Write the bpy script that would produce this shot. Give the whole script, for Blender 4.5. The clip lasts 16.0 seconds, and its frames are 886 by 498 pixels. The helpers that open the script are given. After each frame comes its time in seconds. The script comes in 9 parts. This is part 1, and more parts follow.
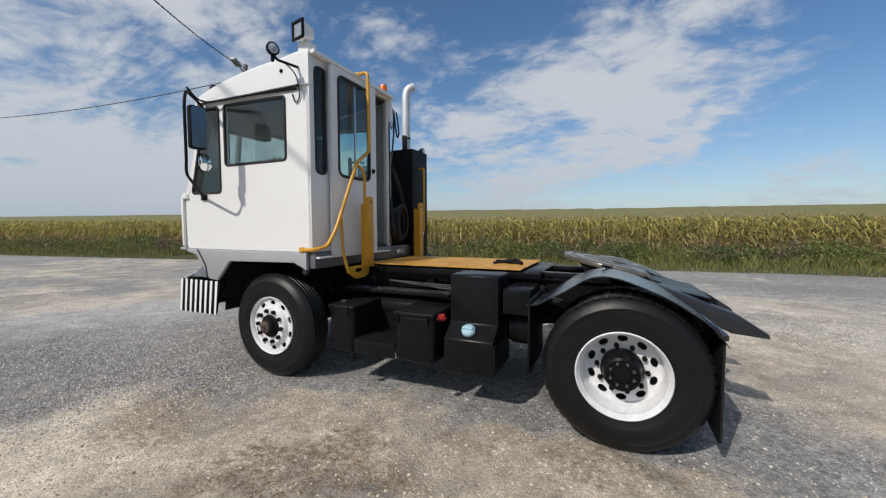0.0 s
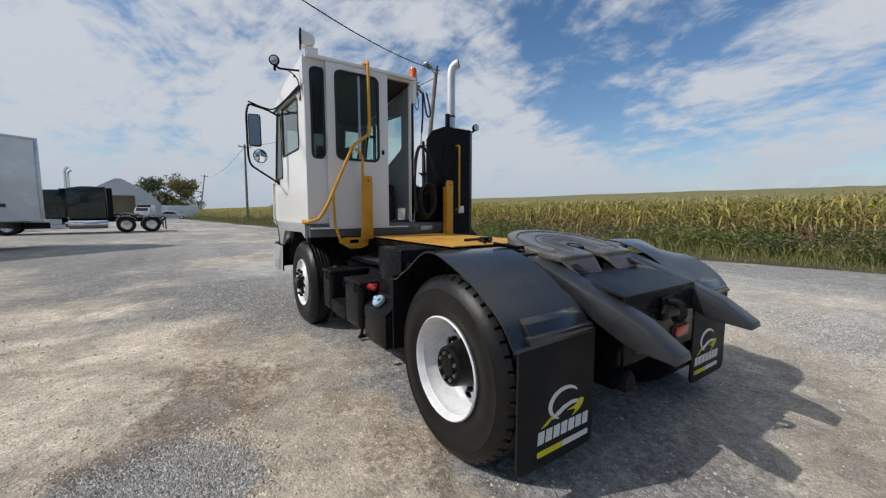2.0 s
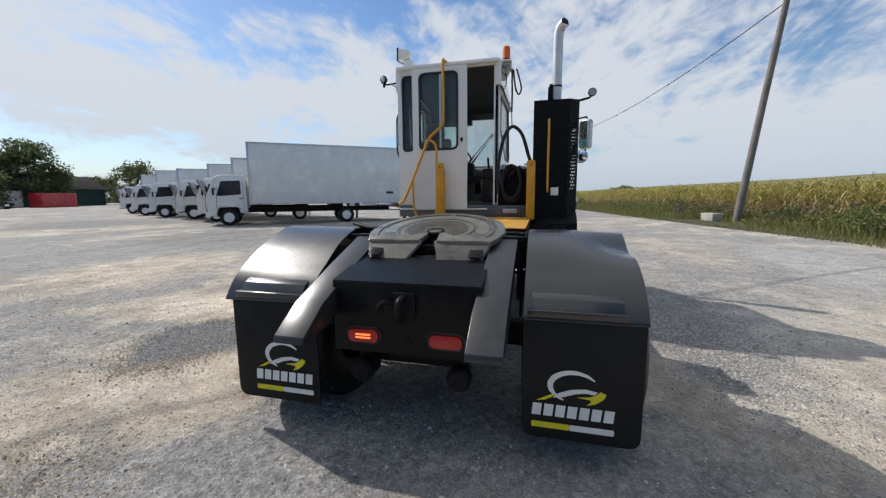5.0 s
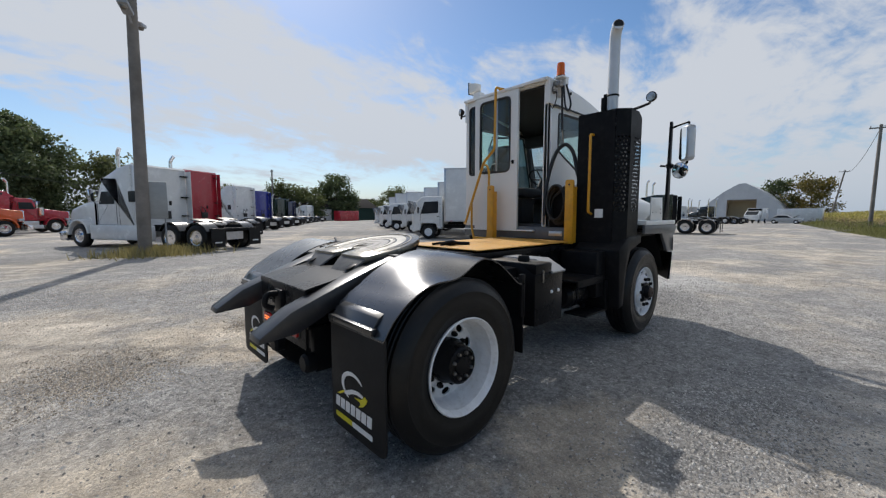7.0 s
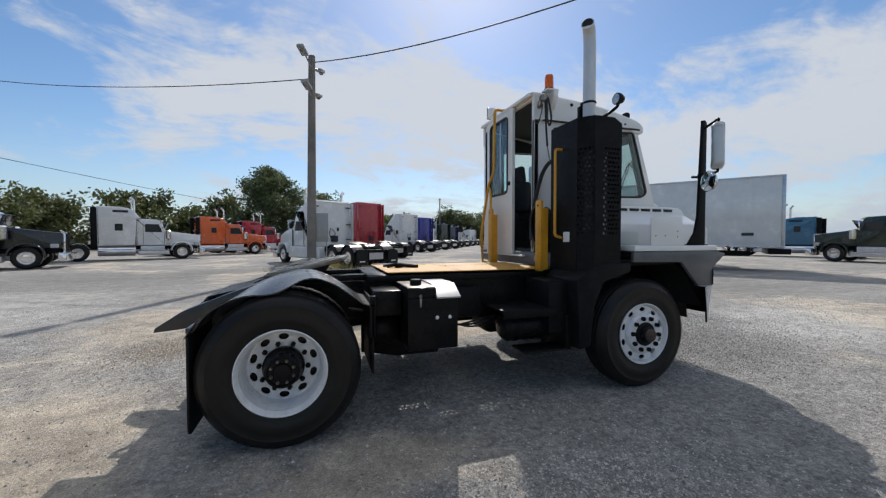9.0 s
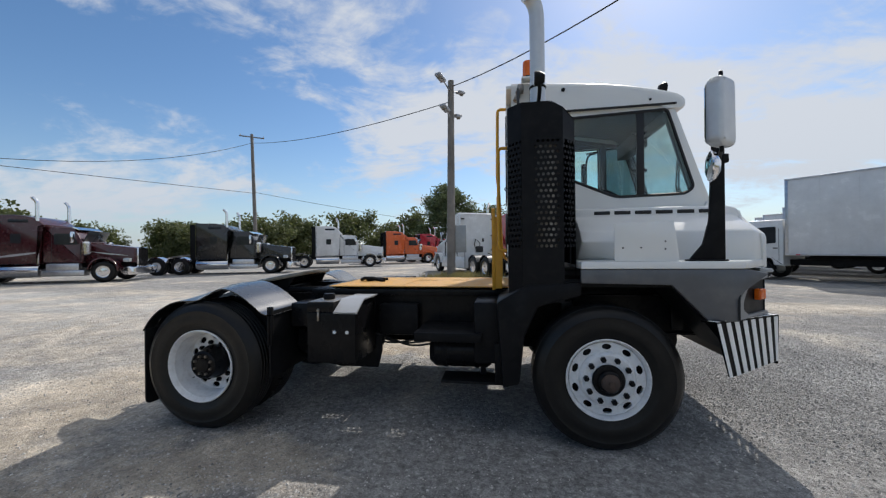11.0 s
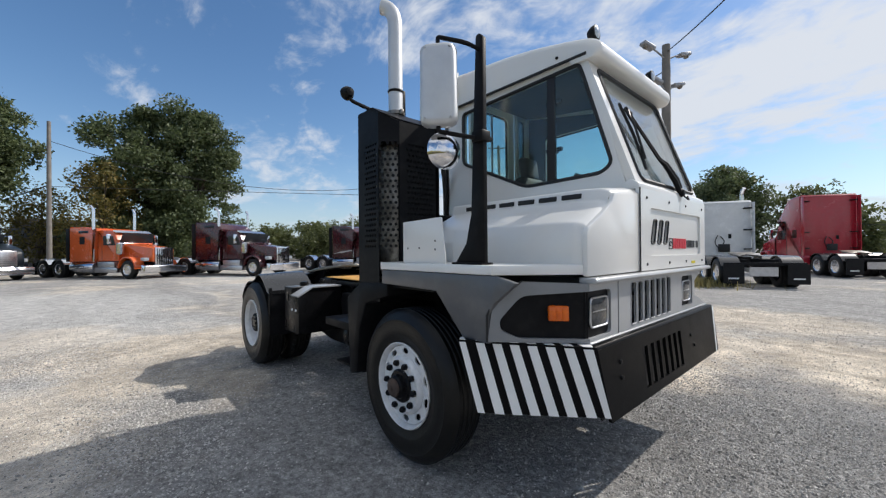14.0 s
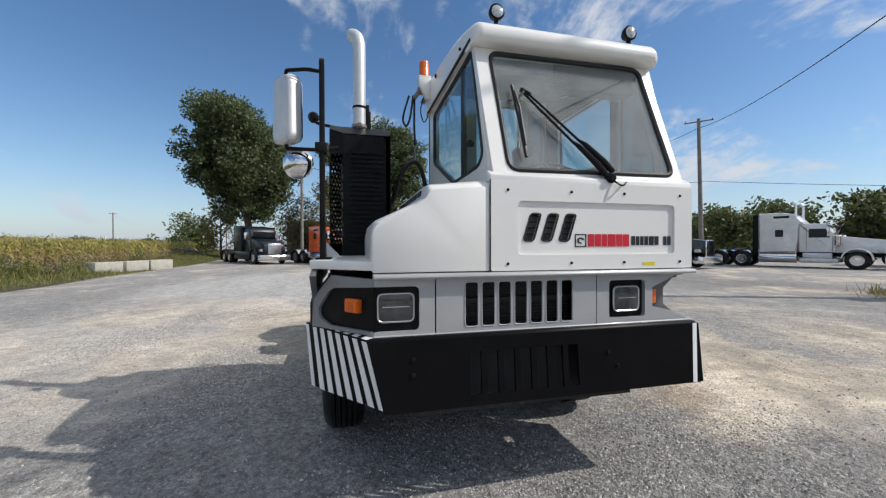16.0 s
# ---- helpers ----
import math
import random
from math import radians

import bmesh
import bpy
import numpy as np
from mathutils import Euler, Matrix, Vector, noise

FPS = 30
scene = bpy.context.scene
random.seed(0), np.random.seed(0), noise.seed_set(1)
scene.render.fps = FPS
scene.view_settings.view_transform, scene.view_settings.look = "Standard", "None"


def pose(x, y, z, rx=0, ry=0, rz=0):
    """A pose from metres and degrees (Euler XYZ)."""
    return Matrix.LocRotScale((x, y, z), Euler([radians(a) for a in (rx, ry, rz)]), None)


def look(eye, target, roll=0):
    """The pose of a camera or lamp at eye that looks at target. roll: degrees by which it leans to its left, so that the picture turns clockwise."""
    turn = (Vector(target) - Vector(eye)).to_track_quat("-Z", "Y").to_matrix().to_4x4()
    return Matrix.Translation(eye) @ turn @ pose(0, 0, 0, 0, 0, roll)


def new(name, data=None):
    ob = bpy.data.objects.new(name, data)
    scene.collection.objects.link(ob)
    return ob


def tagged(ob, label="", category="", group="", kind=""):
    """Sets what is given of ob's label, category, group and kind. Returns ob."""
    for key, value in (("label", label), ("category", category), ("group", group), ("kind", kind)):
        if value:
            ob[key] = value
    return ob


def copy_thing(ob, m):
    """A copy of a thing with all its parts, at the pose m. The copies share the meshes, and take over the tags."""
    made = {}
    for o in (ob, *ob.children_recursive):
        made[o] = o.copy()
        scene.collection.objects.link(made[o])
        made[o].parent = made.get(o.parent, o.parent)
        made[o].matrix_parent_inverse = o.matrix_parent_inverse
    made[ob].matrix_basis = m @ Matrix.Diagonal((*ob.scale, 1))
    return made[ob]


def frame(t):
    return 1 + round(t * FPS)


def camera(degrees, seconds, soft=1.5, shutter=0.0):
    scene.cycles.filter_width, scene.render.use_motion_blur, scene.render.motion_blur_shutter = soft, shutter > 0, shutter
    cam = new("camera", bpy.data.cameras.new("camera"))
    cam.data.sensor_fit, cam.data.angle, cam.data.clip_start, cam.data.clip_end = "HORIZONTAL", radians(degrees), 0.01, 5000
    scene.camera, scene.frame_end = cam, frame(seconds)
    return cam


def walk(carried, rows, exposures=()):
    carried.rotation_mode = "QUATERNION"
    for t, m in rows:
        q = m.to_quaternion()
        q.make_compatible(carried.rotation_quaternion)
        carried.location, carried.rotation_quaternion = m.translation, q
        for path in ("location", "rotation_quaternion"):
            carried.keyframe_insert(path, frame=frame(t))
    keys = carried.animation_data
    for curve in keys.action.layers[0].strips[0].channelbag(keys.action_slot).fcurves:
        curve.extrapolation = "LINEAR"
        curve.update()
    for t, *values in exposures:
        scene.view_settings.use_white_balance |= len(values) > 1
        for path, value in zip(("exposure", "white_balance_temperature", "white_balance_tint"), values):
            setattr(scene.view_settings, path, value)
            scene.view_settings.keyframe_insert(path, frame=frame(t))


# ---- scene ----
cam = camera(99.1, 16.0, 1.25)
PATH = [
    (0, (0.096, 3.819, 1.493), (0.913, 1.997, 1.375), -0.1),
    (0.5, (-0.424, 3.486, 1.465), (0.633, 1.794, 1.327), 0.4),
    (1, (-0.926, 3.155, 1.417), (0.351, 1.624, 1.261), 0.4),
    (1.5, (-1.342, 2.799, 1.405), (0.130, 1.457, 1.228), 0.3),
    (2, (-1.685, 2.315, 1.398), (-0.040, 1.196, 1.201), 0.0),
    (2.5, (-2.017, 1.811, 1.358), (-0.235, 0.927, 1.147), 0.1),
    (3, (-2.175, 1.319, 1.345), (-0.295, 0.674, 1.115), -0.1),
    (3.5, (-2.352, 0.826, 1.339), (-0.400, 0.453, 1.114), -0.4),
    (4, (-2.451, 0.330, 1.360), (-0.464, 0.261, 1.141), -0.8),
    (4.5, (-2.386, -0.174, 1.398), (-0.413, 0.053, 1.161), -0.7),
    (4.7, (-2.388, -0.371, 1.383), (-0.433, -0.038, 1.126), -0.6),
    (7, (-1.557, -2.663, 1.407), (-0.191, -1.212, 1.229), 0.0),
    (7.5, (-1.197, -3.108, 1.416), (0.005, -1.516, 1.274), 0.1),
    (8, (-0.722, -3.389, 1.394), (0.307, -1.678, 1.279), 0.1),
    (8.5, (-0.243, -3.658, 1.437), (0.592, -1.844, 1.332), -0.5),
    (9, (0.264, -3.873, 1.408), (0.884, -1.972, 1.355), 0.0),
    (9.5, (0.799, -3.960, 1.458), (1.182, -1.997, 1.439), -0.1),
    (11.8, (3.268, -3.717, 1.439), (2.612, -1.828, 1.479), -1.1),
    (12, (3.456, -3.640, 1.440), (2.722, -1.780, 1.498), -1.2),
    (12.5, (3.981, -3.504, 1.432), (3.059, -1.730, 1.487), -1.1),
    (13, (4.426, -3.214, 1.409), (3.310, -1.555, 1.446), -0.7),
    (13.5, (4.850, -2.917, 1.416), (3.542, -1.403, 1.432), -0.3),
    (14, (5.268, -2.588, 1.423), (3.777, -1.255, 1.431), -0.5),
    (14.5, (5.618, -2.230, 1.460), (3.972, -1.093, 1.463), -0.3),
    (15, (6.019, -1.872, 1.441), (4.242, -0.954, 1.445), -0.3),
    (15.5, (6.231, -1.397, 1.418), (4.353, -0.709, 1.407), -0.4),
    (16, (6.344, -0.915, 1.429), (4.402, -0.437, 1.411), -0.1),
]
walk(cam, [(t, look(eye, aim, roll)) for t, eye, aim, roll in PATH], [(0, -0.14), (2, -0.09), (4.5, 0.14), (7, -0.04), (9.5, 0.02), (12, 0.12), (14.5, 0.23), (16, 0.13)])
# ---- world and light ----
world = bpy.data.worlds.new("world")
scene.world = world
world.use_nodes = True
wn = world.node_tree
wn.nodes.clear()
w_out = wn.nodes.new("ShaderNodeOutputWorld")
w_bg = wn.nodes.new("ShaderNodeBackground")
w_sky = wn.nodes.new("ShaderNodeTexSky")
w_sky.sky_type = "NISHITA"
w_sky.sun_disc = False
w_sky.dust_density = 0.4
w_sky.ozone_density = 3.0
SUN_EL, SUN_AZ = 42.0, 20.0   # elevation; angle of the sun from +y towards +x
w_sky.sun_elevation = radians(SUN_EL)
w_sky.sun_rotation = radians(SUN_AZ)
SKY = 0.10
# thin cloud sheets, laid out on a plane overhead, denser towards the sun's side
w_tc = wn.nodes.new("ShaderNodeTexCoord")
w_sep = wn.nodes.new("ShaderNodeSeparateXYZ")
wn.links.new(w_tc.outputs["Generated"], w_sep.inputs[0])


def w_math(op, a, b=None, clamp=False):
    n = wn.nodes.new("ShaderNodeMath")
    n.operation = op
    n.use_clamp = clamp
    for k, v in enumerate((a, b)):
        if v is None:
            continue
        if isinstance(v, (int, float)):
            n.inputs[k].default_value = v
        else:
            wn.links.new(v, n.inputs[k])
    return n.outputs[0]


w_zz = w_math("ADD", w_math("MAXIMUM", w_sep.outputs["Z"], 0.0), 0.30)
w_com = wn.nodes.new("ShaderNodeCombineXYZ")
wn.links.new(w_math("DIVIDE", w_sep.outputs["X"], w_zz), w_com.inputs[0])
wn.links.new(w_math("DIVIDE", w_sep.outputs["Y"], w_zz), w_com.inputs[1])
w_map = wn.nodes.new("ShaderNodeMapping")
w_map.inputs["Rotation"].default_value = (0, 0, radians(-28))
w_map.inputs["Scale"].default_value = (0.85, 1.15, 1)
w_map.inputs["Location"].default_value = (3.1, 1.7, 0)
wn.links.new(w_com.outputs[0], w_map.inputs[0])


def w_noise(scale, detail, rough, distort):
    n = wn.nodes.new("ShaderNodeTexNoise")
    for key, v in (("Scale", scale), ("Detail", detail), ("Roughness", rough), ("Distortion", distort)):
        n.inputs[key].default_value = v
    wn.links.new(w_map.outputs[0], n.inputs["Vector"])
    return n.outputs["Fac"]


w_big, w_mid, w_fine = w_noise(0.75, 6, 0.58, 0.7), w_noise(2.4, 9, 0.62, 0.7), w_noise(10.0, 7, 0.6, 0.5)
w_side = w_math("ADD", w_math("MULTIPLY", w_sep.outputs["X"], 0.068), w_math("SUBTRACT", w_math("MULTIPLY", w_sep.outputs["Y"], 0.022), 0.013))
w_sum = w_math("ADD", w_math("ADD", w_math("MULTIPLY", w_big, 0.80), w_math("MULTIPLY", w_mid, 0.44)), w_math("MULTIPLY", w_fine, 0.20))
w_sum = w_math("ADD", w_sum, w_side)
# extra cloud overhead, out of view, added to brighten the shaded sides
w_sum = w_math("ADD", w_sum, w_math("MULTIPLY", w_math("MAXIMUM", w_math("SUBTRACT", w_sep.outputs["Z"], 0.5), 0.0), 0.45))
w_low = w_math("MULTIPLY", w_math("POWER", w_math("SUBTRACT", 1.0, w_math("MAXIMUM", w_sep.outputs["Z"], 0.0)), 5.0), 0.05)
w_cover = wn.nodes.new("ShaderNodeMapRange")
w_cover.interpolation_type = "SMOOTHSTEP"
w_cover.inputs["From Min"].default_value, w_cover.inputs["From Max"].default_value = 0.683, 0.832
w_cover.inputs["To Max"].default_value = 0.95
wn.links.new(w_math("ADD", w_sum, w_low), w_cover.inputs["Value"])
w_mix = wn.nodes.new("ShaderNodeMix")
w_mix.data_type = "RGBA"
wn.links.new(w_cover.outputs[0], w_mix.inputs["Factor"])
w_hs = wn.nodes.new("ShaderNodeHueSaturation")
w_hs.inputs["Saturation"].default_value, w_hs.inputs["Value"].default_value = 1.14, 1.16
wn.links.new(w_sky.outputs[0], w_hs.inputs["Color"])
wn.links.new(w_hs.outputs[0], w_mix.inputs["A"])
w_mix.inputs["B"].default_value = (0.63 / SKY, 0.662 / SKY, 0.715 / SKY, 1)
w_haze = wn.nodes.new("ShaderNodeMix")
w_haze.data_type = "RGBA"
wn.links.new(w_math("MULTIPLY", w_math("POWER", w_math("SUBTRACT", 1.0, w_math("MAXIMUM", w_sep.outputs["Z"], 0.0)), 10.0), 0.88), w_haze.inputs["Factor"])
wn.links.new(w_mix.outputs["Result"], w_haze.inputs["A"])
w_haze.inputs["B"].default_value = (0.41 / SKY, 0.49 / SKY, 0.595 / SKY, 1)
wn.links.new(w_haze.outputs["Result"], w_bg.inputs[0])
w_bg.inputs[1].default_value = SKY
wn.links.new(w_bg.outputs[0], w_out.inputs[0])
sun = new("sun", bpy.data.lights.new("sun", "SUN"))
sun.data.energy = 3.4
sun.data.angle = radians(0.6)
sun.data.color = (1.0, 0.95, 0.885)
_sd = Vector((math.sin(radians(SUN_AZ)) * math.cos(radians(SUN_EL)), math.cos(radians(SUN_AZ)) * math.cos(radians(SUN_EL)), math.sin(radians(SUN_EL))))
sun.matrix_world = look(_sd * 50, (0, 0, 0))
# ---- materials ----
def nodes_of(name):
    m = bpy.data.materials.new(name)
    m.use_nodes = True
    return m, m.node_tree, m.node_tree.nodes["Principled BSDF"]


def surface(name, a, b=None, scale=3.0, rough=0.5, metal=0.0, grain=120.0, bump=0.15, rough_var=0.12, coat=0.0, dirt=None, dirt_amount=0.0, vary=0.0, spec=0.5):
    """Paint, rubber, metal, wood ...: two tones in soft blotches, fine grain in the relief, uneven gloss, optional dirt."""
    m, nt, bsdf = nodes_of(name)
    if b is None:
        b = tuple(min(1.0, c * 0.86) for c in a)
    tc = nt.nodes.new("ShaderNodeTexCoord")
    n1 = nt.nodes.new("ShaderNodeTexNoise")
    n1.inputs["Scale"].default_value = scale
    n1.inputs["Detail"].default_value = 6
    n1.inputs["Roughness"].default_value = 0.65
    nt.links.new(tc.outputs["Object"], n1.inputs["Vector"])
    ramp = nt.nodes.new("ShaderNodeValToRGB")
    ramp.color_ramp.elements[0].position, ramp.color_ramp.elements[1].position = 0.35, 0.68
    ramp.color_ramp.elements[0].color, ramp.color_ramp.elements[1].color = (*b, 1), (*a, 1)
    nt.links.new(n1.outputs["Fac"], ramp.inputs["Fac"])
    col = ramp.outputs["Color"]
    if dirt:
        n3 = nt.nodes.new("ShaderNodeTexNoise")
        n3.inputs["Scale"].default_value = scale * 3.7
        n3.inputs["Detail"].default_value = 9
        nt.links.new(tc.outputs["Object"], n3.inputs["Vector"])
        r3 = nt.nodes.new("ShaderNodeMapRange")
        r3.inputs["From Min"].default_value, r3.inputs["From Max"].default_value = 0.5, 0.72
        r3.inputs["To Max"].default_value = dirt_amount
        nt.links.new(n3.outputs["Fac"], r3.inputs["Value"])
        mx = nt.nodes.new("ShaderNodeMix")
        mx.data_type = "RGBA"
        nt.links.new(r3.outputs["Result"], mx.inputs["Factor"])
        nt.links.new(col, mx.inputs["A"])
        mx.inputs["B"].default_value = (*dirt, 1)
        col = mx.outputs["Result"]
    if vary:
        oi = nt.nodes.new("ShaderNodeObjectInfo")
        mr = nt.nodes.new("ShaderNodeMapRange")
        mr.inputs["To Min"].default_value, mr.inputs["To Max"].default_value = 1 - vary, 1 + vary
        nt.links.new(oi.outputs["Random"], mr.inputs["Value"])
        hs = nt.nodes.new("ShaderNodeHueSaturation")
        nt.links.new(mr.outputs["Result"], hs.inputs["Value"])
        nt.links.new(col, hs.inputs["Color"])
        col = hs.outputs["Color"]
    nt.links.new(col, bsdf.inputs["Base Color"])
    n2 = nt.nodes.new("ShaderNodeTexNoise")
    n2.inputs["Scale"].default_value = grain
    n2.inputs["Detail"].default_value = 3
    nt.links.new(tc.outputs["Object"], n2.inputs["Vector"])
    rr = nt.nodes.new("ShaderNodeMapRange")
    rr.inputs["To Min"].default_value, rr.inputs["To Max"].default_value = max(0.02, rough - rough_var), min(1.0, rough + rough_var)
    nt.links.new(n1.outputs["Fac"], rr.inputs["Value"])
    nt.links.new(rr.outputs["Result"], bsdf.inputs["Roughness"])
    bp = nt.nodes.new("ShaderNodeBump")
    bp.inputs["Strength"].default_value = bump
    bp.inputs["Distance"].default_value = 0.004
    nt.links.new(n2.outputs["Fac"], bp.inputs["Height"])
    nt.links.new(bp.outputs["Normal"], bsdf.inputs["Normal"])
    bsdf.inputs["Metallic"].default_value = metal
    bsdf.inputs["Specular IOR Level"].default_value = spec
    bsdf.inputs["Coat Weight"].default_value = coat
    bsdf.inputs["Coat Roughness"].default_value = 0.08
    return m


def glass(name, tint, gloss=1.0, dust=0.03):
    """A pane: see-through with a tint, and a clear reflection that grows at grazing angles."""
    m, nt, bsdf = nodes_of(name)
    out = nt.nodes["Material Output"]
    nt.nodes.remove(bsdf)
    tr = nt.nodes.new("ShaderNodeBsdfTransparent")
    tr.inputs["Color"].default_value = (*tint, 1)
    gl = nt.nodes.new("ShaderNodeBsdfGlossy")
    gl.inputs["Roughness"].default_value = 0.02
    lw_ = nt.nodes.new("ShaderNodeLayerWeight")
    lw_.inputs["Blend"].default_value = 0.5
    pw = nt.nodes.new("ShaderNodeMath")
    pw.operation = "POWER"
    pw.inputs[1].default_value = 4.0
    nt.links.new(lw_.outputs["Facing"], pw.inputs[0])
    mul = nt.nodes.new("ShaderNodeMath")
    mul.operation = "MULTIPLY_ADD"
    mul.use_clamp = True
    mul.inputs[1].default_value = 0.7
    mul.inputs[2].default_value = 0.035 * gloss
    nt.links.new(pw.outputs["Value"], mul.inputs[0])
    mx = nt.nodes.new("ShaderNodeMixShader")
    nt.links.new(mul.outputs["Value"], mx.inputs["Fac"])
    nt.links.new(tr.outputs["BSDF"], mx.inputs[1])
    nt.links.new(gl.outputs["BSDF"], mx.inputs[2])
    # a thin, uneven film of road dust
    df = nt.nodes.new("ShaderNodeBsdfDiffuse")
    df.inputs["Color"].default_value = (0.62, 0.62, 0.60, 1)
    tc = nt.nodes.new("ShaderNodeTexCoord")
    nz = nt.nodes.new("ShaderNodeTexNoise")
    nz.inputs["Scale"].default_value, nz.inputs["Detail"].default_value, nz.inputs["Roughness"].default_value = 3.0, 6, 0.65
    nt.links.new(tc.outputs["Object"], nz.inputs["Vector"])
    mr = nt.nodes.new("ShaderNodeMapRange")
    mr.inputs["From Min"].default_value, mr.inputs["From Max"].default_value = 0.3, 0.7
    mr.inputs["To Min"].default_value, mr.inputs["To Max"].default_value = dust * 0.4, dust * 1.6
    nt.links.new(nz.outputs["Fac"], mr.inputs["Value"])
    mx2 = nt.nodes.new("ShaderNodeMixShader")
    nt.links.new(mr.outputs["Result"], mx2.inputs["Fac"])
    nt.links.new(mx.outputs["Shader"], mx2.inputs[1])
    nt.links.new(df.outputs["BSDF"], mx2.inputs[2])
    nt.links.new(mx2.outputs["Shader"], out.inputs["Surface"])
    return m


def leafy(name, a, b, trans=0.35, vary=0.25):
    """Leaves: colour varies from leaf to leaf, some light passes through."""
    m, nt, bsdf = nodes_of(name)
    geo = nt.nodes.new("ShaderNodeNewGeometry")
    ramp = nt.nodes.new("ShaderNodeValToRGB")
    ramp.color_ramp.elements[0].color, ramp.color_ramp.elements[1].color = (*a, 1), (*b, 1)
    nt.links.new(geo.outputs["Random Per Island"], ramp.inputs["Fac"])
    nt.links.new(ramp.outputs["Color"], bsdf.inputs["Base Color"])
    bsdf.inputs["Roughness"].default_value = 0.55
    tl = nt.nodes.new("ShaderNodeBsdfTranslucent")
    nt.links.new(ramp.outputs["Color"], tl.inputs["Color"])
    mx = nt.nodes.new("ShaderNodeMixShader")
    mx.inputs["Fac"].default_value = trans
    nt.links.new(bsdf.outputs["BSDF"], mx.inputs[1])
    nt.links.new(tl.outputs["BSDF"], mx.inputs[2])
    nt.links.new(mx.outputs["Shader"], nt.nodes["Material Output"].inputs["Surface"])
    return m


WHITE = surface("white_paint", (0.81, 0.80, 0.77), (0.785, 0.772, 0.74), 1.2, 0.32, coat=0.4, bump=0.03, dirt=(0.5, 0.47, 0.42), dirt_amount=0.06)
WHITE_RIM = surface("white_rim_paint", (0.82, 0.82, 0.82), (0.70, 0.70, 0.70), 9.0, 0.38, bump=0.06, dirt=(0.4, 0.37, 0.33), dirt_amount=0.3)
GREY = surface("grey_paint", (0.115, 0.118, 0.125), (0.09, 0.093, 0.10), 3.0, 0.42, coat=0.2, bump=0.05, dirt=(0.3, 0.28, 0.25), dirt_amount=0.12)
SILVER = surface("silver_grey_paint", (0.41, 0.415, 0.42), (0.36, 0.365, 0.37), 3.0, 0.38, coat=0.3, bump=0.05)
# SILVER darkened: the corner's shade is put into the colour
CORNER = surface("shaded_silver_corner", (0.25, 0.254, 0.26), (0.215, 0.22, 0.225), 3.0, 0.45, bump=0.08, spec=0.35)
BUMPER = surface("black_bumper_paint", (0.005, 0.005, 0.0055), (0.008, 0.008, 0.0085), 4.0, 0.36, bump=0.06, spec=0.05)
BLACK = surface("black_gloss_paint", (0.006, 0.006, 0.007), (0.009, 0.009, 0.010), 4.0, 0.28, bump=0.05, spec=0.13, dirt=(0.03, 0.028, 0.025), dirt_amount=0.15)
SATIN = surface("black_satin_paint", (0.007, 0.007, 0.008), (0.012, 0.012, 0.013), 5.0, 0.42, bump=0.1, spec=0.09, dirt=(0.04, 0.037, 0.033), dirt_amount=0.18)
RAMP = surface("dusty_black_ramp", (0.013, 0.014, 0.017), (0.021, 0.022, 0.026), 4.0, 0.33, bump=0.1, spec=0.65, dirt=(0.10, 0.095, 0.085), dirt_amount=0.15)
FENDER = surface("black_fender_sheet", (0.008, 0.0085, 0.010), (0.014, 0.0145, 0.016), 2.5, 0.27, bump=0.06, rough_var=0.10, spec=0.6)
RUBBER = surface("tyre_rubber", (0.006, 0.006, 0.006), (0.010, 0.0095, 0.009), 7.0, 0.38, bump=0.2, grain=260, spec=0.28, dirt=(0.05, 0.045, 0.04), dirt_amount=0.07)
FLAP = surface("flap_rubber", (0.011, 0.011, 0.012), (0.016, 0.016, 0.016), 4.0, 0.55, bump=0.15, grain=200, spec=0.18)
YELLOW = surface("yellow_paint", (0.72, 0.36, 0.022), (0.62, 0.29, 0.02), 5.0, 0.42, bump=0.08, dirt=(0.25, 0.16, 0.06), dirt_amount=0.3)
DECK = surface("yellow_grip_deck", (0.70, 0.36, 0.045), (0.55, 0.27, 0.04), 6.0, 0.5, bump=0.8, grain=420, dirt=(0.2, 0.15, 0.09), dirt_amount=0.5)
CHROME = surface("chrome", (0.80, 0.80, 0.82), (0.7, 0.7, 0.72), 6.0, 0.12, 1.0, bump=0.02, rough_var=0.05)
ALU = surface("brushed_aluminium", (0.62, 0.63, 0.65), (0.5, 0.5, 0.52), 8.0, 0.34, 1.0, bump=0.06)
MIRROR = surface("mirror_glass", (0.85, 0.87, 0.88), (0.82, 0.84, 0.85), 2.0, 0.03, 1.0, bump=0.0, rough_var=0.01)
# mirror tinted dark: a dark reflection is put into the colour
DARK_MIRROR = surface("dark_reflection_mirror", (0.22, 0.24, 0.25), (0.16, 0.17, 0.18), 5.0, 0.12, 1.0, bump=0.0, rough_var=0.04)
DULL_ALU = surface("dull_aluminium", (0.66, 0.67, 0.68), (0.56, 0.57, 0.58), 5.0, 0.5, 0.55, bump=0.08)
PLATE = surface("greased_plate_steel", (0.27, 0.25, 0.205), (0.15, 0.135, 0.11), 6.0, 0.25, 0.5, bump=0.2, dirt=(0.06, 0.05, 0.04), dirt_amount=0.35)
# worn steel for the plate's grooves; on the apron its darkness is painted shade
PLATE_DARK = surface("groove_and_shaded_steel", (0.13, 0.122, 0.108), (0.07, 0.066, 0.06), 7.0, 0.42, 0.3, bump=0.25, dirt=(0.02, 0.018, 0.016), dirt_amount=0.5)
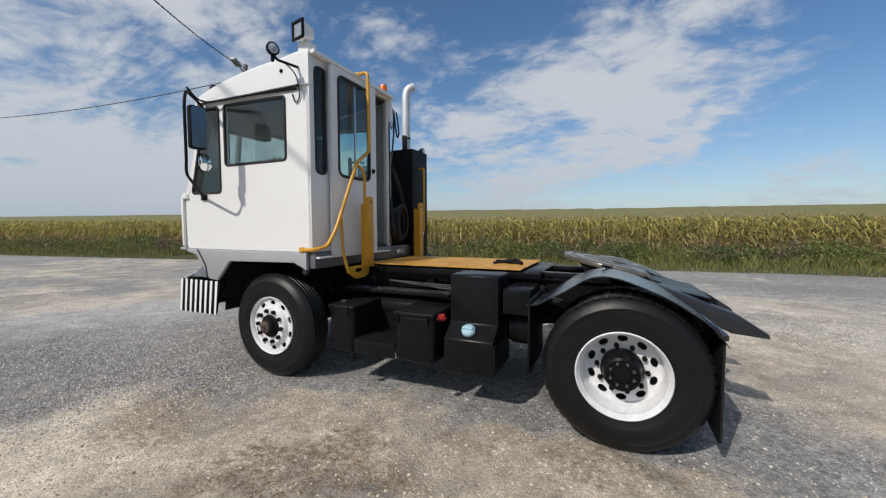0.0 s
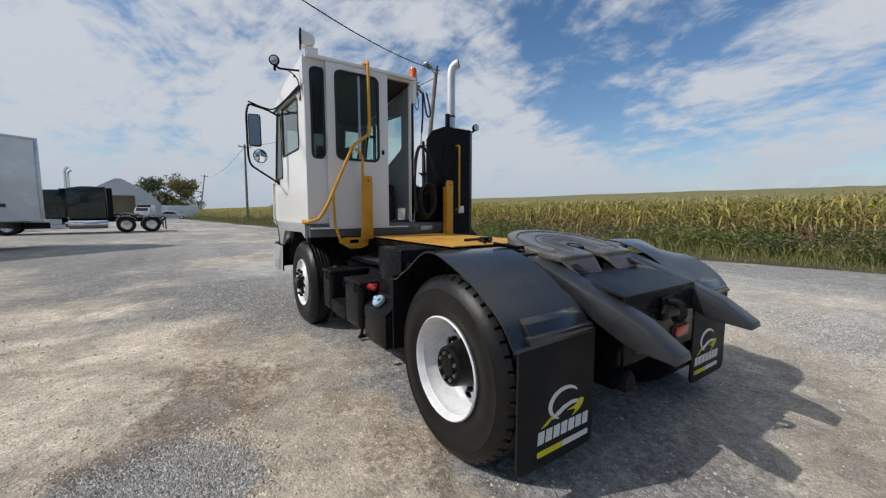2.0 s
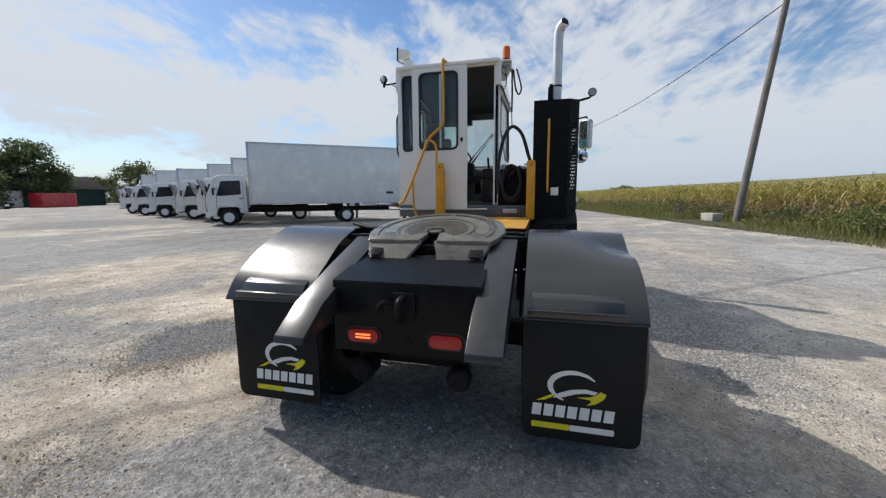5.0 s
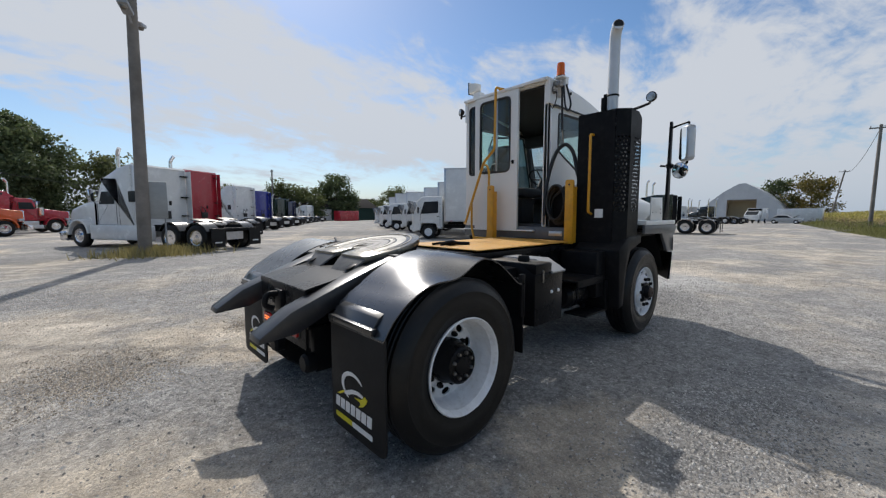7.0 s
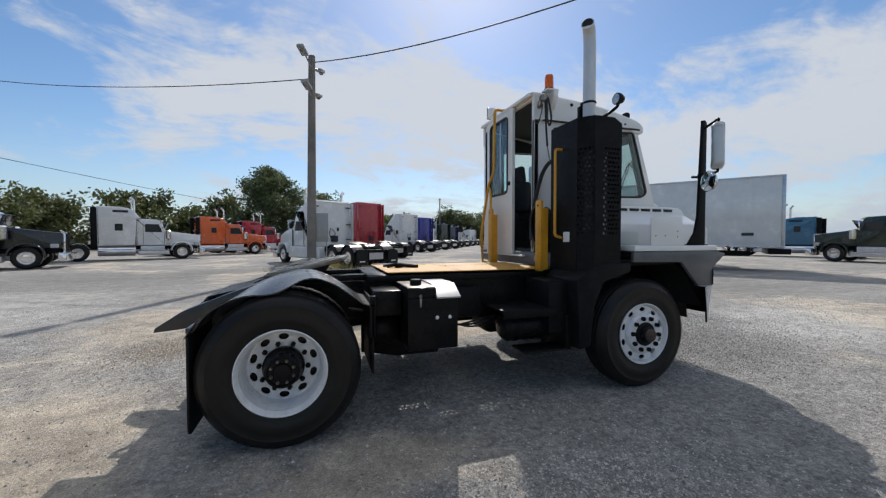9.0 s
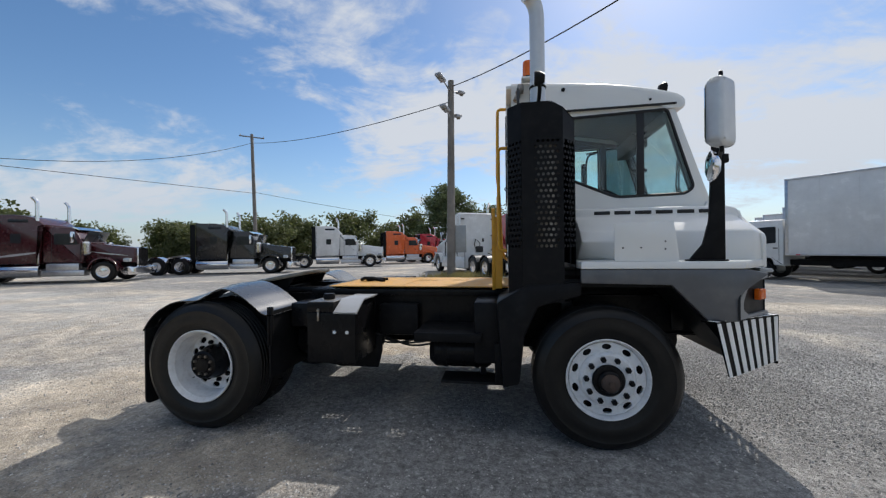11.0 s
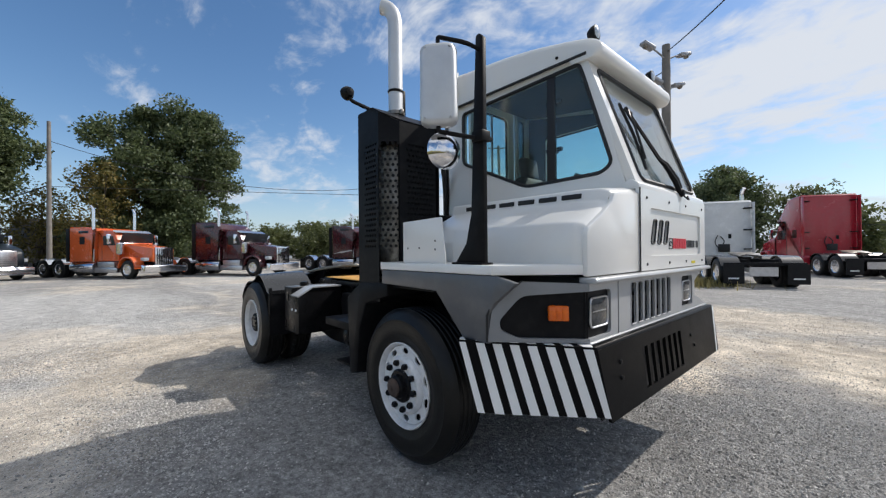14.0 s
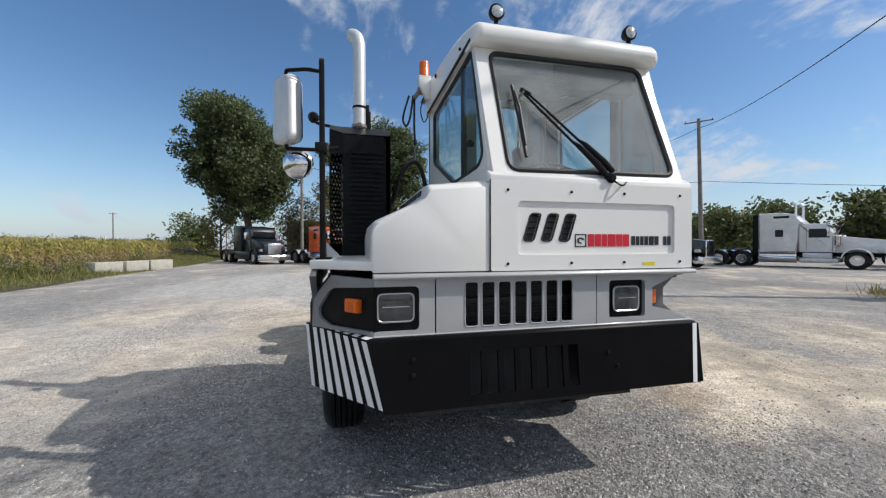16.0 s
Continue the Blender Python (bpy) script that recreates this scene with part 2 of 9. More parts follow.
WORN = surface("rubbed_plate_steel", (0.34, 0.325, 0.29), (0.22, 0.205, 0.175), 9.0, 0.33, 0.5, bump=0.2, dirt=(0.07, 0.06, 0.05), dirt_amount=0.3)
GREASE = surface("dark_grease", (0.05, 0.042, 0.035), (0.09, 0.075, 0.06), 12.0, 0.35, bump=0.3)
STEEL = surface("worn_steel", (0.42, 0.39, 0.35), (0.16, 0.14, 0.12), 7.0, 0.36, 0.8, bump=0.25, dirt=(0.025, 0.022, 0.02), dirt_amount=0.8)
RUST = surface("rusty_hub", (0.10, 0.066, 0.05), (0.05, 0.036, 0.03), 20.0, 0.75, 0.1, bump=0.4)
GLASS = glass("tinted_glass", (0.82, 0.92, 0.90), 1.0, 0.02)
GLASS_DARK = glass("dark_tinted_glass", (0.28, 0.36, 0.36))
WINDSHIELD = glass("windshield_glass", (0.84, 0.91, 0.91), 3.0, 0.11)
SEAL = surface("black_rubber_seal", (0.012, 0.012, 0.013), None, 10, 0.55, bump=0.05)
INTERIOR = surface("dark_interior", (0.045, 0.046, 0.05), (0.03, 0.03, 0.034), 5.0, 0.7, bump=0.3)
# pale sheet of the firewall; on the right wall the paleness is painted light
LINING = surface("pale_grey_lining", (0.36, 0.375, 0.37), (0.30, 0.31, 0.31), 4.0, 0.7, bump=0.15)
LINER = surface("grey_liner", (0.16, 0.165, 0.175), (0.12, 0.122, 0.13), 5.0, 0.8, bump=0.3)
ORANGE = surface("orange_lens", (0.80, 0.16, 0.01), (0.65, 0.11, 0.01), 30, 0.2, bump=0.1, grain=60)
RED = surface("red_lens", (0.45, 0.02, 0.02), (0.32, 0.015, 0.015), 30, 0.18, bump=0.1, grain=60)
LENS = surface("clear_lamp_lens", (0.55, 0.58, 0.6), (0.35, 0.38, 0.4), 40, 0.08, 0.4, bump=0.5, grain=40)
STRIPE = surface("white_stripe_film", (0.86, 0.86, 0.85), (0.80, 0.80, 0.79), 6, 0.35, bump=0.03)
PRINT_W = surface("white_print", (0.78, 0.78, 0.77), None, 8, 0.5, bump=0.03)
PRINT_Y = surface("yellow_print", (0.72, 0.62, 0.02), None, 8, 0.5, bump=0.03)
PRINT_R = surface("red_print", (0.62, 0.015, 0.035), None, 8, 0.4, bump=0.03)
PRINT_K = surface("black_print", (0.02, 0.02, 0.022), None, 8, 0.4, bump=0.03)
BLUECAP = surface("pale_blue_cap", (0.40, 0.58, 0.68), None, 15, 0.4, bump=0.1)
REDVALVE = surface("red_valve", (0.5, 0.03, 0.03), None, 15, 0.35, bump=0.1)
HOSE = surface("black_hose", (0.014, 0.014, 0.015), None, 15, 0.5, bump=0.2)
HEADGLASS = surface("dark_headlamp_glass", (0.02, 0.022, 0.024), (0.07, 0.075, 0.08), 14, 0.06, bump=0.4, grain=50, coat=0.5)
FENDER.node_tree.nodes["Principled BSDF"].inputs["Coat Weight"].default_value = 0.5
FENDER.node_tree.nodes["Principled BSDF"].inputs["Coat Roughness"].default_value = 0.24
# ---- mesh helpers ----
def bm_box(x0, x1, y0, y1, z0, z1, bev=0.0, seg=2):
    bm = bmesh.new()
    bmesh.ops.create_cube(bm, size=1)
    for v in bm.verts:
        v.co = Vector((x0 + (v.co.x + 0.5) * (x1 - x0), y0 + (v.co.y + 0.5) * (y1 - y0), z0 + (v.co.z + 0.5) * (z1 - z0)))
    if bev:
        bmesh.ops.bevel(bm, geom=bm.edges[:], offset=bev, segments=seg, profile=0.5, affect="EDGES")
    return bm


def lift(axis, u, v, w):
    return {"x": (w, u, v), "y": (u, w, v), "z": (u, v, w)}[axis]


def round_poly(pts, r, n=4):
    """The polygon with rounded corners; r is one radius or one per corner."""
    out = []
    k = len(pts)
    for i in range(k):
        p, a, b = Vector(pts[i]), Vector(pts[i - 1]), Vector(pts[(i + 1) % k])
        ri = r[i] if isinstance(r, (list, tuple)) else r
        da, db = (a - p), (b - p)
        ra = min(ri, da.length * 0.45, db.length * 0.45)
        if ra < 1e-4:
            out.append(tuple(p))
            continue
        s, e = p + da.normalized() * ra, p + db.normalized() * ra
        for j in range(n + 1):
            t = j / n
            out.append(tuple((1 - t) ** 2 * s + 2 * t * (1 - t) * p + t * t * e))
    return out


def bm_prism(pts, axis, a, b, bev=0.0, seg=2):
    """A polygon pushed along an axis from a to b."""
    bm = bmesh.new()
    lo = [bm.verts.new(lift(axis, u, v, a)) for u, v in pts]
    hi = [bm.verts.new(lift(axis, u, v, b)) for u, v in pts]
    bm.faces.new(lo)
    bm.faces.new(hi[::-1])
    for i in range(len(pts)):
        j = (i + 1) % len(pts)
        bm.faces.new((lo[j], lo[i], hi[i], hi[j]))
    bmesh.ops.recalc_face_normals(bm, faces=bm.faces[:])
    if bev:
        bmesh.ops.bevel(bm, geom=[e for e in bm.edges if len(e.link_faces) == 2 and e.calc_face_angle(0) > 0.35], offset=bev, segments=seg, profile=0.5, affect="EDGES")
    return bm


def bm_plate(outer, holes, axis, a, b):
    """A plate with real openings: outline and holes as 2D loops, from a to b along the axis."""
    bm = bmesh.new()
    loops = []
    for loop in [outer] + list(holes):
        vs = [bm.verts.new(lift(axis, u, v, a)) for u, v in loop]
        es = [bm.edges.new((vs[i], vs[(i + 1) % len(vs)])) for i in range(len(vs))]
        loops.append((vs, es))
    bmesh.ops.triangle_fill(bm, edges=[e for _, es in loops for e in es], use_beauty=True)
    r = bmesh.ops.extrude_face_region(bm, geom=bm.faces[:] + bm.edges[:])
    d = Vector(lift(axis, 0, 0, b - a))
    for v in [g for g in r["geom"] if isinstance(g, bmesh.types.BMVert)]:
        v.co += d
    bmesh.ops.recalc_face_normals(bm, faces=bm.faces[:])
    return bm


def curve_points(pts, n=6):
    """A smooth line through the points."""
    P = [Vector(p) for p in pts]
    if n <= 1 or len(P) < 3:
        return P
    out = []
    for i in range(len(P) - 1):
        p0, p1, p2, p3 = P[max(i - 1, 0)], P[i], P[i + 1], P[min(i + 2, len(P) - 1)]
        for j in range(n):
            t = j / n
            out.append(0.5 * ((2 * p1) + (p2 - p0) * t + (2 * p0 - 5 * p1 + 4 * p2 - p3) * t * t + (3 * p1 - p0 - 3 * p2 + p3) * t ** 3))
    out.append(P[-1])
    return out


def bend_points(pts, r, n=4):
    """A bent pipe's line: straight runs with rounded bends."""
    P = [Vector(p) for p in pts]
    out = [P[0]]
    for i in range(1, len(P) - 1):
        da, db = P[i - 1] - P[i], P[i + 1] - P[i]
        ra = min(r, da.length * 0.45, db.length * 0.45)
        s, e = P[i] + da.normalized() * ra, P[i] + db.normalized() * ra
        for j in range(n + 1):
            t = j / n
            out.append((1 - t) ** 2 * s + 2 * t * (1 - t) * P[i] + t * t * e)
    out.append(P[-1])
    return out


def bm_tube(pts, r, seg=10, closed=False, caps=True):
    bm = bmesh.new()
    P = [Vector(p) for p in pts]
    k = len(P)
    radii = r if isinstance(r, (list, tuple)) else [r] * k
    up = Vector((0.31, 0.2, 0.93)).normalized()
    rings = []
    prev = None
    for i in range(k):
        d = (P[(i + 1) % k] - P[i - 1]) if closed else (P[min(i + 1, k - 1)] - P[max(i - 1, 0)])
        d = d.normalized() if d.length > 1e-9 else Vector((0, 0, 1))
        if prev is None:
            s = d.cross(up)
            if s.length < 1e-3:
                s = d.cross(Vector((1, 0, 0)))
        else:
            s = prev - d * prev.dot(d)
            if s.length < 1e-4:
                s = d.cross(up)
        s.normalize()
        prev = s
        t = d.cross(s)
        rings.append([bm.verts.new(P[i] + (s * math.cos(a) + t * math.sin(a)) * radii[i]) for a in [2 * math.pi * j / seg for j in range(seg)]])
    for i in range(k if closed else k - 1):
        a, b = rings[i], rings[(i + 1) % k]
        for j in range(seg):
            bm.faces.new((a[j], a[(j + 1) % seg], b[(j + 1) % seg], b[j]))
    if caps and not closed:
        bm.faces.new(rings[0][::-1])
        bm.faces.new(rings[-1])
    bmesh.ops.recalc_face_normals(bm, faces=bm.faces[:])
    return bm


def bm_lathe(profile, seg=40, axis="y", center=(0, 0, 0), closed=False):
    """Turns a profile of (radius, height) about an axis."""
    bm = bmesh.new()
    c = Vector(center)
    rings = []
    for r, h in profile:
        ring = []
        for j in range(seg):
            a = 2 * math.pi * j / seg
            u, v = r * math.cos(a), r * math.sin(a)
            ring.append(bm.verts.new(c + Vector(lift(axis, u, v, h))))
        rings.append(ring)
    n = len(rings)
    for i in range(n if closed else n - 1):
        a, b = rings[i], rings[(i + 1) % n]
        for j in range(seg):
            bm.faces.new((a[j], a[(j + 1) % seg], b[(j + 1) % seg], b[j]))
    if not closed:
        for ring in (rings[0], rings[-1]):
            bm.faces.new(ring)
    bmesh.ops.remove_doubles(bm, verts=bm.verts[:], dist=1e-5)
    bmesh.ops.recalc_face_normals(bm, faces=bm.faces[:])
    return bm


def bm_join(*bms):
    out = bmesh.new()
    for b in bms:
        me = bpy.data.meshes.new("tmp")
        b.to_mesh(me)
        out.from_mesh(me)
        b.free()
        bpy.data.meshes.remove(me)
    return out


def moved(bm, m):
    bm.transform(m)
    return bm


def mesh_of(name, bm, material, smooth=35):
    me = bpy.data.meshes.new(name)
    bm.to_mesh(me)
    bm.free()
    me.materials.append(material)
    if smooth:
        me.polygons.foreach_set("use_smooth", [True] * len(me.polygons))
        me.set_sharp_from_angle(angle=radians(smooth))
    return me


def part(name, bm, material, parent, label="", smooth=35):
    """One mesh object under a thing or under a part."""
    me = bm if isinstance(bm, bpy.types.Mesh) else mesh_of(name, bm, material, smooth)
    ob = new(name, me)
    ob.parent = parent
    if label:
        ob["label"] = label
    return ob


def thing(name, label, category, group="", at=None, kind=""):
    ob = new(name)
    ob.empty_display_size = 0.2
    if at is not None:
        ob.matrix_world = at
    return tagged(ob, label, category, group, kind)


def solid(name, bm, material, label="", category="", group="", kind="", smooth=35):
    """A thing or a piece of the setting that is one mesh."""
    ob = new(name, mesh_of(name, bm, material, smooth))
    return tagged(ob, label, category, group, kind)


def circle(cx, cy, r, n=10, sx=1.0, sy=1.0, turn=0.0):
    out = []
    for j in range(n):
        a = 2 * math.pi * j / n
        u, v = r * sx * math.cos(a), r * sy * math.sin(a)
        out.append((cx + u * math.cos(turn) - v * math.sin(turn), cy + u * math.sin(turn) + v * math.cos(turn)))
    return out
# ---- ground: one gravel sheet to the horizon ----
def ground_material():
    m, nt, bsdf = nodes_of("gravel_ground")
    tc = nt.nodes.new("ShaderNodeTexCoord")

    def noise_(scale, detail, rough=0.6, distort=0.0):
        n = nt.nodes.new("ShaderNodeTexNoise")
        for key, v in (("Scale", scale), ("Detail", detail), ("Roughness", rough), ("Distortion", distort)):
            n.inputs[key].default_value = v
        nt.links.new(tc.outputs["Object"], n.inputs["Vector"])
        return n.outputs["Fac"]

    def rng_(sock, a, b, lo=0.0, hi=1.0):
        r = nt.nodes.new("ShaderNodeMapRange")
        r.interpolation_type = "SMOOTHSTEP"
        for key, v in (("From Min", a), ("From Max", b), ("To Min", lo), ("To Max", hi)):
            r.inputs[key].default_value = v
        nt.links.new(sock, r.inputs["Value"])
        return r.outputs["Result"]

    def mix_(f, a, b):
        x = nt.nodes.new("ShaderNodeMix")
        x.data_type = "RGBA"
        for key, v in (("Factor", f), ("A", a), ("B", b)):
            if isinstance(v, tuple):
                x.inputs[key].default_value = (*v, 1)
            else:
                nt.links.new(v, x.inputs[key])
        return x.outputs["Result"]

    def math_(op, a, b):
        n = nt.nodes.new("ShaderNodeMath")
        n.operation = op
        for k, v in enumerate((a, b)):
            if isinstance(v, (int, float)):
                n.inputs[k].default_value = v
            else:
                nt.links.new(v, n.inputs[k])
        return n.outputs[0]

    def vmath(op, a, b=None):
        n = nt.nodes.new("ShaderNodeVectorMath")
        n.operation = op
        for k, v in enumerate((a, b)):
            if v is None:
                continue
            if isinstance(v, tuple):
                n.inputs[k].default_value = v
            else:
                nt.links.new(v, n.inputs[k])
        return n

    big, mid, fine, grit = noise_(0.16, 6, 0.62, 1.0), noise_(0.9, 9, 0.70, 0.6), noise_(17, 8, 0.78, 0.3), noise_(85, 4, 0.75)
    # wander of the patch outlines
    wn_ = nt.nodes.new("ShaderNodeTexNoise")
    wn_.inputs["Scale"].default_value, wn_.inputs["Detail"].default_value, wn_.inputs["Roughness"].default_value = 1.1, 8, 0.72
    nt.links.new(tc.outputs["Object"], wn_.inputs["Vector"])
    off_ = vmath("MULTIPLY", vmath("SUBTRACT", wn_.outputs["Color"], (0.5, 0.5, 0.5)).outputs[0], (2.6, 2.6, 0))
    pos = vmath("ADD", tc.outputs["Object"], off_.outputs[0]).outputs[0]

    # faint tracks along the way the trucks drive
    mp_ = nt.nodes.new("ShaderNodeMapping")
    mp_.inputs["Scale"].default_value = (0.10, 1.1, 1.0)
    mp_.inputs["Rotation"].default_value = (0, 0, radians(-14))
    nt.links.new(pos, mp_.inputs["Vector"])
    st_ = nt.nodes.new("ShaderNodeTexNoise")
    st_.inputs["Scale"].default_value, st_.inputs["Detail"].default_value, st_.inputs["Roughness"].default_value = 1.0, 6, 0.65
    nt.links.new(mp_.outputs[0], st_.inputs["Vector"])
    streak = st_.outputs["Fac"]

    def patches(spots):
        tot = None
        for (x, y, rx, ry, amt) in spots:
            d = vmath("LENGTH", vmath("MULTIPLY", vmath("SUBTRACT", pos, (x, y, 0.0)).outputs[0], (1 / rx, 1 / ry, 0.0)).outputs[0]).outputs["Value"]
            f = rng_(d, 1.25, 0.55, 0.0, amt)
            tot = f if tot is None else math_("MAXIMUM", tot, f)
        return tot

    sand_p = patches(SANDY)
    soil_p = patches(SOIL)
    pale_p = patches(PALE)
    coarse_p = patches(COARSE)
    vo = nt.nodes.new("ShaderNodeTexVoronoi")
    vo.inputs["Scale"].default_value = 38
    warp = vmath("ADD", tc.outputs["Object"], vmath("MULTIPLY", wn_.outputs["Color"], (0.05, 0.05, 0.05)).outputs[0]).outputs[0]
    nt.links.new(warp, vo.inputs["Vector"])
    vo2 = nt.nodes.new("ShaderNodeTexVoronoi")
    vo2.inputs["Scale"].default_value = 105
    nt.links.new(warp, vo2.inputs["Vector"])
    # fines laid bare by wheels and rain, broken up by smaller noise
    wild = rng_(math_("ADD", math_("MULTIPLY", big, 0.9), math_("MULTIPLY", mid, 0.3)), 0.58, 0.76, 0.0, 0.7)
    sand = math_("MULTIPLY", math_("MAXIMUM", sand_p, wild), rng_(mid, 0.30, 0.52, 0.55, 1.0))
    grey = mix_(rng_(fine, 0.34, 0.64), GRAVEL_DARK, GRAVEL_LIGHT)
    grey = mix_(math_("MULTIPLY", pale_p, 0.8), grey, PALE_DUST)
    grey = mix_(math_("MULTIPLY", coarse_p, 0.55), grey, GRAVEL_DARK)
    grey = mix_(math_("MULTIPLY", patches(DARKER), 0.6), grey, GRAVEL_DARK)
    tan = mix_(rng_(mid, 0.36, 0.64), SAND_DARK, SAND_LIGHT)
    tan = mix_(rng_(fine, 0.52, 0.70, 0.0, 0.45), tan, GRAVEL_LIGHT)
    both = mix_(sand, grey, tan)
    both = mix_(math_("MULTIPLY", soil_p, rng_(fine, 0.36, 0.62)), both, SOIL_BROWN)
    # single stones: stronger where coarse, faint on the fines
    stone = rng_(vo.outputs["Color"], 0.0, 1.0, -0.5, 0.5)
    amp = math_("ADD", math_("MULTIPLY", coarse_p, 0.40), math_("MULTIPLY", rng_(sand, 0.0, 1.0, 0.40, 0.30), rng_(mid, 0.34, 0.62, 0.45, 1.1)))
    val = math_("ADD", 1.0, math_("MULTIPLY", stone, amp))
    val = math_("MULTIPLY", val, rng_(grit, 0.25, 0.75, 0.70, 1.30))
    val = math_("MULTIPLY", val, rng_(vo2.outputs["Color"], 0.0, 1.0, 0.86, 1.14))
    val = math_("MULTIPLY", val, rng_(noise_(3.6, 6, 0.7, 0.4), 0.3, 0.7, 0.80, 1.18))
    val = math_("MULTIPLY", val, rng_(streak, 0.32, 0.68, 0.88, 1.12))
    hs = nt.nodes.new("ShaderNodeHueSaturation")
    nt.links.new(val, hs.inputs["Value"])
    nt.links.new(both, hs.inputs["Color"])
    nt.links.new(hs.outputs["Color"], bsdf.inputs["Base Color"])
    bsdf.inputs["Roughness"].default_value = 0.92
    bsdf.inputs["Specular IOR Level"].default_value = 0.3
    hgt = math_("ADD", math_("MULTIPLY", math_("MULTIPLY", vo.outputs["Distance"], -1.1), math_("MAXIMUM", coarse_p, 0.35)), math_("ADD", math_("MULTIPLY", grit, 0.35), math_("ADD", math_("MULTIPLY", mid, 2.4), math_("MULTIPLY", fine, 1.0))))
    bp = nt.nodes.new("ShaderNodeBump")
    bp.inputs["Strength"].default_value = 0.8
    bp.inputs["Distance"].default_value = 0.024
    nt.links.new(hgt, bp.inputs["Height"])
    nt.links.new(bp.outputs["Normal"], bsdf.inputs["Normal"])
    return m


GRAVEL_DARK, GRAVEL_LIGHT, SAND_DARK, SAND_LIGHT = (0.185, 0.178, 0.170), (0.385, 0.372, 0.352), (0.44, 0.365, 0.275), (0.69, 0.60, 0.48)
PALE_DUST, SOIL_BROWN = (0.47, 0.455, 0.43), (0.21, 0.15, 0.095)
# x, y, half width, half depth, strength
SANDY = [(0.8, 1.9, 1.5, 0.5, 1.0), (2.3, 2.0, 0.9, 0.5, 0.9), (-0.6, 2.6, 0.9, 0.7, 0.9), (2.1, 3.2, 1.1, 0.7, 1.0), (1.2, 3.4, 0.6, 0.5, 0.9), (-0.1, 1.7, 0.9, 0.5, 0.9), (-0.6, -2.4, 1.2, 0.7, 0.8), (0.4, -1.6, 1.0, 0.4, 0.7), (3.6, 4.4, 0.9, 0.9, 0.8), (0.2, 1.6, 1.3, 0.6, 1.0), (1.7, 1.45, 1.2, 0.5, 0.85), (3.0, 2.6, 1.5, 0.9, 1.0), (2.9, 3.7, 1.6, 0.9, 1.0), (1.6, 4.2, 1.0, 0.7, 0.8), (5.2, 4.2, 1.3, 1.6, 0.9), (-1.9, -1.6, 1.2, 2.3, 0.9), (0.6, -3.4, 1.2, 0.9, 0.7), (3.3, 7.0, 2.6, 1.7, 0.8), (-2.6, -5.0, 1.6, 1.2, 0.7), (9.0, 6.0, 3.0, 1.0, 0.6), (-2.2, 3.6, 1.2, 1.6, 0.7), (8.5, -4.0, 3.0, 1.0, 0.5), (-3.6, -3.6, 1.5, 1.5, 0.6), (1.6, -4.8, 2.5, 1.0, 0.45)]
SOIL = [(2.4, 1.55, 0.6, 0.28, 0.45), (1.15, 2.75, 0.45, 0.35, 1.0), (1.75, 2.2, 0.65, 0.4, 1.0), (0.2, 1.35, 0.8, 0.25, 0.7), (3.3, 2.1, 0.6, 0.3, 0.7), (1.0, 2.55, 0.35, 0.25, 0.9)]
PALE = [(-3.5, -3.2, 2.4, 2.6, 1.0), (8.0, 0.3, 2.6, 1.7, 1.0), (-9.0, -4.0, 6.0, 3.5, 0.9), (-7.0, 5.0, 4.0, 3.5, 0.8), (0.0, -4.6, 3.6, 2.4, 1.0), (4.0, -6.5, 6.0, 1.6, 0.9), (-16.0, 4.0, 8.0, 4.0, 0.9)]
DARKER = [(7.5, 4.4, 3.0, 2.0, 1.0), (6.0, 2.6, 1.6, 1.0, 1.0), (11.0, 6.0, 4.0, 4.0, 0.8), (-5.0, 13.0, 7.0, 3.5, 0.9), (9.0, 10.5, 3.0, 3.0, 0.9), (13.0, 22.0, 4.5, 7.0, 0.9)]
COARSE = [(-2.0, -3.4, 1.3, 1.0, 0.9), (-0.4, -4.2, 1.0, 0.6, 0.7), (4.3, 1.5, 1.1, 1.1, 1.0), (4.9, 0.9, 1.0, 1.2, 1.0), (5.3, -0.3, 1.4, 0.9, 0.9), (0.55, 2.75, 0.35, 0.3, 1.0), (0.6, 2.3, 0.35, 0.22, 1.0), (0.1, 2.5, 0.3, 0.3, 0.8), (6.3, 1.2, 1.0, 1.2, 0.7), (-1.6, 1.8, 0.5, 0.6, 0.5), (1.4, -2.3, 1.2, 0.5, 0.6)]
GROUND = ground_material()
bm = bmesh.new()
ticks = [-2500, -700, -200, -80, -40] + [-26 + 2 * i for i in range(27)] + [40, 80, 200, 700, 2500]
grid = {}
for i, x in enumerate(ticks):
    for j, y in enumerate(ticks):
        grid[i, j] = bm.verts.new((x, y, 0.0))
for i in range(len(ticks) - 1):
    for j in range(len(ticks) - 1):
        bm.faces.new((grid[i, j], grid[i + 1, j], grid[i + 1, j + 1], grid[i, j + 1]))
solid("ground", bm, GROUND, "pale grey gravel yard with sandy worn patches", "ground", kind="structure")

# loose stones near the tractor
rs = np.random.RandomState(3)
N = 225000
ang, rad = rs.uniform(0, 2 * np.pi, N), np.sqrt(rs.uniform(0, 1, N)) * 9.0
cx, cy = 2.0 + rad * np.cos(ang) * 1.1, rad * np.sin(ang)
pick = rs.randint(0, len(COARSE), N)
half = np.arange(N) < N * 0.52
sp = np.array(COARSE)
gx_, gy_ = rs.normal(0, 0.62, N), rs.normal(0, 0.62, N)
cx = np.where(half, sp[pick, 0] + gx_ * sp[pick, 2], cx)
cy = np.where(half, sp[pick, 1] + gy_ * sp[pick, 3], cy)
size = 0.0036 + 0.018 * rs.beta(1.1, 5.5, N)
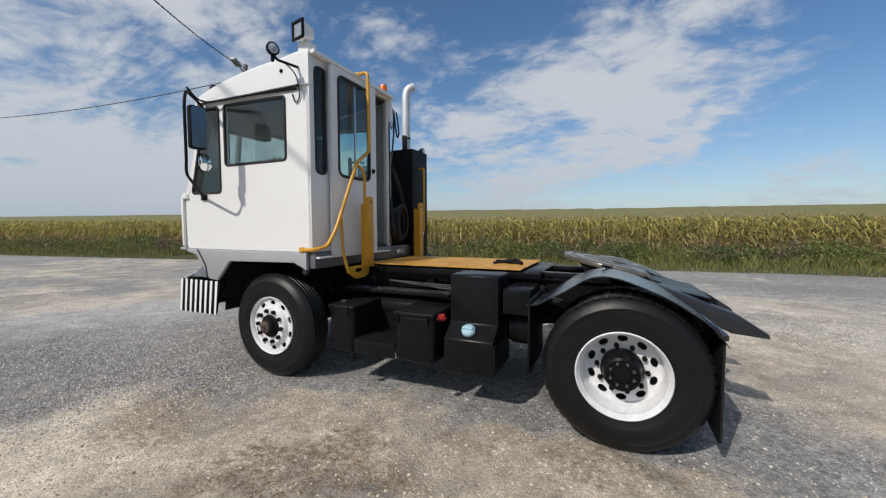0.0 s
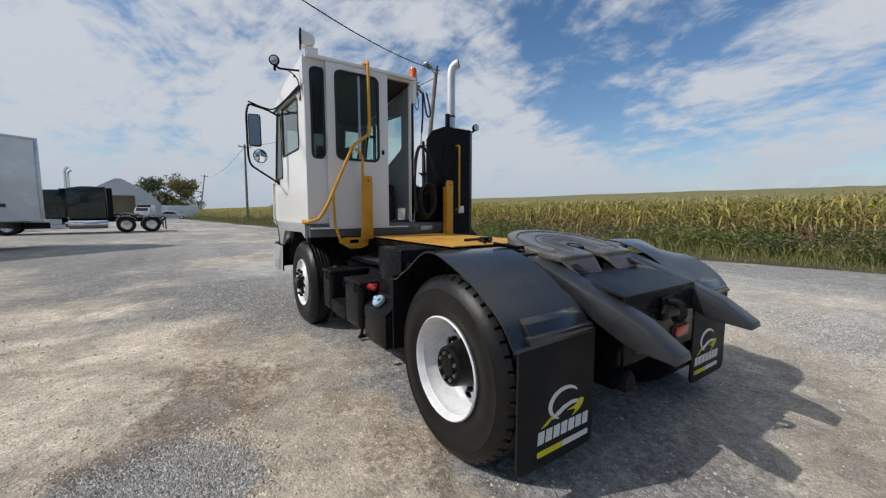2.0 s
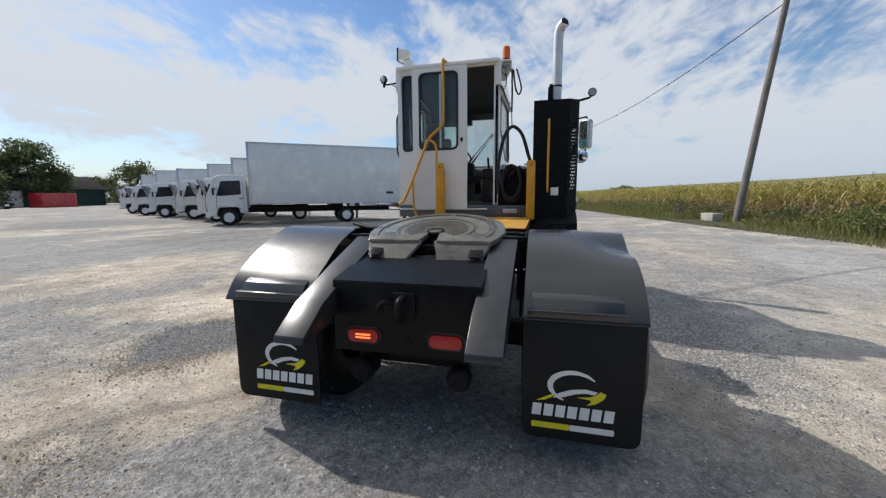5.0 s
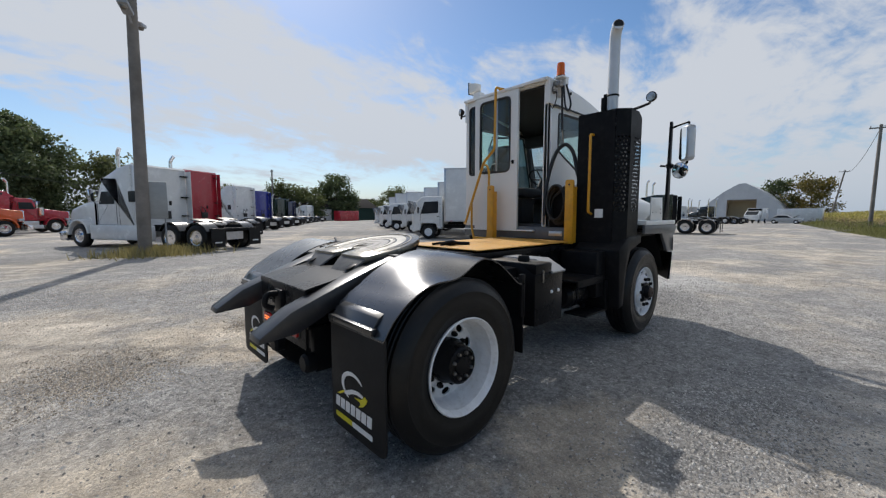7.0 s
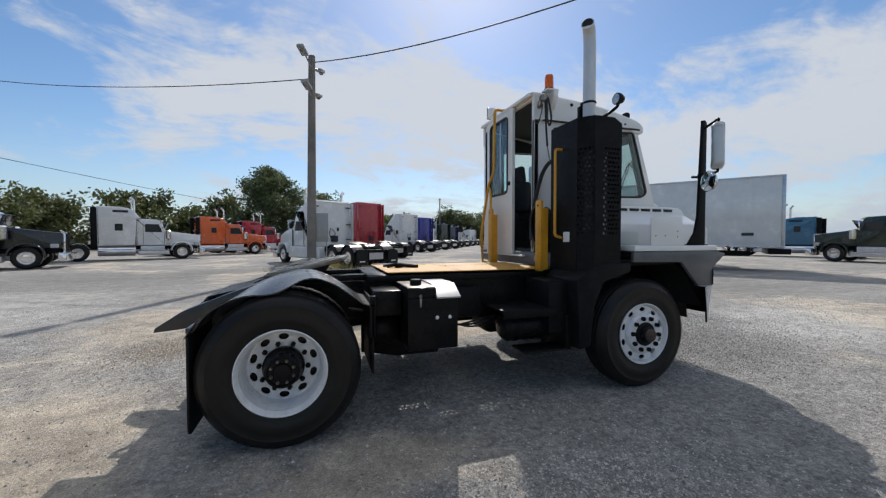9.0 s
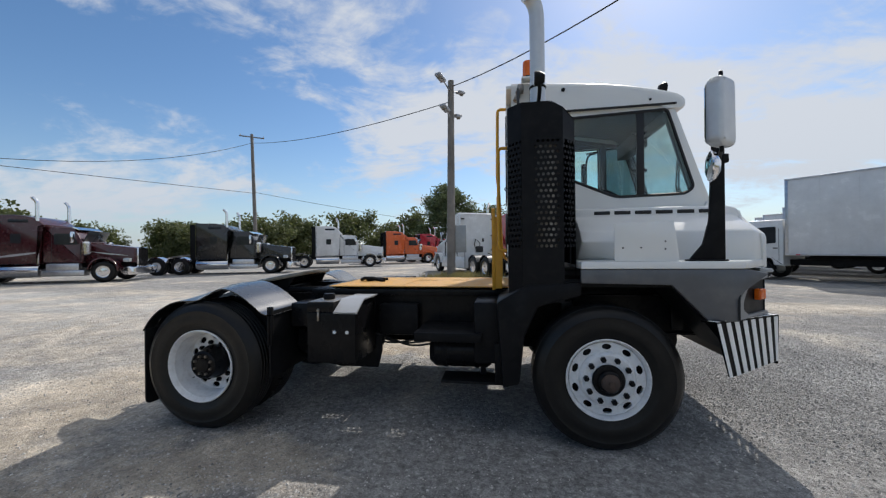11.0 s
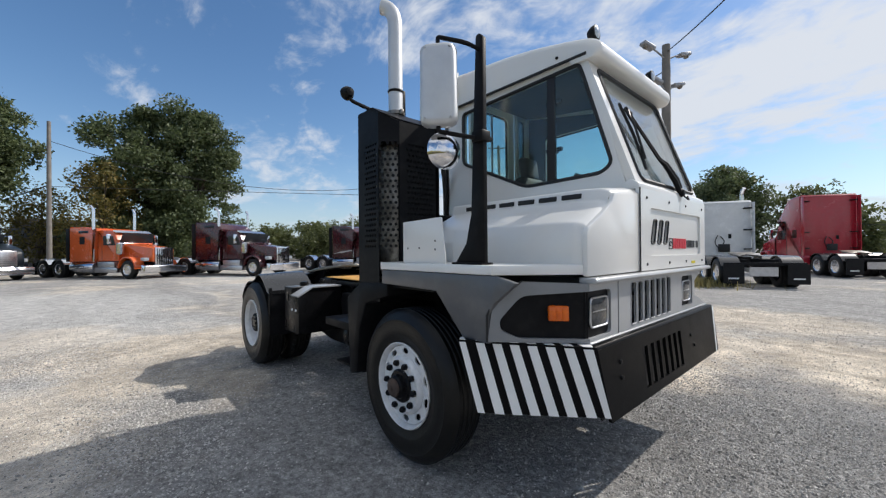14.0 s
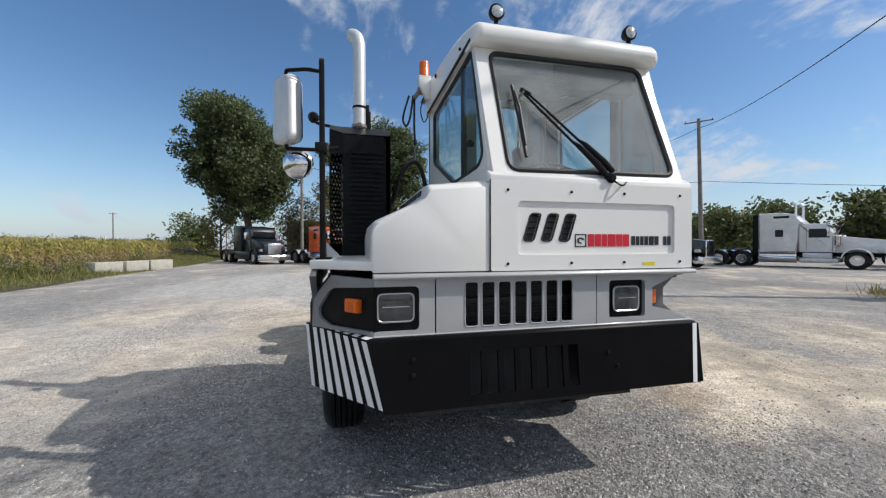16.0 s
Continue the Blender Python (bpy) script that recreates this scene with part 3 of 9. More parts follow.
base = np.array([(1, 0, 0), (0, 1, 0), (-1, 0, 0), (0, -1, 0), (0, 0, 0.85)])
tri = np.array([(0, 1, 4), (1, 2, 4), (2, 3, 4), (3, 0, 4)])
jit = rs.uniform(0.55, 1.4, (N, 5, 3))
rot = rs.uniform(0, 2 * np.pi, N)
v = base[None] * jit * size[:, None, None]
c, s = np.cos(rot)[:, None], np.sin(rot)[:, None]
vx, vy = v[:, :, 0] * c - v[:, :, 1] * s, v[:, :, 0] * s + v[:, :, 1] * c
vz = v[:, :, 2] - size[:, None] * 0.05
verts = np.stack([vx + cx[:, None], vy + cy[:, None], vz], -1).reshape(-1, 3)
faces = (tri[None] + (np.arange(N) * 5)[:, None, None]).reshape(-1, 3)
me = bpy.data.meshes.new("loose_gravel")
me.from_pydata(verts.tolist(), [], faces.tolist())


def stones(name, a, mid, b):
    m, nt, bsdf = nodes_of(name)
    geo, ramp = nt.nodes.new("ShaderNodeNewGeometry"), nt.nodes.new("ShaderNodeValToRGB")
    ramp.color_ramp.elements[0].color, ramp.color_ramp.elements[1].color = (*a, 1), (*b, 1)
    ramp.color_ramp.elements.new(0.55).color = (*mid, 1)
    nt.links.new(geo.outputs["Random Per Island"], ramp.inputs["Fac"])
    nt.links.new(ramp.outputs["Color"], bsdf.inputs["Base Color"])
    bsdf.inputs["Roughness"].default_value = 0.85
    return m


me.materials.append(stones("grey_stone", (0.15, 0.144, 0.136), (0.38, 0.36, 0.33), (0.64, 0.61, 0.57)))
me.materials.append(stones("tan_stone", (0.20, 0.165, 0.125), (0.52, 0.435, 0.335), (0.74, 0.65, 0.53)))
tan_side = (cy > 1.0) & (cx < 3.6) & (np.abs(cx - 0.55) + np.abs(cy - 2.6) > 0.7) & (rs.rand(N) < 0.88)
me.polygons.foreach_set("material_index", np.repeat(tan_side.astype(np.int32), 4))
tagged(new("loose_gravel", me), "loose grey crushed stones lying on the yard", "gravel", kind="stuff")
# ---- the terminal tractor: front towards +x, rear axle over the origin ----
tractor = thing("terminal_tractor", "white and black terminal tractor with offset cab, yellow rails and deck", "terminal tractor")


def seal_ring(pts2, axis, w, r=0.014, seg=6):
    return bm_tube([lift(axis, u, v, w) for u, v in pts2], r, seg, closed=True)


# -- wheels
def tyre_bm(h0, width, lug):
    """A truck tyre whose outer face lies at height h0 on the axle, with grooves and shoulder lugs."""
    w = width
    prof = [(0.280, -0.03), (0.292, -0.014), (0.318, -0.006), (0.345, 0.002), (0.352, 0.005), (0.40, 0.008), (0.44, 0.005), (0.447, 0.008), (0.455, 0.004), (0.482, -0.010), (0.504, -0.030), (0.518, -0.050)]
    y = -0.045
    groove = (w - 0.09) / 5
    for i in range(5):
        a, b = -0.045 - groove * i, -0.045 - groove * (i + 1)
        prof += [(0.521, a - 0.006), (0.521, b + 0.008), (0.507, b + 0.004)]
    prof += [(0.519, -w + 0.045), (0.507, -w + 0.028), (0.485, -w + 0.01), (0.45, -w - 0.003), (0.40, -w - 0.006), (0.335, -w + 0.004), (0.280, -w + 0.03)]
    seg = 276 if lug else 64
    bm = bm_lathe([(r, h + h0) for r, h in prof], seg, closed=True)
    if lug:
        # notches that part the shoulder blocks, staggered from side to side
        for v in bm.verts:
            r = math.hypot(v.co.x, v.co.z)
            h = v.co.y - h0
            k = int(round(math.atan2(v.co.z, v.co.x) / (2 * math.pi) * seg)) % seg
            if r > 0.503 and ((h > -0.075 and k % 6 == 0) or (h < -w + 0.075 and (k + 3) % 6 == 0)):
                v.co.x *= 0.501 / r
                v.co.z *= 0.501 / r
    return bm


def ring_plate(r0, r1, n, r_hole, size, sx, sy, h0, h1, seg=48):
    """A flat ring with n oval openings."""
    outer = circle(0, 0, r1, seg)
    holes = [circle(0, 0, r0, seg)]
    for i in range(n):
        a = 2 * math.pi * (i + 0.5) / n
        holes.append(circle(r_hole * math.cos(a), r_hole * math.sin(a), size, 12, sx, sy, a))
    return bm_plate(outer, holes, "y", h0, h1)


def nut_bm(r, a, h, size=0.017, length=0.03):
    return bm_lathe([(size, 0), (size, length * 0.7), (size * 0.6, length)], 6, "y", (r * math.cos(a), h, r * math.sin(a)))


front_tyre = mesh_of("tyre", tyre_bm(0.0, 0.28, False), RUBBER)
front_rim = mesh_of("rim", bm_join(
    bm_lathe([(0.276, -0.03), (0.288, -0.018), (0.292, -0.004), (0.286, 0.003), (0.277, -0.006), (0.270, -0.028), (0.262, -0.045), (0.258, -0.26), (0.27, -0.27), (0.27, -0.2), (0.27, -0.05)], 56, closed=True),
    ring_plate(0.198, 0.262, 10, 0.230, 0.026, 0.82, 1.30, -0.044, -0.034),
    bm_lathe([(0.200, -0.037), (0.190, -0.012), (0.176, 0.002), (0.130, 0.006), (0.108, 0.0), (0.108, -0.02), (0.198, -0.047)], 48, closed=True)), WHITE_RIM)
front_hub = mesh_of("wheel", bm_join(
    bm_lathe([(0.112, -0.03), (0.112, 0.012), (0.102, 0.024), (0.082, 0.026), (0.078, 0.05), (0.066, 0.062), (0.03, 0.064), (0.0001, 0.064)], 32),
    bm_lathe([(0.262, -0.24), (0.262, -0.09), (0.2, -0.07), (0.0001, -0.07)], 40)), BLACK)
front_cap = mesh_of("hub_cap", bm_join(bm_lathe([(0.062, 0.062), (0.06, 0.075), (0.045, 0.084), (0.0001, 0.086)], 24),
                                       bm_lathe([(0.02, 0.086), (0.018, 0.094), (0.0001, 0.095)], 12)), RUST)
front_nut = mesh_of("lug_nut", nut_bm(0, 0, 0.0, 0.021, 0.034), BLACK)

rear_tyre = mesh_of("tyre", tyre_bm(0.0, 0.27, True), RUBBER)
rear_tyre_worn = mesh_of("tyre", tyre_bm(0.0, 0.27, False), RUBBER)
rear_tyre_in = mesh_of("inner_tyre", tyre_bm(-0.33, 0.27, True), RUBBER)
rear_rim = mesh_of("rim", bm_join(
    bm_lathe([(0.278, -0.03), (0.290, -0.016), (0.294, 0.0), (0.287, 0.007), (0.277, -0.003), (0.270, -0.028), (0.264, -0.034), (0.262, -0.085), (0.257, -0.092), (0.253, -0.155), (0.244, -0.172), (0.236, -0.180), (0.243, -0.20), (0.262, -0.16), (0.274, -0.1)], 56, closed=True),
    ring_plate(0.120, 0.240, 10, 0.205, 0.027, 0.85, 1.28, -0.190, -0.178)), WHITE_RIM)
rear_hub = mesh_of("wheel", bm_join(
    bm_lathe([(0.138, -0.177), (0.138, -0.135), (0.126, -0.118), (0.116, -0.05), (0.112, -0.036), (0.096, -0.028), (0.090, -0.040), (0.060, -0.040), (0.052, -0.026), (0.0001, -0.022)], 36),
    bm_lathe([(0.225, -0.34), (0.225, -0.215), (0.0001, -0.21)], 40)), BLACK)
rear_bolts = mesh_of("hub_bolt", nut_bm(0, 0, 0.0, 0.012, 0.022), STEEL)
rear_nut = mesh_of("lug_nut", nut_bm(0, 0, 0.0, 0.018, 0.034), BLACK)

AXLE_F = 3.17
# side, place along the truck, outer face, hub height, size
for side, x, face, zc, k_, front in ((1, 0.016, 1.157, 0.519, 1.0, False), (-1, 0.018, 1.194, 0.519, 1.0, False), (1, 3.162, 1.153, 0.517, 0.99, True), (-1, AXLE_F, 1.099, 0.514, 0.986, True)):
    w = part("wheel", front_hub if front else rear_hub, None, tractor, "black hub in a white steel wheel")
    w.matrix_local = pose(x, side * face, zc, 0, 0, 0 if side > 0 else 180) @ Matrix.Diagonal((k_, 1.0, k_, 1))
    part("tyre", front_tyre if front else (rear_tyre if side > 0 else rear_tyre_worn), None, w, "black radial truck tyre")
    part("rim", front_rim if front else rear_rim, None, w, "white painted steel rim")
    if front:
        part("hub_cap", front_cap, None, w, "rusty hub cap")
    else:
        part("inner_tyre", rear_tyre_in, None, w, "black inner dual tyre")
    for i in range(10):
        a = 2 * math.pi * i / 10
        r, h = (0.153, 0.004) if front else (0.160, -0.178)
        nut = part("lug_nut", front_nut if front else rear_nut, None, w)
        nut.location = (r * math.cos(a + 0.08), h, r * math.sin(a + 0.08))
    if not front:
        for i in range(8):
            a = 2 * math.pi * (i + 0.5) / 8
            b = part("hub_bolt", rear_bolts, None, w)
            b.location = (0.076 * math.cos(a), -0.041, 0.076 * math.sin(a))
        part("valve_cap", bm_tube([(0.2, -0.17, -0.15), (0.215, -0.12, -0.165), (0.22, -0.10, -0.17)], [0.006, 0.008, 0.014], 8), CHROME, w)

# -- frame, axles, deck
for s in (1, -1):
    part("frame_rail", bm_join(bm_prism([(-0.58, 0.70), (4.15, 0.70), (4.15, 1.03), (-0.16, 1.03), (-0.58, 0.80)], "y", s * 0.39 - 0.005, s * 0.39 + 0.005),
                               bm_box(-0.16, 4.15, min(s * 0.34, s * 0.43), max(s * 0.34, s * 0.43), 1.02, 1.032),
                               bm_box(-0.60, 4.15, min(s * 0.34, s * 0.43), max(s * 0.34, s * 0.43), 0.70, 0.712)), BLACK, tractor)
    part("leaf_spring", bm_join(*[bm_tube(curve_points([(AXLE_F - 0.62 + 0.07 * k, s * 0.44, 0.63 + 0.015 * k), (AXLE_F, s * 0.44, 0.545 - 0.018 * k + 0.05), (AXLE_F + 0.62 - 0.07 * k, s * 0.44, 0.63 + 0.015 * k)]), 0.014, 6) for k in range(4)]), SATIN, tractor)
for x in (0.75, 1.76, 2.45, 3.0, 3.9):
    part("cross_member", bm_box(x - 0.05, x + 0.05, -0.42, 0.42, 0.74, 0.98, 0.008), BLACK, tractor)
part("rear_axle", bm_join(bm_tube([(0, -0.6, 0.52), (0, 0.6, 0.52)], 0.085, 16), bm_lathe([(0.05, -0.2), (0.2, -0.12), (0.23, 0.0), (0.2, 0.12), (0.05, 0.2)], 24, "x", (0.02, 0.0, 0.52))), SATIN, tractor)
part("front_axle", bm_join(bm_box(AXLE_F - 0.05, AXLE_F + 0.05, -0.85, 0.85, 0.42, 0.54, 0.02), bm_tube([(AXLE_F - 0.18, -0.8, 0.5), (AXLE_F - 0.18, 0.8, 0.5)], 0.022, 8)), SATIN, tractor)
# dark boxes added under the tail to deepen the shade between the flaps
part("suspension_beam", bm_join(bm_box(-0.16, 0.30, -0.34, 0.34, 0.34, 0.50, 0.04), bm_box(-0.42, -0.16, -0.30, 0.30, 0.42, 0.56, 0.03)), SATIN, tractor)
part("drive_shaft", bm_tube([(0.22, 0, 0.55), (2.3, 0, 0.72)], 0.05, 14), SATIN, tractor)
part("transmission", bm_join(bm_box(2.25, 3.0, -0.25, 0.25, 0.5, 1.0, 0.06), bm_box(3.0, 3.95, -0.36, 0.36, 0.55, 1.25, 0.07)), SATIN, tractor)
for k, x in enumerate((0.83, 1.535)):
    x1 = (1.525, 2.50)[k]
    # hole clusters added where sun rays cross the deck to make ground spots
    sun_holes = [circle(cx + 0.046 * i + 0.02 * (j % 2), cy + 0.050 * j, 0.0165, 8) for cx, cy in (((1.31, 0.33),), ((1.57, 0.07), (1.93, 0.09)))[k] for i in range(4) for j in range(3)]
    part("deck_plate", bm_plate([(x, -0.55), (x1, -0.55), (x1, 0.50), (x, 0.50)], sun_holes, "z", 1.104, 1.112), DECK, tractor, "yellow grip-coated deck plate")
part("deck_frame", bm_join(bm_box(0.66, 2.52, -0.56, -0.50, 1.03, 1.084, 0.004), bm_box(0.66, 2.52, 0.45, 0.51, 1.03, 1.084, 0.004), bm_box(0.66, 0.83, -0.50, 0.45, 1.04, 1.09, 0.004)), BLACK, tractor)
# black side skirt of the frame and bolts along it
part("side_skirt", bm_prism([(0.62, 0.56), (1.34, 0.56), (1.37, 0.66), (1.85, 0.66), (1.92, 0.56), (2.52, 0.56), (2.52, 1.03), (0.62, 1.03)], "y", -0.52, -0.50), BLACK, tractor)
for s in (1, -1):
    a, b = sorted((s * 0.46, s * 0.92))
    part("air_tank", moved(bm_lathe([(0.02, -0.14), (0.13, -0.12), (0.15, -0.08), (0.15, 0.08), (0.13, 0.12), (0.02, 0.14)], 24, "x"), Matrix.Translation((0.76, s * 0.66, 0.66))), BLACK, tractor)
    part("tank_hanger", bm_box(0.66, 0.88, a, b, 0.80, 1.0, 0.01), BLACK, tractor)
part("hydraulic_tank", bm_box(1.34, 1.70, -0.62, -0.525, 0.68, 0.96, 0.02), SATIN, tractor)
part("inner_plate", bm_prism([(0.60, 0.42), (0.93, 0.36), (1.30, 0.36), (1.34, 0.52), (1.34, 0.66), (0.60, 0.66)], "y", -0.545, -0.523, 0.006), SATIN, tractor)
part("air_tank", bm_lathe([(0.02, -0.27), (0.10, -0.255), (0.135, -0.21), (0.135, 0.21), (0.10, 0.255), (0.02, 0.27)], 24, "x", (2.10, -0.74, 0.60)), BLACK, tractor)
for x in (1.97, 2.23):
    part("tank_strap", bm_lathe([(0.136, -0.015), (0.140, -0.015), (0.140, 0.015), (0.136, 0.015)], 24, "x", (x, -0.74, 0.60), closed=True), SATIN, tractor)
part("gearbox_pan", bm_box(1.95, 2.40, -0.22, 0.24, 0.40, 0.62, 0.05), SATIN, tractor)
part("hydraulic_tank", bm_box(2.22, 2.50, -0.95, -0.53, 0.55, 1.03, 0.02), SATIN, tractor)
bolt_me = mesh_of("frame_bolt", bm_lathe([(0.012, 0), (0.011, 0.009), (0.0001, 0.011)], 8), SATIN)
for s in (1, -1):
    for i in range(12):
        b = part("frame_bolt", bolt_me, None, tractor)
        b.matrix_local = pose(0.62 + 0.16 * i, s * 0.437, 0.96 - 0.05 * (i % 2), 0, 0, 0 if s > 0 else 180)

# -- fifth wheel: a tilted plate with a rear throat
tilt = Matrix.Translation((0.05, 0, 1.140)) @ Matrix.Rotation(radians(-11), 4, "Y")
fw_out = circle(0.02, 0, 0.455, 40)
fw_out = [(x, y) for x, y in fw_out if x > -0.13]
fw_out.sort(key=lambda p: math.atan2(p[1], p[0]))
fw_out = fw_out + [(-0.22, 0.39), (-0.22, 0.058), (-0.06, 0.034), (-0.06, -0.034), (-0.22, -0.058), (-0.22, -0.39)]
fw = part("fifth_wheel_plate", moved(bm_prism(fw_out, "z", -0.02, 0.02, 0.008), tilt), PLATE, tractor, "greased worn steel coupling plate")
part("lock_jaw", moved(bm_join(bm_lathe([(0.05, -0.05), (0.062, -0.04), (0.062, 0.01), (0.045, 0.012), (0.045, -0.05)], 24, "z", (-0.02, 0, 0.012), closed=True)), tilt), SATIN, fw)
def plate_arc(r0, r1, a, z0, z1):
    return moved(bm_prism([(0.02 + q * math.cos(t), q * math.sin(t)) for q, A in ((r0, np.linspace(-a, a, 44)), (r1, np.linspace(a, -a, 44))) for t in A], "z", z0, z1), tilt)


# greased centre, bright worn bands and the grooves between them
part("greased_centre", plate_arc(0.085, 0.205, 2.35, 0.0195, 0.0215), GREASE, fw)
for r, w, a in ((0.222, 0.024, 2.25), (0.275, 0.075, 1.9)):
    part("worn_band", plate_arc(r, r + w, a, 0.0195, 0.0220), WORN, fw, "rubbed bright steel band")
for r, w in ((0.13, 0.010), (0.248, 0.010), (0.385, 0.009)):
    part("grease_ring", plate_arc(r, r + w, 2.0, 0.0195, 0.0235), PLATE_DARK, fw)
for s in (1, -1):
    # bent-down rear apron, one wing on each side of the throat
    ap = bmesh.new()
    inner = 0.155 if s > 0 else 0.115
    rim = [(-0.150, 0.392, 1.110), (-0.150, 0.040, 1.112), (-0.20, 0.065, 1.076), (-0.345, inner, 0.948), (-0.345, 0.280, 0.948), (-0.325, 0.308, 0.964), (-0.20, 0.372, 1.070)]
    up = [ap.verts.new((x, s * y, z)) for x, y, z in rim]
    dn = [ap.verts.new((x - 0.011, s * y, z - 0.022)) for x, y, z in rim]
    ap.faces.new(up)
    ap.faces.new(dn[::-1])
    for k in range(len(rim)):
        ap.faces.new((up[k - 1], up[k], dn[k], dn[k - 1]))
    bmesh.ops.recalc_face_normals(ap, faces=ap.faces[:])
    # darker than the plate: the shade on this slope is in the colour
    part("apron", ap, PLATE_DARK, fw, "worn steel apron, slope's shade put into its colour")
    part("throat_wall", bm_prism([(-0.15, 1.108), (-0.05, 1.112), (0.0, 0.99), (-0.32, 0.945), (-0.325, 0.955)], "y", min(s * 0.105, s * 0.115), max(s * 0.105, s * 0.115)), SATIN, fw)
    part("plate_skirt", moved(bm_prism([(-0.22, -0.02), (0.30, -0.02), (0.22, -0.11), (-0.36, -0.12)], "y", s * 0.345 - 0.012, s * 0.345 + 0.012), tilt), SATIN, fw)
    part("boom", bm_prism([(-0.28, 1.035), (0.75, 1.04), (0.70, 1.085), (-0.2, 1.07)], "y", s * 0.31 - 0.04, s * 0.31 + 0.04, 0.004), BLACK, tractor)
part("pivot_bracket", bm_join(bm_box(-0.12, 0.20, -0.37, 0.37, 1.03, 1.08, 0.01), bm_tube([(0.04, -0.37, 1.09), (0.04, 0.37, 1.09)], 0.032, 12)), SATIN, tractor)
part("release_handle", bm_tube(bend_points([(0.1, 0.3, 1.16), (0.1, 0.50, 1.16), (0.16, 0.66, 1.19)], 0.04), 0.012, 8), SATIN, tractor)

# -- approach ramps at the tail
for s in (1, -1):
    y0, y1 = sorted((s * 0.378, s * 0.538))
    ramp_prof = [(0.14, 1.120), (0.02, 1.132), (-0.40, 0.985), (-0.74, 0.855), (-0.915, 0.738), (-0.925, 0.705), (-0.70, 0.725), (-0.58, 0.78), (-0.2, 0.96), (0.10, 1.08)]
    part("tail_ramp", bm_prism(ramp_prof, "y", y0, y1, 0.004), RAMP, tractor, "black steel pick-up ramp")
part("tail_plate", bm_join(bm_box(-0.605, -0.585, -0.40, 0.40, 0.56, 0.94, 0.004), bm_prism([(-0.60, 0.93), (-0.60, 0.945), (-0.20, 1.03), (-0.20, 1.015)], "y", -0.40, 0.40)), BLACK, tractor)
part("tow_hook", bm_join(bm_box(-0.63, -0.60, -0.07, 0.05, 0.76, 0.90, 0.008), bm_tube(bend_points([(-0.60, -0.01, 0.87), (-0.70, -0.01, 0.88), (-0.72, -0.01, 0.80), (-0.66, -0.01, 0.77)], 0.05), 0.02, 10),
                         bm_tube(bend_points([(-0.63, 0.04, 0.84), (-0.66, 0.09, 0.86), (-0.66, 0.12, 0.82)], 0.02), 0.012, 8)), SATIN, tractor)
for y in (0.13, -0.02):
    part("plug_hole", bm_lathe([(0.02, 0.0), (0.02, 0.012), (0.014, 0.014), (0.0001, 0.006)], 14, "x", (-0.61, y, 0.64 if y < 0 else 0.80)), SATIN, tractor)
for s in (1, -1):
    tl = part("tail_light", bm_prism(round_poly([(s * 0.225 - 0.085, 0.62), (s * 0.225 + 0.085, 0.62), (s * 0.225 + 0.085, 0.69), (s * 0.225 - 0.085, 0.69)], 0.034), "x", -0.625, -0.604, 0.004), RED, tractor, "red oval tail lamp")
    part("lamp_rim", bm_tube([(-0.607, u, v) for u, v in round_poly([(s * 0.225 - 0.093, 0.612), (s * 0.225 + 0.093, 0.612), (s * 0.225 + 0.093, 0.698), (s * 0.225 - 0.093, 0.698)], 0.04)], 0.008, 6, closed=True), SEAL, tl)
    part("shock_bush", bm_lathe([(0.05, -0.08), (0.065, -0.06), (0.065, 0.0), (0.03, 0.004), (0.0001, 0.004)], 20, "x", (-0.50, s * 0.275, 0.43)), SATIN, tractor)
    part("spring_hanger", bm_prism([(-0.52, 0.72), (-0.30, 0.72), (-0.36, 0.36), (-0.50, 0.36)], "y", s * 0.275 - 0.03, s * 0.275 + 0.03, 0.006), SATIN, tractor)
lit = bpy.data.materials.new("lit_tail_lamp")
lit.use_nodes = True
lit.node_tree.nodes["Principled BSDF"].inputs["Base Color"].default_value = (0.7, 0.16, 0.03, 1)
lit.node_tree.nodes["Principled BSDF"].inputs["Emission Color"].default_value = (1.0, 0.22, 0.06, 1)
lit.node_tree.nodes["Principled BSDF"].inputs["Emission Strength"].default_value = 1.3
for k in range(2):
    part("lit_strip", bm_box(-0.632, -0.626, 0.18, 0.265, 0.643 + 0.017 * k, 0.652 + 0.017 * k, 0.002), lit, tractor, "glowing red-orange lamp segment")

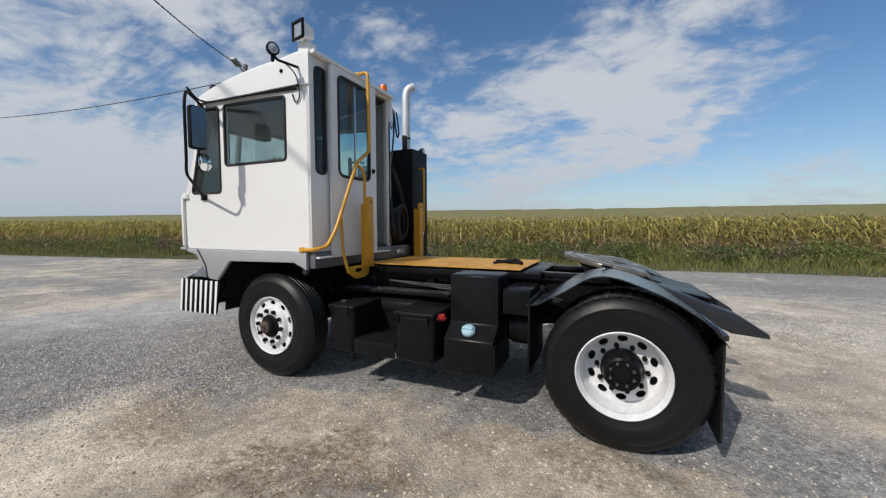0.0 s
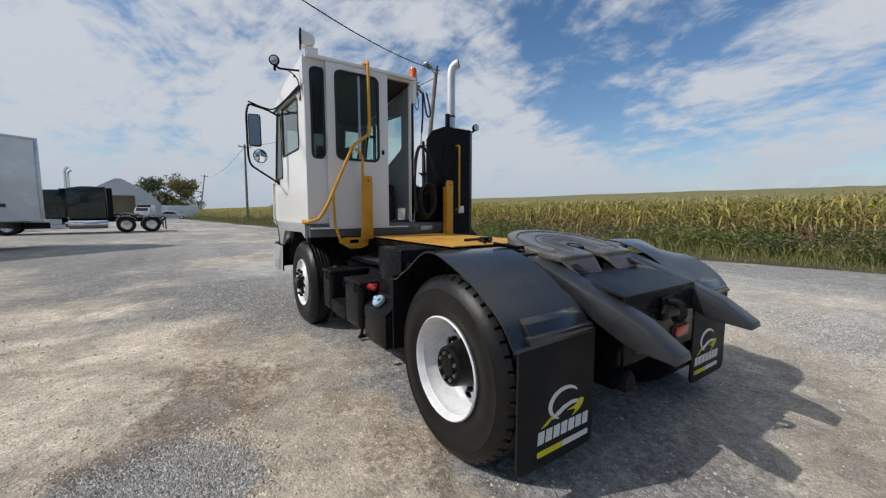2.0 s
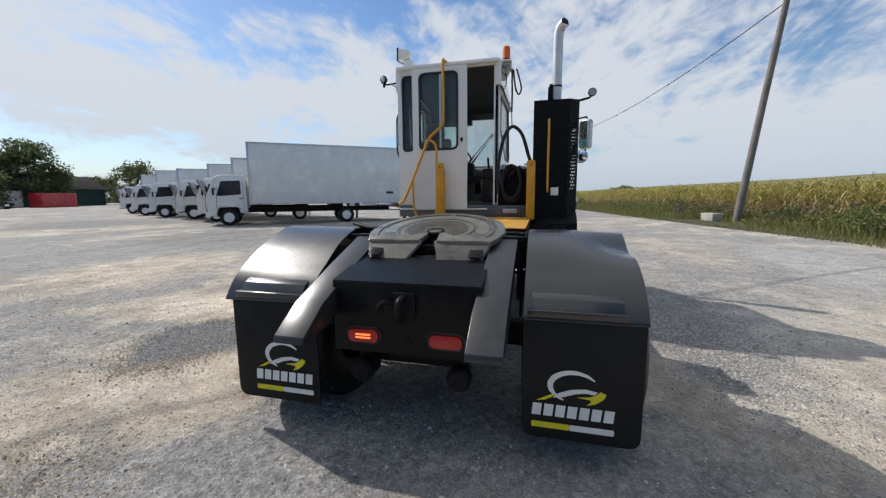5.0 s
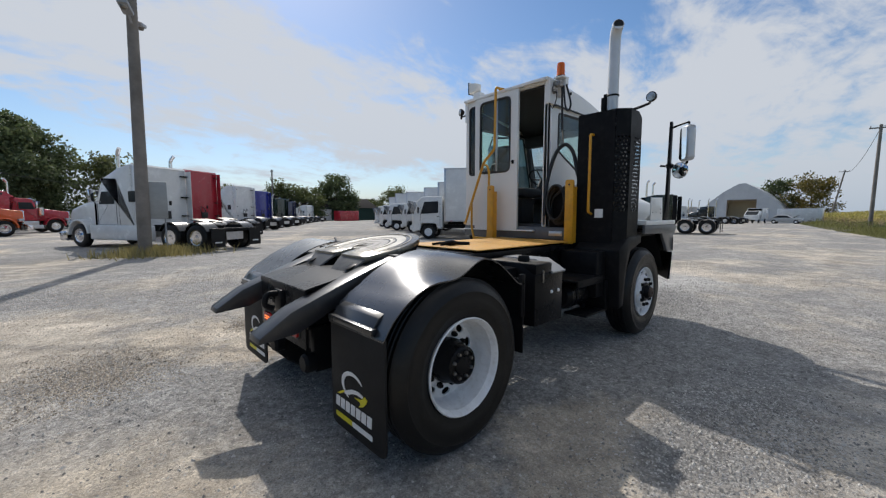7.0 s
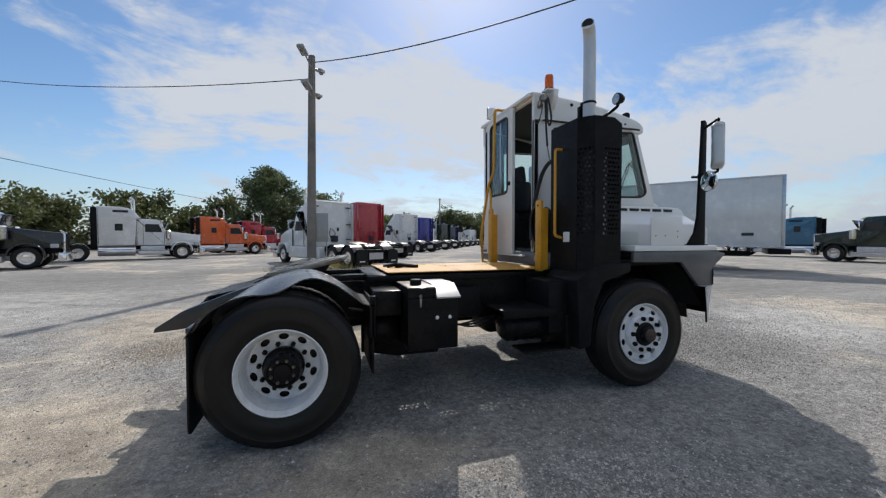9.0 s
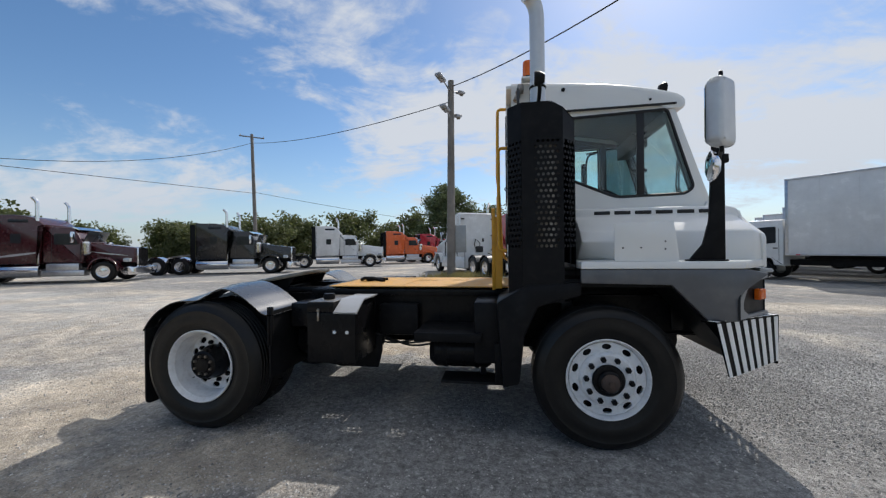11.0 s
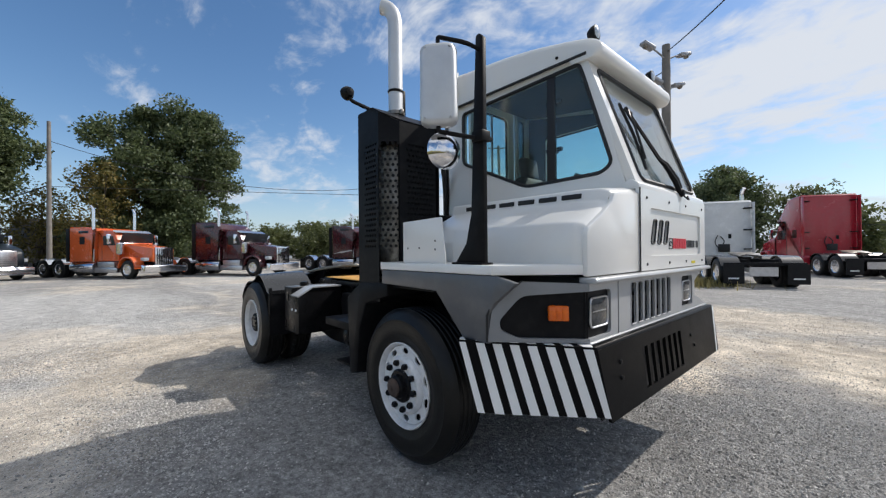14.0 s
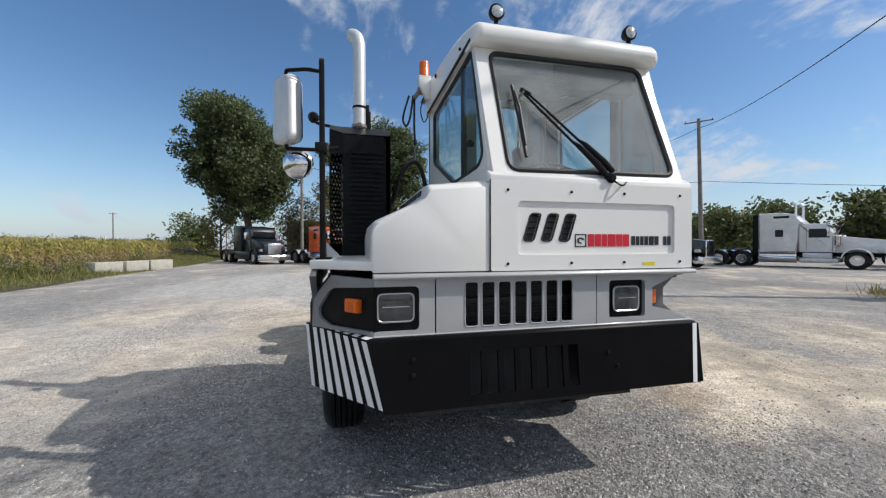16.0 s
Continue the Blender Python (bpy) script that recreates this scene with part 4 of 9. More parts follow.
# -- rear fenders and mud flaps
def fender_sheet(profile, s, y_in, y_out, thick):
    """A bent sheet whose outer edge is knocked down a little: more on the right side."""
    P = curve_points([(x, 0, z) for x, z in profile], 5)
    cols = [y_in + (y_out - y_in) * k / 9 for k in range(10)]
    bm = bmesh.new()
    layers = []
    for drop in (0.0, thick):
        rows_ = []
        for p in P:
            r = []
            for k, y in enumerate(cols):
                w = max(0.0, (k - 3) / 6.0)
                if s < 0:
                    d = -0.085 * w ** 1.3 * math.exp(-((p.x + 0.02) / 0.17) ** 2) + 0.018 * w * math.exp(-((p.x + 0.36) / 0.12) ** 2)
                else:
                    d = -0.022 * w * math.exp(-((p.x - 0.40) / 0.10) ** 2) + 0.006 * w * math.sin(p.x * 14)
                r.append(bm.verts.new((p.x, s * y, p.z - 0.035 * min(1.0, max(0.0, (p.x + 0.545) / 0.2)) + d - drop)))
            rows_.append(r)
        layers.append(rows_)
    top, low = layers
    n, m = len(P), len(cols)
    for i in range(n - 1):
        for k in range(m - 1):
            bm.faces.new((top[i][k], top[i + 1][k], top[i + 1][k + 1], top[i][k + 1]))
            bm.faces.new((low[i][k], low[i][k + 1], low[i + 1][k + 1], low[i + 1][k]))
        for k in (0, m - 1):
            bm.faces.new((top[i][k], top[i + 1][k], low[i + 1][k], low[i][k]))
    for i in (0, n - 1):
        for k in range(m - 1):
            bm.faces.new((top[i][k], top[i][k + 1], low[i][k + 1], low[i][k]))
    bmesh.ops.recalc_face_normals(bm, faces=bm.faces[:])
    return bm


for s in (1, -1):
    y0, y1 = sorted((s * 0.60, s * 1.165))
    part("fender", fender_sheet([(-0.545, 0.79), (-0.47, 0.90), (-0.34, 1.01), (-0.16, 1.12), (0.03, 1.185), (0.20, 1.195), (0.36, 1.13), (0.48, 1.045), (0.56, 0.985), (0.64, 0.972)], s, 0.60, 1.165, 0.008), FENDER, tractor, "black bent sheet fender" if s > 0 else "dented black sheet fender")
    part("fender_front", bm_join(bm_box(0.615, 0.630, y0, y1, 0.44, 0.968, 0.003), bm_box(0.60, 0.64, y0, y0 + 0.03 if s > 0 else y0 + 0.03, 0.7, 1.0, 0.003)), SATIN, tractor)
    part("fender_bracket", bm_box(-0.02, 0.03, min(s * 0.44, s * 0.62), max(s * 0.44, s * 0.62), 1.09, 1.13, 0.006), SATIN, tractor)
    yi, yo = (s * (0.56 if s > 0 else 0.60), s * (1.155 if s > 0 else 1.16))
    a, b = sorted((yi, yo))
    flap = part("mud_flap", bm_prism(round_poly([(a, 0.165), (b - (0.03 if s > 0 else 0), 0.165), (b - (0.03 if s > 0 else 0), 0.80), (a, 0.80)], [0.06, 0.06, 0.01, 0.01]), "x", -0.535, -0.522, 0.002), FLAP, tractor, "black rubber mud flap with white and yellow print")
    part("flap_bracket", bm_join(bm_box(-0.56, -0.52, min(s * 0.62, s * 1.08), max(s * 0.62, s * 1.08), 0.80, 0.835, 0.005), bm_prism([(-0.56, 0.80), (-0.50, 0.88), (-0.46, 0.90), (-0.52, 0.80)], "y", min(s * 0.64, s * 1.06), max(s * 0.64, s * 1.06), 0.004)), FENDER, flap)
    c = 0.797 if s > 0 else -0.845  # centre of the print
    # the print reads from behind: to the reader's right is -y
    X0, X1 = -0.538, -0.5355
    arc = []
    for k in range(23):
        t = k / 22
        arc.append((radians(28 + 222 * t), 0.006 + 0.024 * math.sin(math.pi * t) ** 0.7))
    o = [(c - (0.118 * math.cos(q) - 0.004), 0.455 + 0.082 * math.sin(q)) for q, w in arc]
    i2 = [(c - ((0.118 - w) * math.cos(q) - 0.004), 0.455 + (0.082 - w * 0.8) * math.sin(q)) for q, w in arc]
    part("print_ring", bm_prism(o + i2[::-1], "x", X0, X1), PRINT_W, flap)
    lens = [(-0.095, 0.388), (-0.065, 0.415), (-0.01, 0.438), (0.06, 0.448), (0.112, 0.438), (0.10, 0.424), (0.055, 0.428), (0.005, 0.417), (-0.04, 0.398)]
    tail_r = [(0.02, 0.402), (0.085, 0.412), (0.108, 0.425), (0.125, 0.442), (0.152, 0.432), (0.142, 0.408), (0.105, 0.378), (0.062, 0.364), (0.084, 0.384), (0.080, 0.396)]
    tail_l = [(-0.172, 0.366), (-0.115, 0.398), (-0.085, 0.410), (-0.098, 0.392), (-0.135, 0.372)]
    part("print_band", bm_prism([(c - u, v) for u, v in lens], "x", X0 - 0.001, X1), PRINT_W, flap)
    for sw_ in (tail_r, tail_l):
        part("print_swoosh", bm_prism([(c - u, v) for u, v in sw_], "x", X0 - 0.0015, X1), PRINT_Y, flap)
    for k in range(7):
        u = c + 0.195 - 0.0565 * k
        part("print_bar", bm_prism([(u, 0.288), (u - 0.044, 0.288), (u - 0.050, 0.350), (u - 0.006, 0.350)], "x", X0, X1), PRINT_W, flap)
    part("print_line", bm_prism(round_poly([(c + 0.195, 0.222), (c + 0.01, 0.222), (c + 0.01, 0.252), (c + 0.195, 0.252)], 0.008), "x", X0, X1), PRINT_Y, flap)
    part("print_line", bm_prism(round_poly([(c + 0.01, 0.222), (c - 0.195, 0.222), (c - 0.195, 0.252), (c + 0.01, 0.252)], 0.008), "x", X0, X1), PRINT_W, flap)

# -- left side: tank, battery boxes, step
part("fuel_tank", bm_prism(round_poly([(0.62, 0.33), (1.09, 0.33), (1.09, 0.60), (0.95, 0.705), (0.95, 1.10), (0.62, 1.10)], 0.012, 2), "x", 0.905, 1.315, 0.008), BLACK, tractor, "black sheet steel tank")
cap = part("tank_cap", bm_join(bm_lathe([(0.052, 0.0), (0.056, 0.012), (0.056, 0.03), (0.044, 0.045), (0.0001, 0.05)], 24, "y"), bm_box(-0.045, 0.045, 0.045, 0.06, -0.012, 0.012, 0.004)), BLUECAP, tractor, "pale blue filler cap")
cap.matrix_local = pose(1.12, 1.03, 0.655, 52, 0, 0)
part("tank_strap", bm_box(0.89, 0.904, 0.64, 1.095, 0.36, 0.58, 0.003), SATIN, tractor)
# added plate, stops a sun ray that would light the ground beyond
part("mounting_plate", bm_box(1.317, 1.397, 0.50, 0.66, 0.36, 0.98, 0.006), SATIN, tractor)
part("red_valve", bm_join(bm_tube([(1.36, 0.96, 0.72), (1.40, 1.0, 0.74), (1.43, 1.03, 0.75)], [0.018, 0.03, 0.022], 10), bm_box(1.36, 1.42, 0.94, 0.98, 0.70, 0.76, 0.006)), REDVALVE, tractor)
for x0, x1 in ((2.20, 2.48), (1.40, 1.78)):
    bx = part("battery_box", bm_box(x0, x1, 0.62, 1.10, 0.35, 0.768, 0.05, 4), BLACK, tractor, "black rounded battery box")
    part("lid", bm_box(x0 - 0.006, x1 + 0.006, 0.614, 1.106, 0.735, 0.785, 0.022, 3), SATIN, bx)
    for xl in (x0 + 0.05, x1 - 0.05):
        part("latch", bm_tube([(xl, 1.115, 0.775), (xl, 1.122, 0.72), (xl, 1.112, 0.69)], 0.008, 6), SATIN, bx)
    part("bracket", bm_join(bm_tube([(x0 + 0.03, 1.06, 0.36), (x0 + 0.03, 1.08, 0.29)], 0.014, 8), bm_box(x0 + 0.005, x0 + 0.055, 1.04, 1.10, 0.28, 0.30, 0.003)), SATIN, bx)
part("cab_step", bm_join(bm_box(1.78, 2.20, 0.66, 1.09, 0.465, 0.49, 0.004), bm_box(1.78, 2.20, 1.075, 1.092, 0.36, 0.49, 0.004), bm_box(1.78, 2.20, 0.64, 0.66, 0.36, 0.78, 0.004)), SATIN, tractor, "black pressed steel step")
part("step_cap", bm_lathe([(0.022, 0), (0.026, 0.012), (0.014, 0.02), (0.0001, 0.022)], 12, "z", (2.40, 0.98, 0.786)), ALU, tractor)
tread = []
for i in range(22):
    for j in range(3):
        tread.append(moved(bm_box(-0.022, 0.022, -0.006, 0.006, 0, 0.006), Matrix.Translation((1.48 + 0.051 * i, 0.55 + 0.055 * j, 0.872)) @ Matrix.Rotation(radians(45 if (i + j) % 2 else -45), 4, "Z")))
cw = part("catwalk", bm_box(1.44, 2.62, 0.50, 0.70, 0.845, 0.870, 0.003), SATIN, tractor, "black checker-plate catwalk")
part("tread_pattern", bm_join(*tread), GREY, cw, "worn raised tread pattern")
part("air_tank", moved(bm_lathe([(0.02, -0.36), (0.09, -0.34), (0.115, -0.28), (0.115, 0.28), (0.09, 0.34), (0.02, 0.36)], 24, "x"), Matrix.Translation((1.95, 0.56, 0.70))), SATIN, tractor)

# -- right side: battery box, step, tanks
rb = part("tool_box", bm_prism([(-0.60, 1.03), (-0.93, 1.03), (-1.08, 0.95), (-1.08, 0.55), (-0.60, 0.55)], "x", 0.895, 1.30, 0.006), BLACK, tractor, "black box with aluminium cover")
part("box_cover", bm_prism([(-0.60, 1.034), (-0.60, 1.046), (-0.935, 1.046), (-1.096, 0.957), (-1.088, 0.944), (-0.93, 1.034)], "x", 1.125, 1.318), SILVER, rb, "bright aluminium cover")
part("box_lid", bm_box(0.897, 1.12, -1.084, -0.58, 0.955, 1.03, 0.004), BLACK, rb)
part("lid_plate", bm_box(0.90, 1.12, -1.075, -0.60, 1.031, 1.037, 0.002), STEEL, rb)
part("filler", bm_lathe([(0.045, 0), (0.05, 0.02), (0.042, 0.045), (0.0001, 0.05)], 16, "z", (1.0, -0.90, 1.037)), SATIN, rb)
part("box_latch", bm_join(bm_box(0.985, 1.003, -1.092, -1.083, 0.885, 0.955, 0.003), bm_lathe([(0.014, 0), (0.012, -0.008), (0.0001, -0.01)], 10, "y", (0.994, -1.084, 0.97))), STEEL, rb)
for x in (1.128, 1.232):
    part("rivet", bm_lathe([(0.015, 0), (0.012, -0.009), (0.0001, -0.011)], 10, "y", (x, -1.081, 0.797)), STRIPE, rb, "bright rivet")
part("step_plate", bm_join(bm_box(1.75, 2.28, -0.98, -0.52, 0.77, 0.79, 0.004), bm_box(1.75, 2.28, -0.99, -0.97, 0.72, 0.79, 0.004)), SATIN, tractor)
part("step_plate", bm_join(bm_box(1.96, 2.44, -0.98, -0.74, 0.40, 0.42, 0.004), bm_box(2.26, 2.30, -0.80, -0.76, 0.41, 0.78, 0.003), bm_box(2.38, 2.44, -0.98, -0.60, 0.41, 0.72, 0.004)), SATIN, tractor)
part("exhaust_shroud", bm_prism([(2.40, 1.05), (2.62, 1.18), (3.0, 1.20), (3.0, 1.10), (2.70, 1.02), (2.60, 0.80), (2.56, 0.45), (2.44, 0.42)], "y", -1.10, -0.60, 0.02), SATIN, tractor)
for k in range(3):
    part("air_line", bm_tube(curve_points([(0.5, -0.46 - 0.02 * k, 0.8), (1.3, -0.52, 0.66 - 0.03 * k), (1.7, -0.56, 0.58 + 0.03 * k), (2.3, -0.5, 0.76), (2.6, -0.42, 0.9)]), 0.010, 6), HOSE, tractor)
    part("air_line", bm_tube(curve_points([(0.4, 0.47, 0.85 - 0.03 * k), (0.9, 0.5, 0.92), (1.4, 0.47, 0.88 + 0.02 * k), (2.2, 0.48, 0.94)]), 0.009, 6), HOSE, tractor)
part("coupling", bm_join(bm_tube(bend_points([(0.93, 0.02, 1.125), (1.0, -0.06, 1.15), (1.12, -0.02, 1.13), (1.22, -0.10, 1.125)], 0.03), 0.018, 8), bm_tube(bend_points([(0.9, 0.1, 1.125), (1.05, 0.03, 1.14), (1.2, 0.1, 1.125)], 0.04), 0.013, 8), bm_box(1.0, 1.08, -0.05, 0.03, 1.113, 1.16, 0.012)), SATIN, tractor, "black air couplings lying on the deck")
# -- cab of the tractor


lw = round_poly([(2.845, 2.11), (3.665, 2.11), (3.665, 2.70), (2.845, 2.68)], 0.035)
lq = round_poly([(3.745, 1.845), (4.20, 1.85), (3.965, 2.70), (3.745, 2.70)], 0.04)
rw = round_poly([(2.81, 2.215), (3.50, 1.915), (4.10, 1.93), (4.175, 1.985), (3.955, 2.712), (2.81, 2.672)], [0.05, 0.06, 0.05, 0.05, 0.04, 0.04])
left = part("left_wall", bm_plate(round_poly([(2.56, 1.265), (4.31, 1.265), (4.34, 1.75), (4.265, 1.83), (4.00, 2.76), (2.56, 2.76)], 0.02, 2), [lw, lq], "y", 1.165, 1.205), WHITE, tractor, "white sheet metal cab wall")
right = part("right_wall", bm_plate(round_poly([(2.56, 1.265), (4.31, 1.265), (4.34, 1.75), (4.265, 1.83), (4.00, 2.76), (2.56, 2.76)], 0.02, 2), [rw], "y", -0.13, -0.09), WHITE, tractor)
for nm, lp, ax, w, gm, par in (("side_window", lw, "y", 1.198, GLASS, left), ("quarter_window", lq, "y", 1.198, GLASS_DARK, left), ("side_window", rw, "y", -0.122, GLASS, right)):
    g = part(nm, bm_prism(lp, ax, w - 0.003, w + 0.003), gm, par, "tinted pane in a black rubber seal", smooth=0)
    g.visible_shadow = False
    part("window_seal", seal_ring(lp, ax, w + (0.004 if w > 0 else -0.004), 0.015), SEAL, g)
part("window_bar", bm_box(3.69, 3.757, -0.128, -0.10, 1.925, 2.70, 0.006), SEAL, right)
for z in (2.15, 2.5):
    part("window_latch", bm_join(bm_box(3.66, 3.79, -0.10, -0.07, z, z + 0.03, 0.006), bm_tube([(3.72, -0.09, z + 0.015), (3.72, -0.04, z + 0.015)], 0.02, 8)), SATIN, right)

w1 = round_poly([(1.135, 1.985), (1.03, 1.985), (1.005, 2.02), (1.005, 2.93), (1.135, 2.93)], [0.06, 0.03, 0.02, 0.02, 0.06])
rear = part("rear_panel", bm_plate([(1.205, 1.265), (0.965, 1.265), (0.965, 3.03), (1.205, 3.03)], [w1], "x", 2.555, 2.59), WHITE, tractor)
g = part("rear_window", bm_prism(w1, "x", 2.560, 2.566), GLASS_DARK, rear, "dark tinted narrow pane", smooth=0)
g.visible_shadow = False
part("window_seal", seal_ring(w1, "x", 2.556, 0.014), SEAL, g)
w2 = round_poly([(0.885, 1.985), (0.385, 1.985), (0.385, 2.93), (0.885, 2.93)], 0.075, 6)
door = part("cab_door", bm_plate(round_poly([(0.985, 1.225), (0.262, 1.225), (0.262, 3.0), (0.985, 3.0)], 0.012, 2), [w2], "x", 2.500, 2.535), WHITE, tractor, "white sliding rear door, half open")
g = part("door_window", bm_prism(w2, "x", 2.512, 2.518), GLASS, door, "tinted door pane", smooth=0)
g.visible_shadow = False
part("window_seal", seal_ring(w2, "x", 2.503, 0.016), SEAL, g)
part("door_handle", bm_join(bm_box(2.488, 2.50, 0.315, 0.345, 2.07, 2.12, 0.004), bm_tube([(2.485, 0.33, 2.08), (2.47, 0.33, 2.10), (2.485, 0.33, 2.115)], 0.006, 6)), SATIN, door)
part("window_bar", bm_box(2.510, 2.525, 0.60, 0.625, 1.99, 2.92, 0.003), ALU, door)
part("door_frame", bm_join(bm_box(2.56, 2.62, -0.13, -0.075, 1.265, 3.03, 0.006), bm_box(2.56, 2.60, -0.074, 0.96, 2.985, 3.035, 0.004), bm_box(2.575, 2.59, -0.078, -0.066, 1.27, 2.98, 0.003)), WHITE, tractor)
part("door_track", bm_box(2.495, 2.545, -0.13, 1.20, 3.005, 3.04, 0.005), WHITE, tractor)
part("lower_track", bm_box(2.49, 2.55, 0.0, 1.19, 1.205, 1.222, 0.003), WHITE, tractor)
part("corner_post", bm_join(bm_box(2.556, 2.62, 1.14, 1.204, 1.27, 3.03, 0.012)), WHITE, tractor)

# roof cap, sloping down to the front with an overhanging visor
top_line = [(4.06, 2.712), (4.098, 2.722), (4.116, 2.76), (4.105, 2.81), (4.05, 2.855), (3.95, 2.888), (3.80, 2.922), (3.55, 2.972), (3.25, 3.010), (2.90, 3.038), (2.70, 3.06), (2.545, 3.06)]
top_line = [(p.x, p.z) for p in curve_points([(x, 0, z) for x, z in top_line], 4)]
prof = [(2.545, 2.745), (3.93, 2.745), (3.97, 2.712)] + top_line
shell = [(2.545, 3.015), (2.70, 3.015), (2.90, 2.99), (3.25, 2.962), (3.55, 2.925), (3.80, 2.875), (3.95, 2.80), (3.95, 2.745), (3.97, 2.712)] + top_line
part("cab_roof", bm_prism(shell, "y", -0.105, 1.165), WHITE, tractor, "white moulded cab roof with thick front visor", smooth=50)


def roof_end(y_in, y_out):
    """An end of the roof: the side outline drawn in as the edge rolls over."""
    bm = bmesh.new()
    rows_ = []
    R = abs(y_out - y_in)
    for k in range(7):
        a = math.pi / 2 * k / 6
        y, d = y_in + (y_out - y_in) * math.sin(a), R * (1 - math.cos(a))
        rows_.append([bm.verts.new((x - (d if x > 3.99 else d * max(0.0, (x - 3.8) / 0.19)), y, max(2.712 if x > 3.95 else 2.745, z - d * min(1.0, max(0.0, (z - 2.70) / 0.1))))) for x, z in prof])
    for a, b in zip(rows_, rows_[1:]):
        for k in range(len(prof)):
            q = (k + 1) % len(prof)
            bm.faces.new((a[k], a[q], b[q], b[k]))
    bm.faces.new(rows_[0])
    bm.faces.new(rows_[-1])
    bmesh.ops.remove_doubles(bm, verts=bm.verts[:], dist=1e-5)
    bmesh.ops.recalc_face_normals(bm, faces=bm.faces[:])
    return bm


for y_in, y_out in ((-0.104, -0.160), (1.164, 1.220)):
    part("roof_side", roof_end(y_in, y_out), WHITE, tractor, smooth=50)
for y, s in ((-0.16, -1), (1.23, 1)):
    part("rain_gutter", bm_tube([(2.66, y, 2.742), (3.3, y, 2.745), (4.02, y, 2.752)], 0.011, 8), SEAL, tractor)
    for x, z, r in ((2.86, 2.90, 0.018),) if s > 0 else ((3.03, 2.948, 0.019), (3.80, 2.80, 0.011)):
        part("roof_plug", bm_lathe([(r, s * 0.0), (r, s * 0.008), (r * 0.7, s * 0.014), (0.0001, s * 0.016)], 12, "y", (x, 1.219 if s > 0 else -0.159, z)), SATIN, tractor)

# windshield in its frame
A, B, C, D = Vector((4.022, -0.035, 2.70)), Vector((4.03, 1.13, 2.72)), Vector((4.30, 1.155, 1.865)), Vector((4.315, -0.035, 1.85))
ux = (C - D).normalized()
uz = (A - D)
uz = (uz - ux * uz.dot(ux)).normalized()
un = ux.cross(uz)
WS = Matrix((ux, uz, un)).transposed().to_4x4()
WS.translation = D
wide, high = (C - D).length, (A - D).length
glass2 = round_poly([(0.02, 0.02), (wide - 0.01, 0.02), (wide - 0.03, high - 0.02), (0.015, high - 0.02)], 0.07, 6)
frame2 = round_poly([(-0.085, -0.06), (wide + 0.055, -0.06), (wide + 0.045, high + 0.05), (-0.085, high + 0.05)], 0.03, 3)
part("windshield_frame", moved(bm_plate(frame2, [glass2], "z", -0.05, 0.0), WS), WHITE, tractor)
ws = part("windshield", moved(bm_prism(glass2, "z", -0.012, -0.006), WS), WINDSHIELD, tractor, "large dusty windshield pane", smooth=0)
ws.visible_shadow = False
part("window_seal", moved(bm_tube([(u, v, -0.004) for u, v in glass2], 0.017, 6, closed=True), WS), SEAL, ws)


def on_ws(u, v, h=0.0):
    """A place on the windshield: u across from the right edge, v up along the glass."""
    return WS @ Vector((u, v, h))


piv = on_ws(0.665, -0.03, 0.03)
for k, (bu, tu, tv) in enumerate(((0.64, 0.175, 0.555), (0.69, 0.215, 0.545))):
    base, tip = on_ws(bu, -0.02 + 0.03 * k, 0.035), on_ws(tu, tv, 0.035)
    part("wiper_arm", bm_tube([base, base.lerp(tip, 0.12) + Vector((0.015, 0, 0)), base.lerp(tip, 0.34) + Vector((0.015, 0, 0)), base.lerp(tip, 0.40), tip], [0.018, 0.020, 0.015, 0.008, 0.007], 8), SATIN, tractor, "black wiper arm")
part("wiper_link", bm_tube([on_ws(0.165, 0.575, 0.035), on_ws(0.225, 0.535, 0.04)], 0.013, 8), SATIN, tractor)
b0, b1 = on_ws(0.118, 0.608, 0.022), on_ws(0.130, 0.095, 0.022)
part("wiper_blade", bm_join(bm_tube([b0, b0.lerp(b1, 0.5) + Vector((0.01, 0, 0)), b1], 0.011, 6), bm_tube([b0.lerp(b1, 0.1) + Vector((0.02, 0, 0)), b0.lerp(b1, 0.35) + Vector((0.04, 0, 0)), b0.lerp(b1, 0.85) + Vector((0.02, 0, 0))], 0.009, 6), bm_tube([b0.lerp(b1, 0.25) + Vector((0.03, 0, 0)), on_ws(0.185, 0.56, 0.04)], 0.010, 6)), SEAL, tractor, "black wiper blade")
part("wiper_motor_cover", bm_join(bm_lathe([(0.03, 0), (0.034, 0.02), (0.02, 0.04), (0.0001, 0.042)], 14, "x", (piv.x - 0.01, piv.y, piv.z)), bm_tube(curve_points([piv, piv + Vector((0.04, 0.05, -0.05)), piv + Vector((0.02, 0.10, -0.02))]), 0.006, 6)), SATIN, tractor)

# front panel below the windshield
slots = []
for k in range(3):
    y = 0.055 + 0.115 * k
    slots.append(round_poly([(y, 1.455), (y + 0.065, 1.455), (y + 0.115, 1.615), (y + 0.05, 1.615)], 0.018, 3))
rec = round_poly([(0.015, 1.375), (1.10, 1.375), (1.10, 1.685), (0.015, 1.685)], 0.03, 3)
fp = part("front_panel", bm_plate(round_poly([(-0.15, 1.285), (1.235, 1.285), (1.235, 1.80), (-0.15, 1.80)], 0.015, 2), [rec], "x", 4.325, 4.352), WHITE, tractor, "white front panel with three slanted vents")
part("panel_inset", bm_plate(round_poly([(0.0, 1.36), (1.115, 1.36), (1.115, 1.70), (0.0, 1.70)], 0.03, 3), slots, "x", 4.318, 4.338), WHITE, fp)
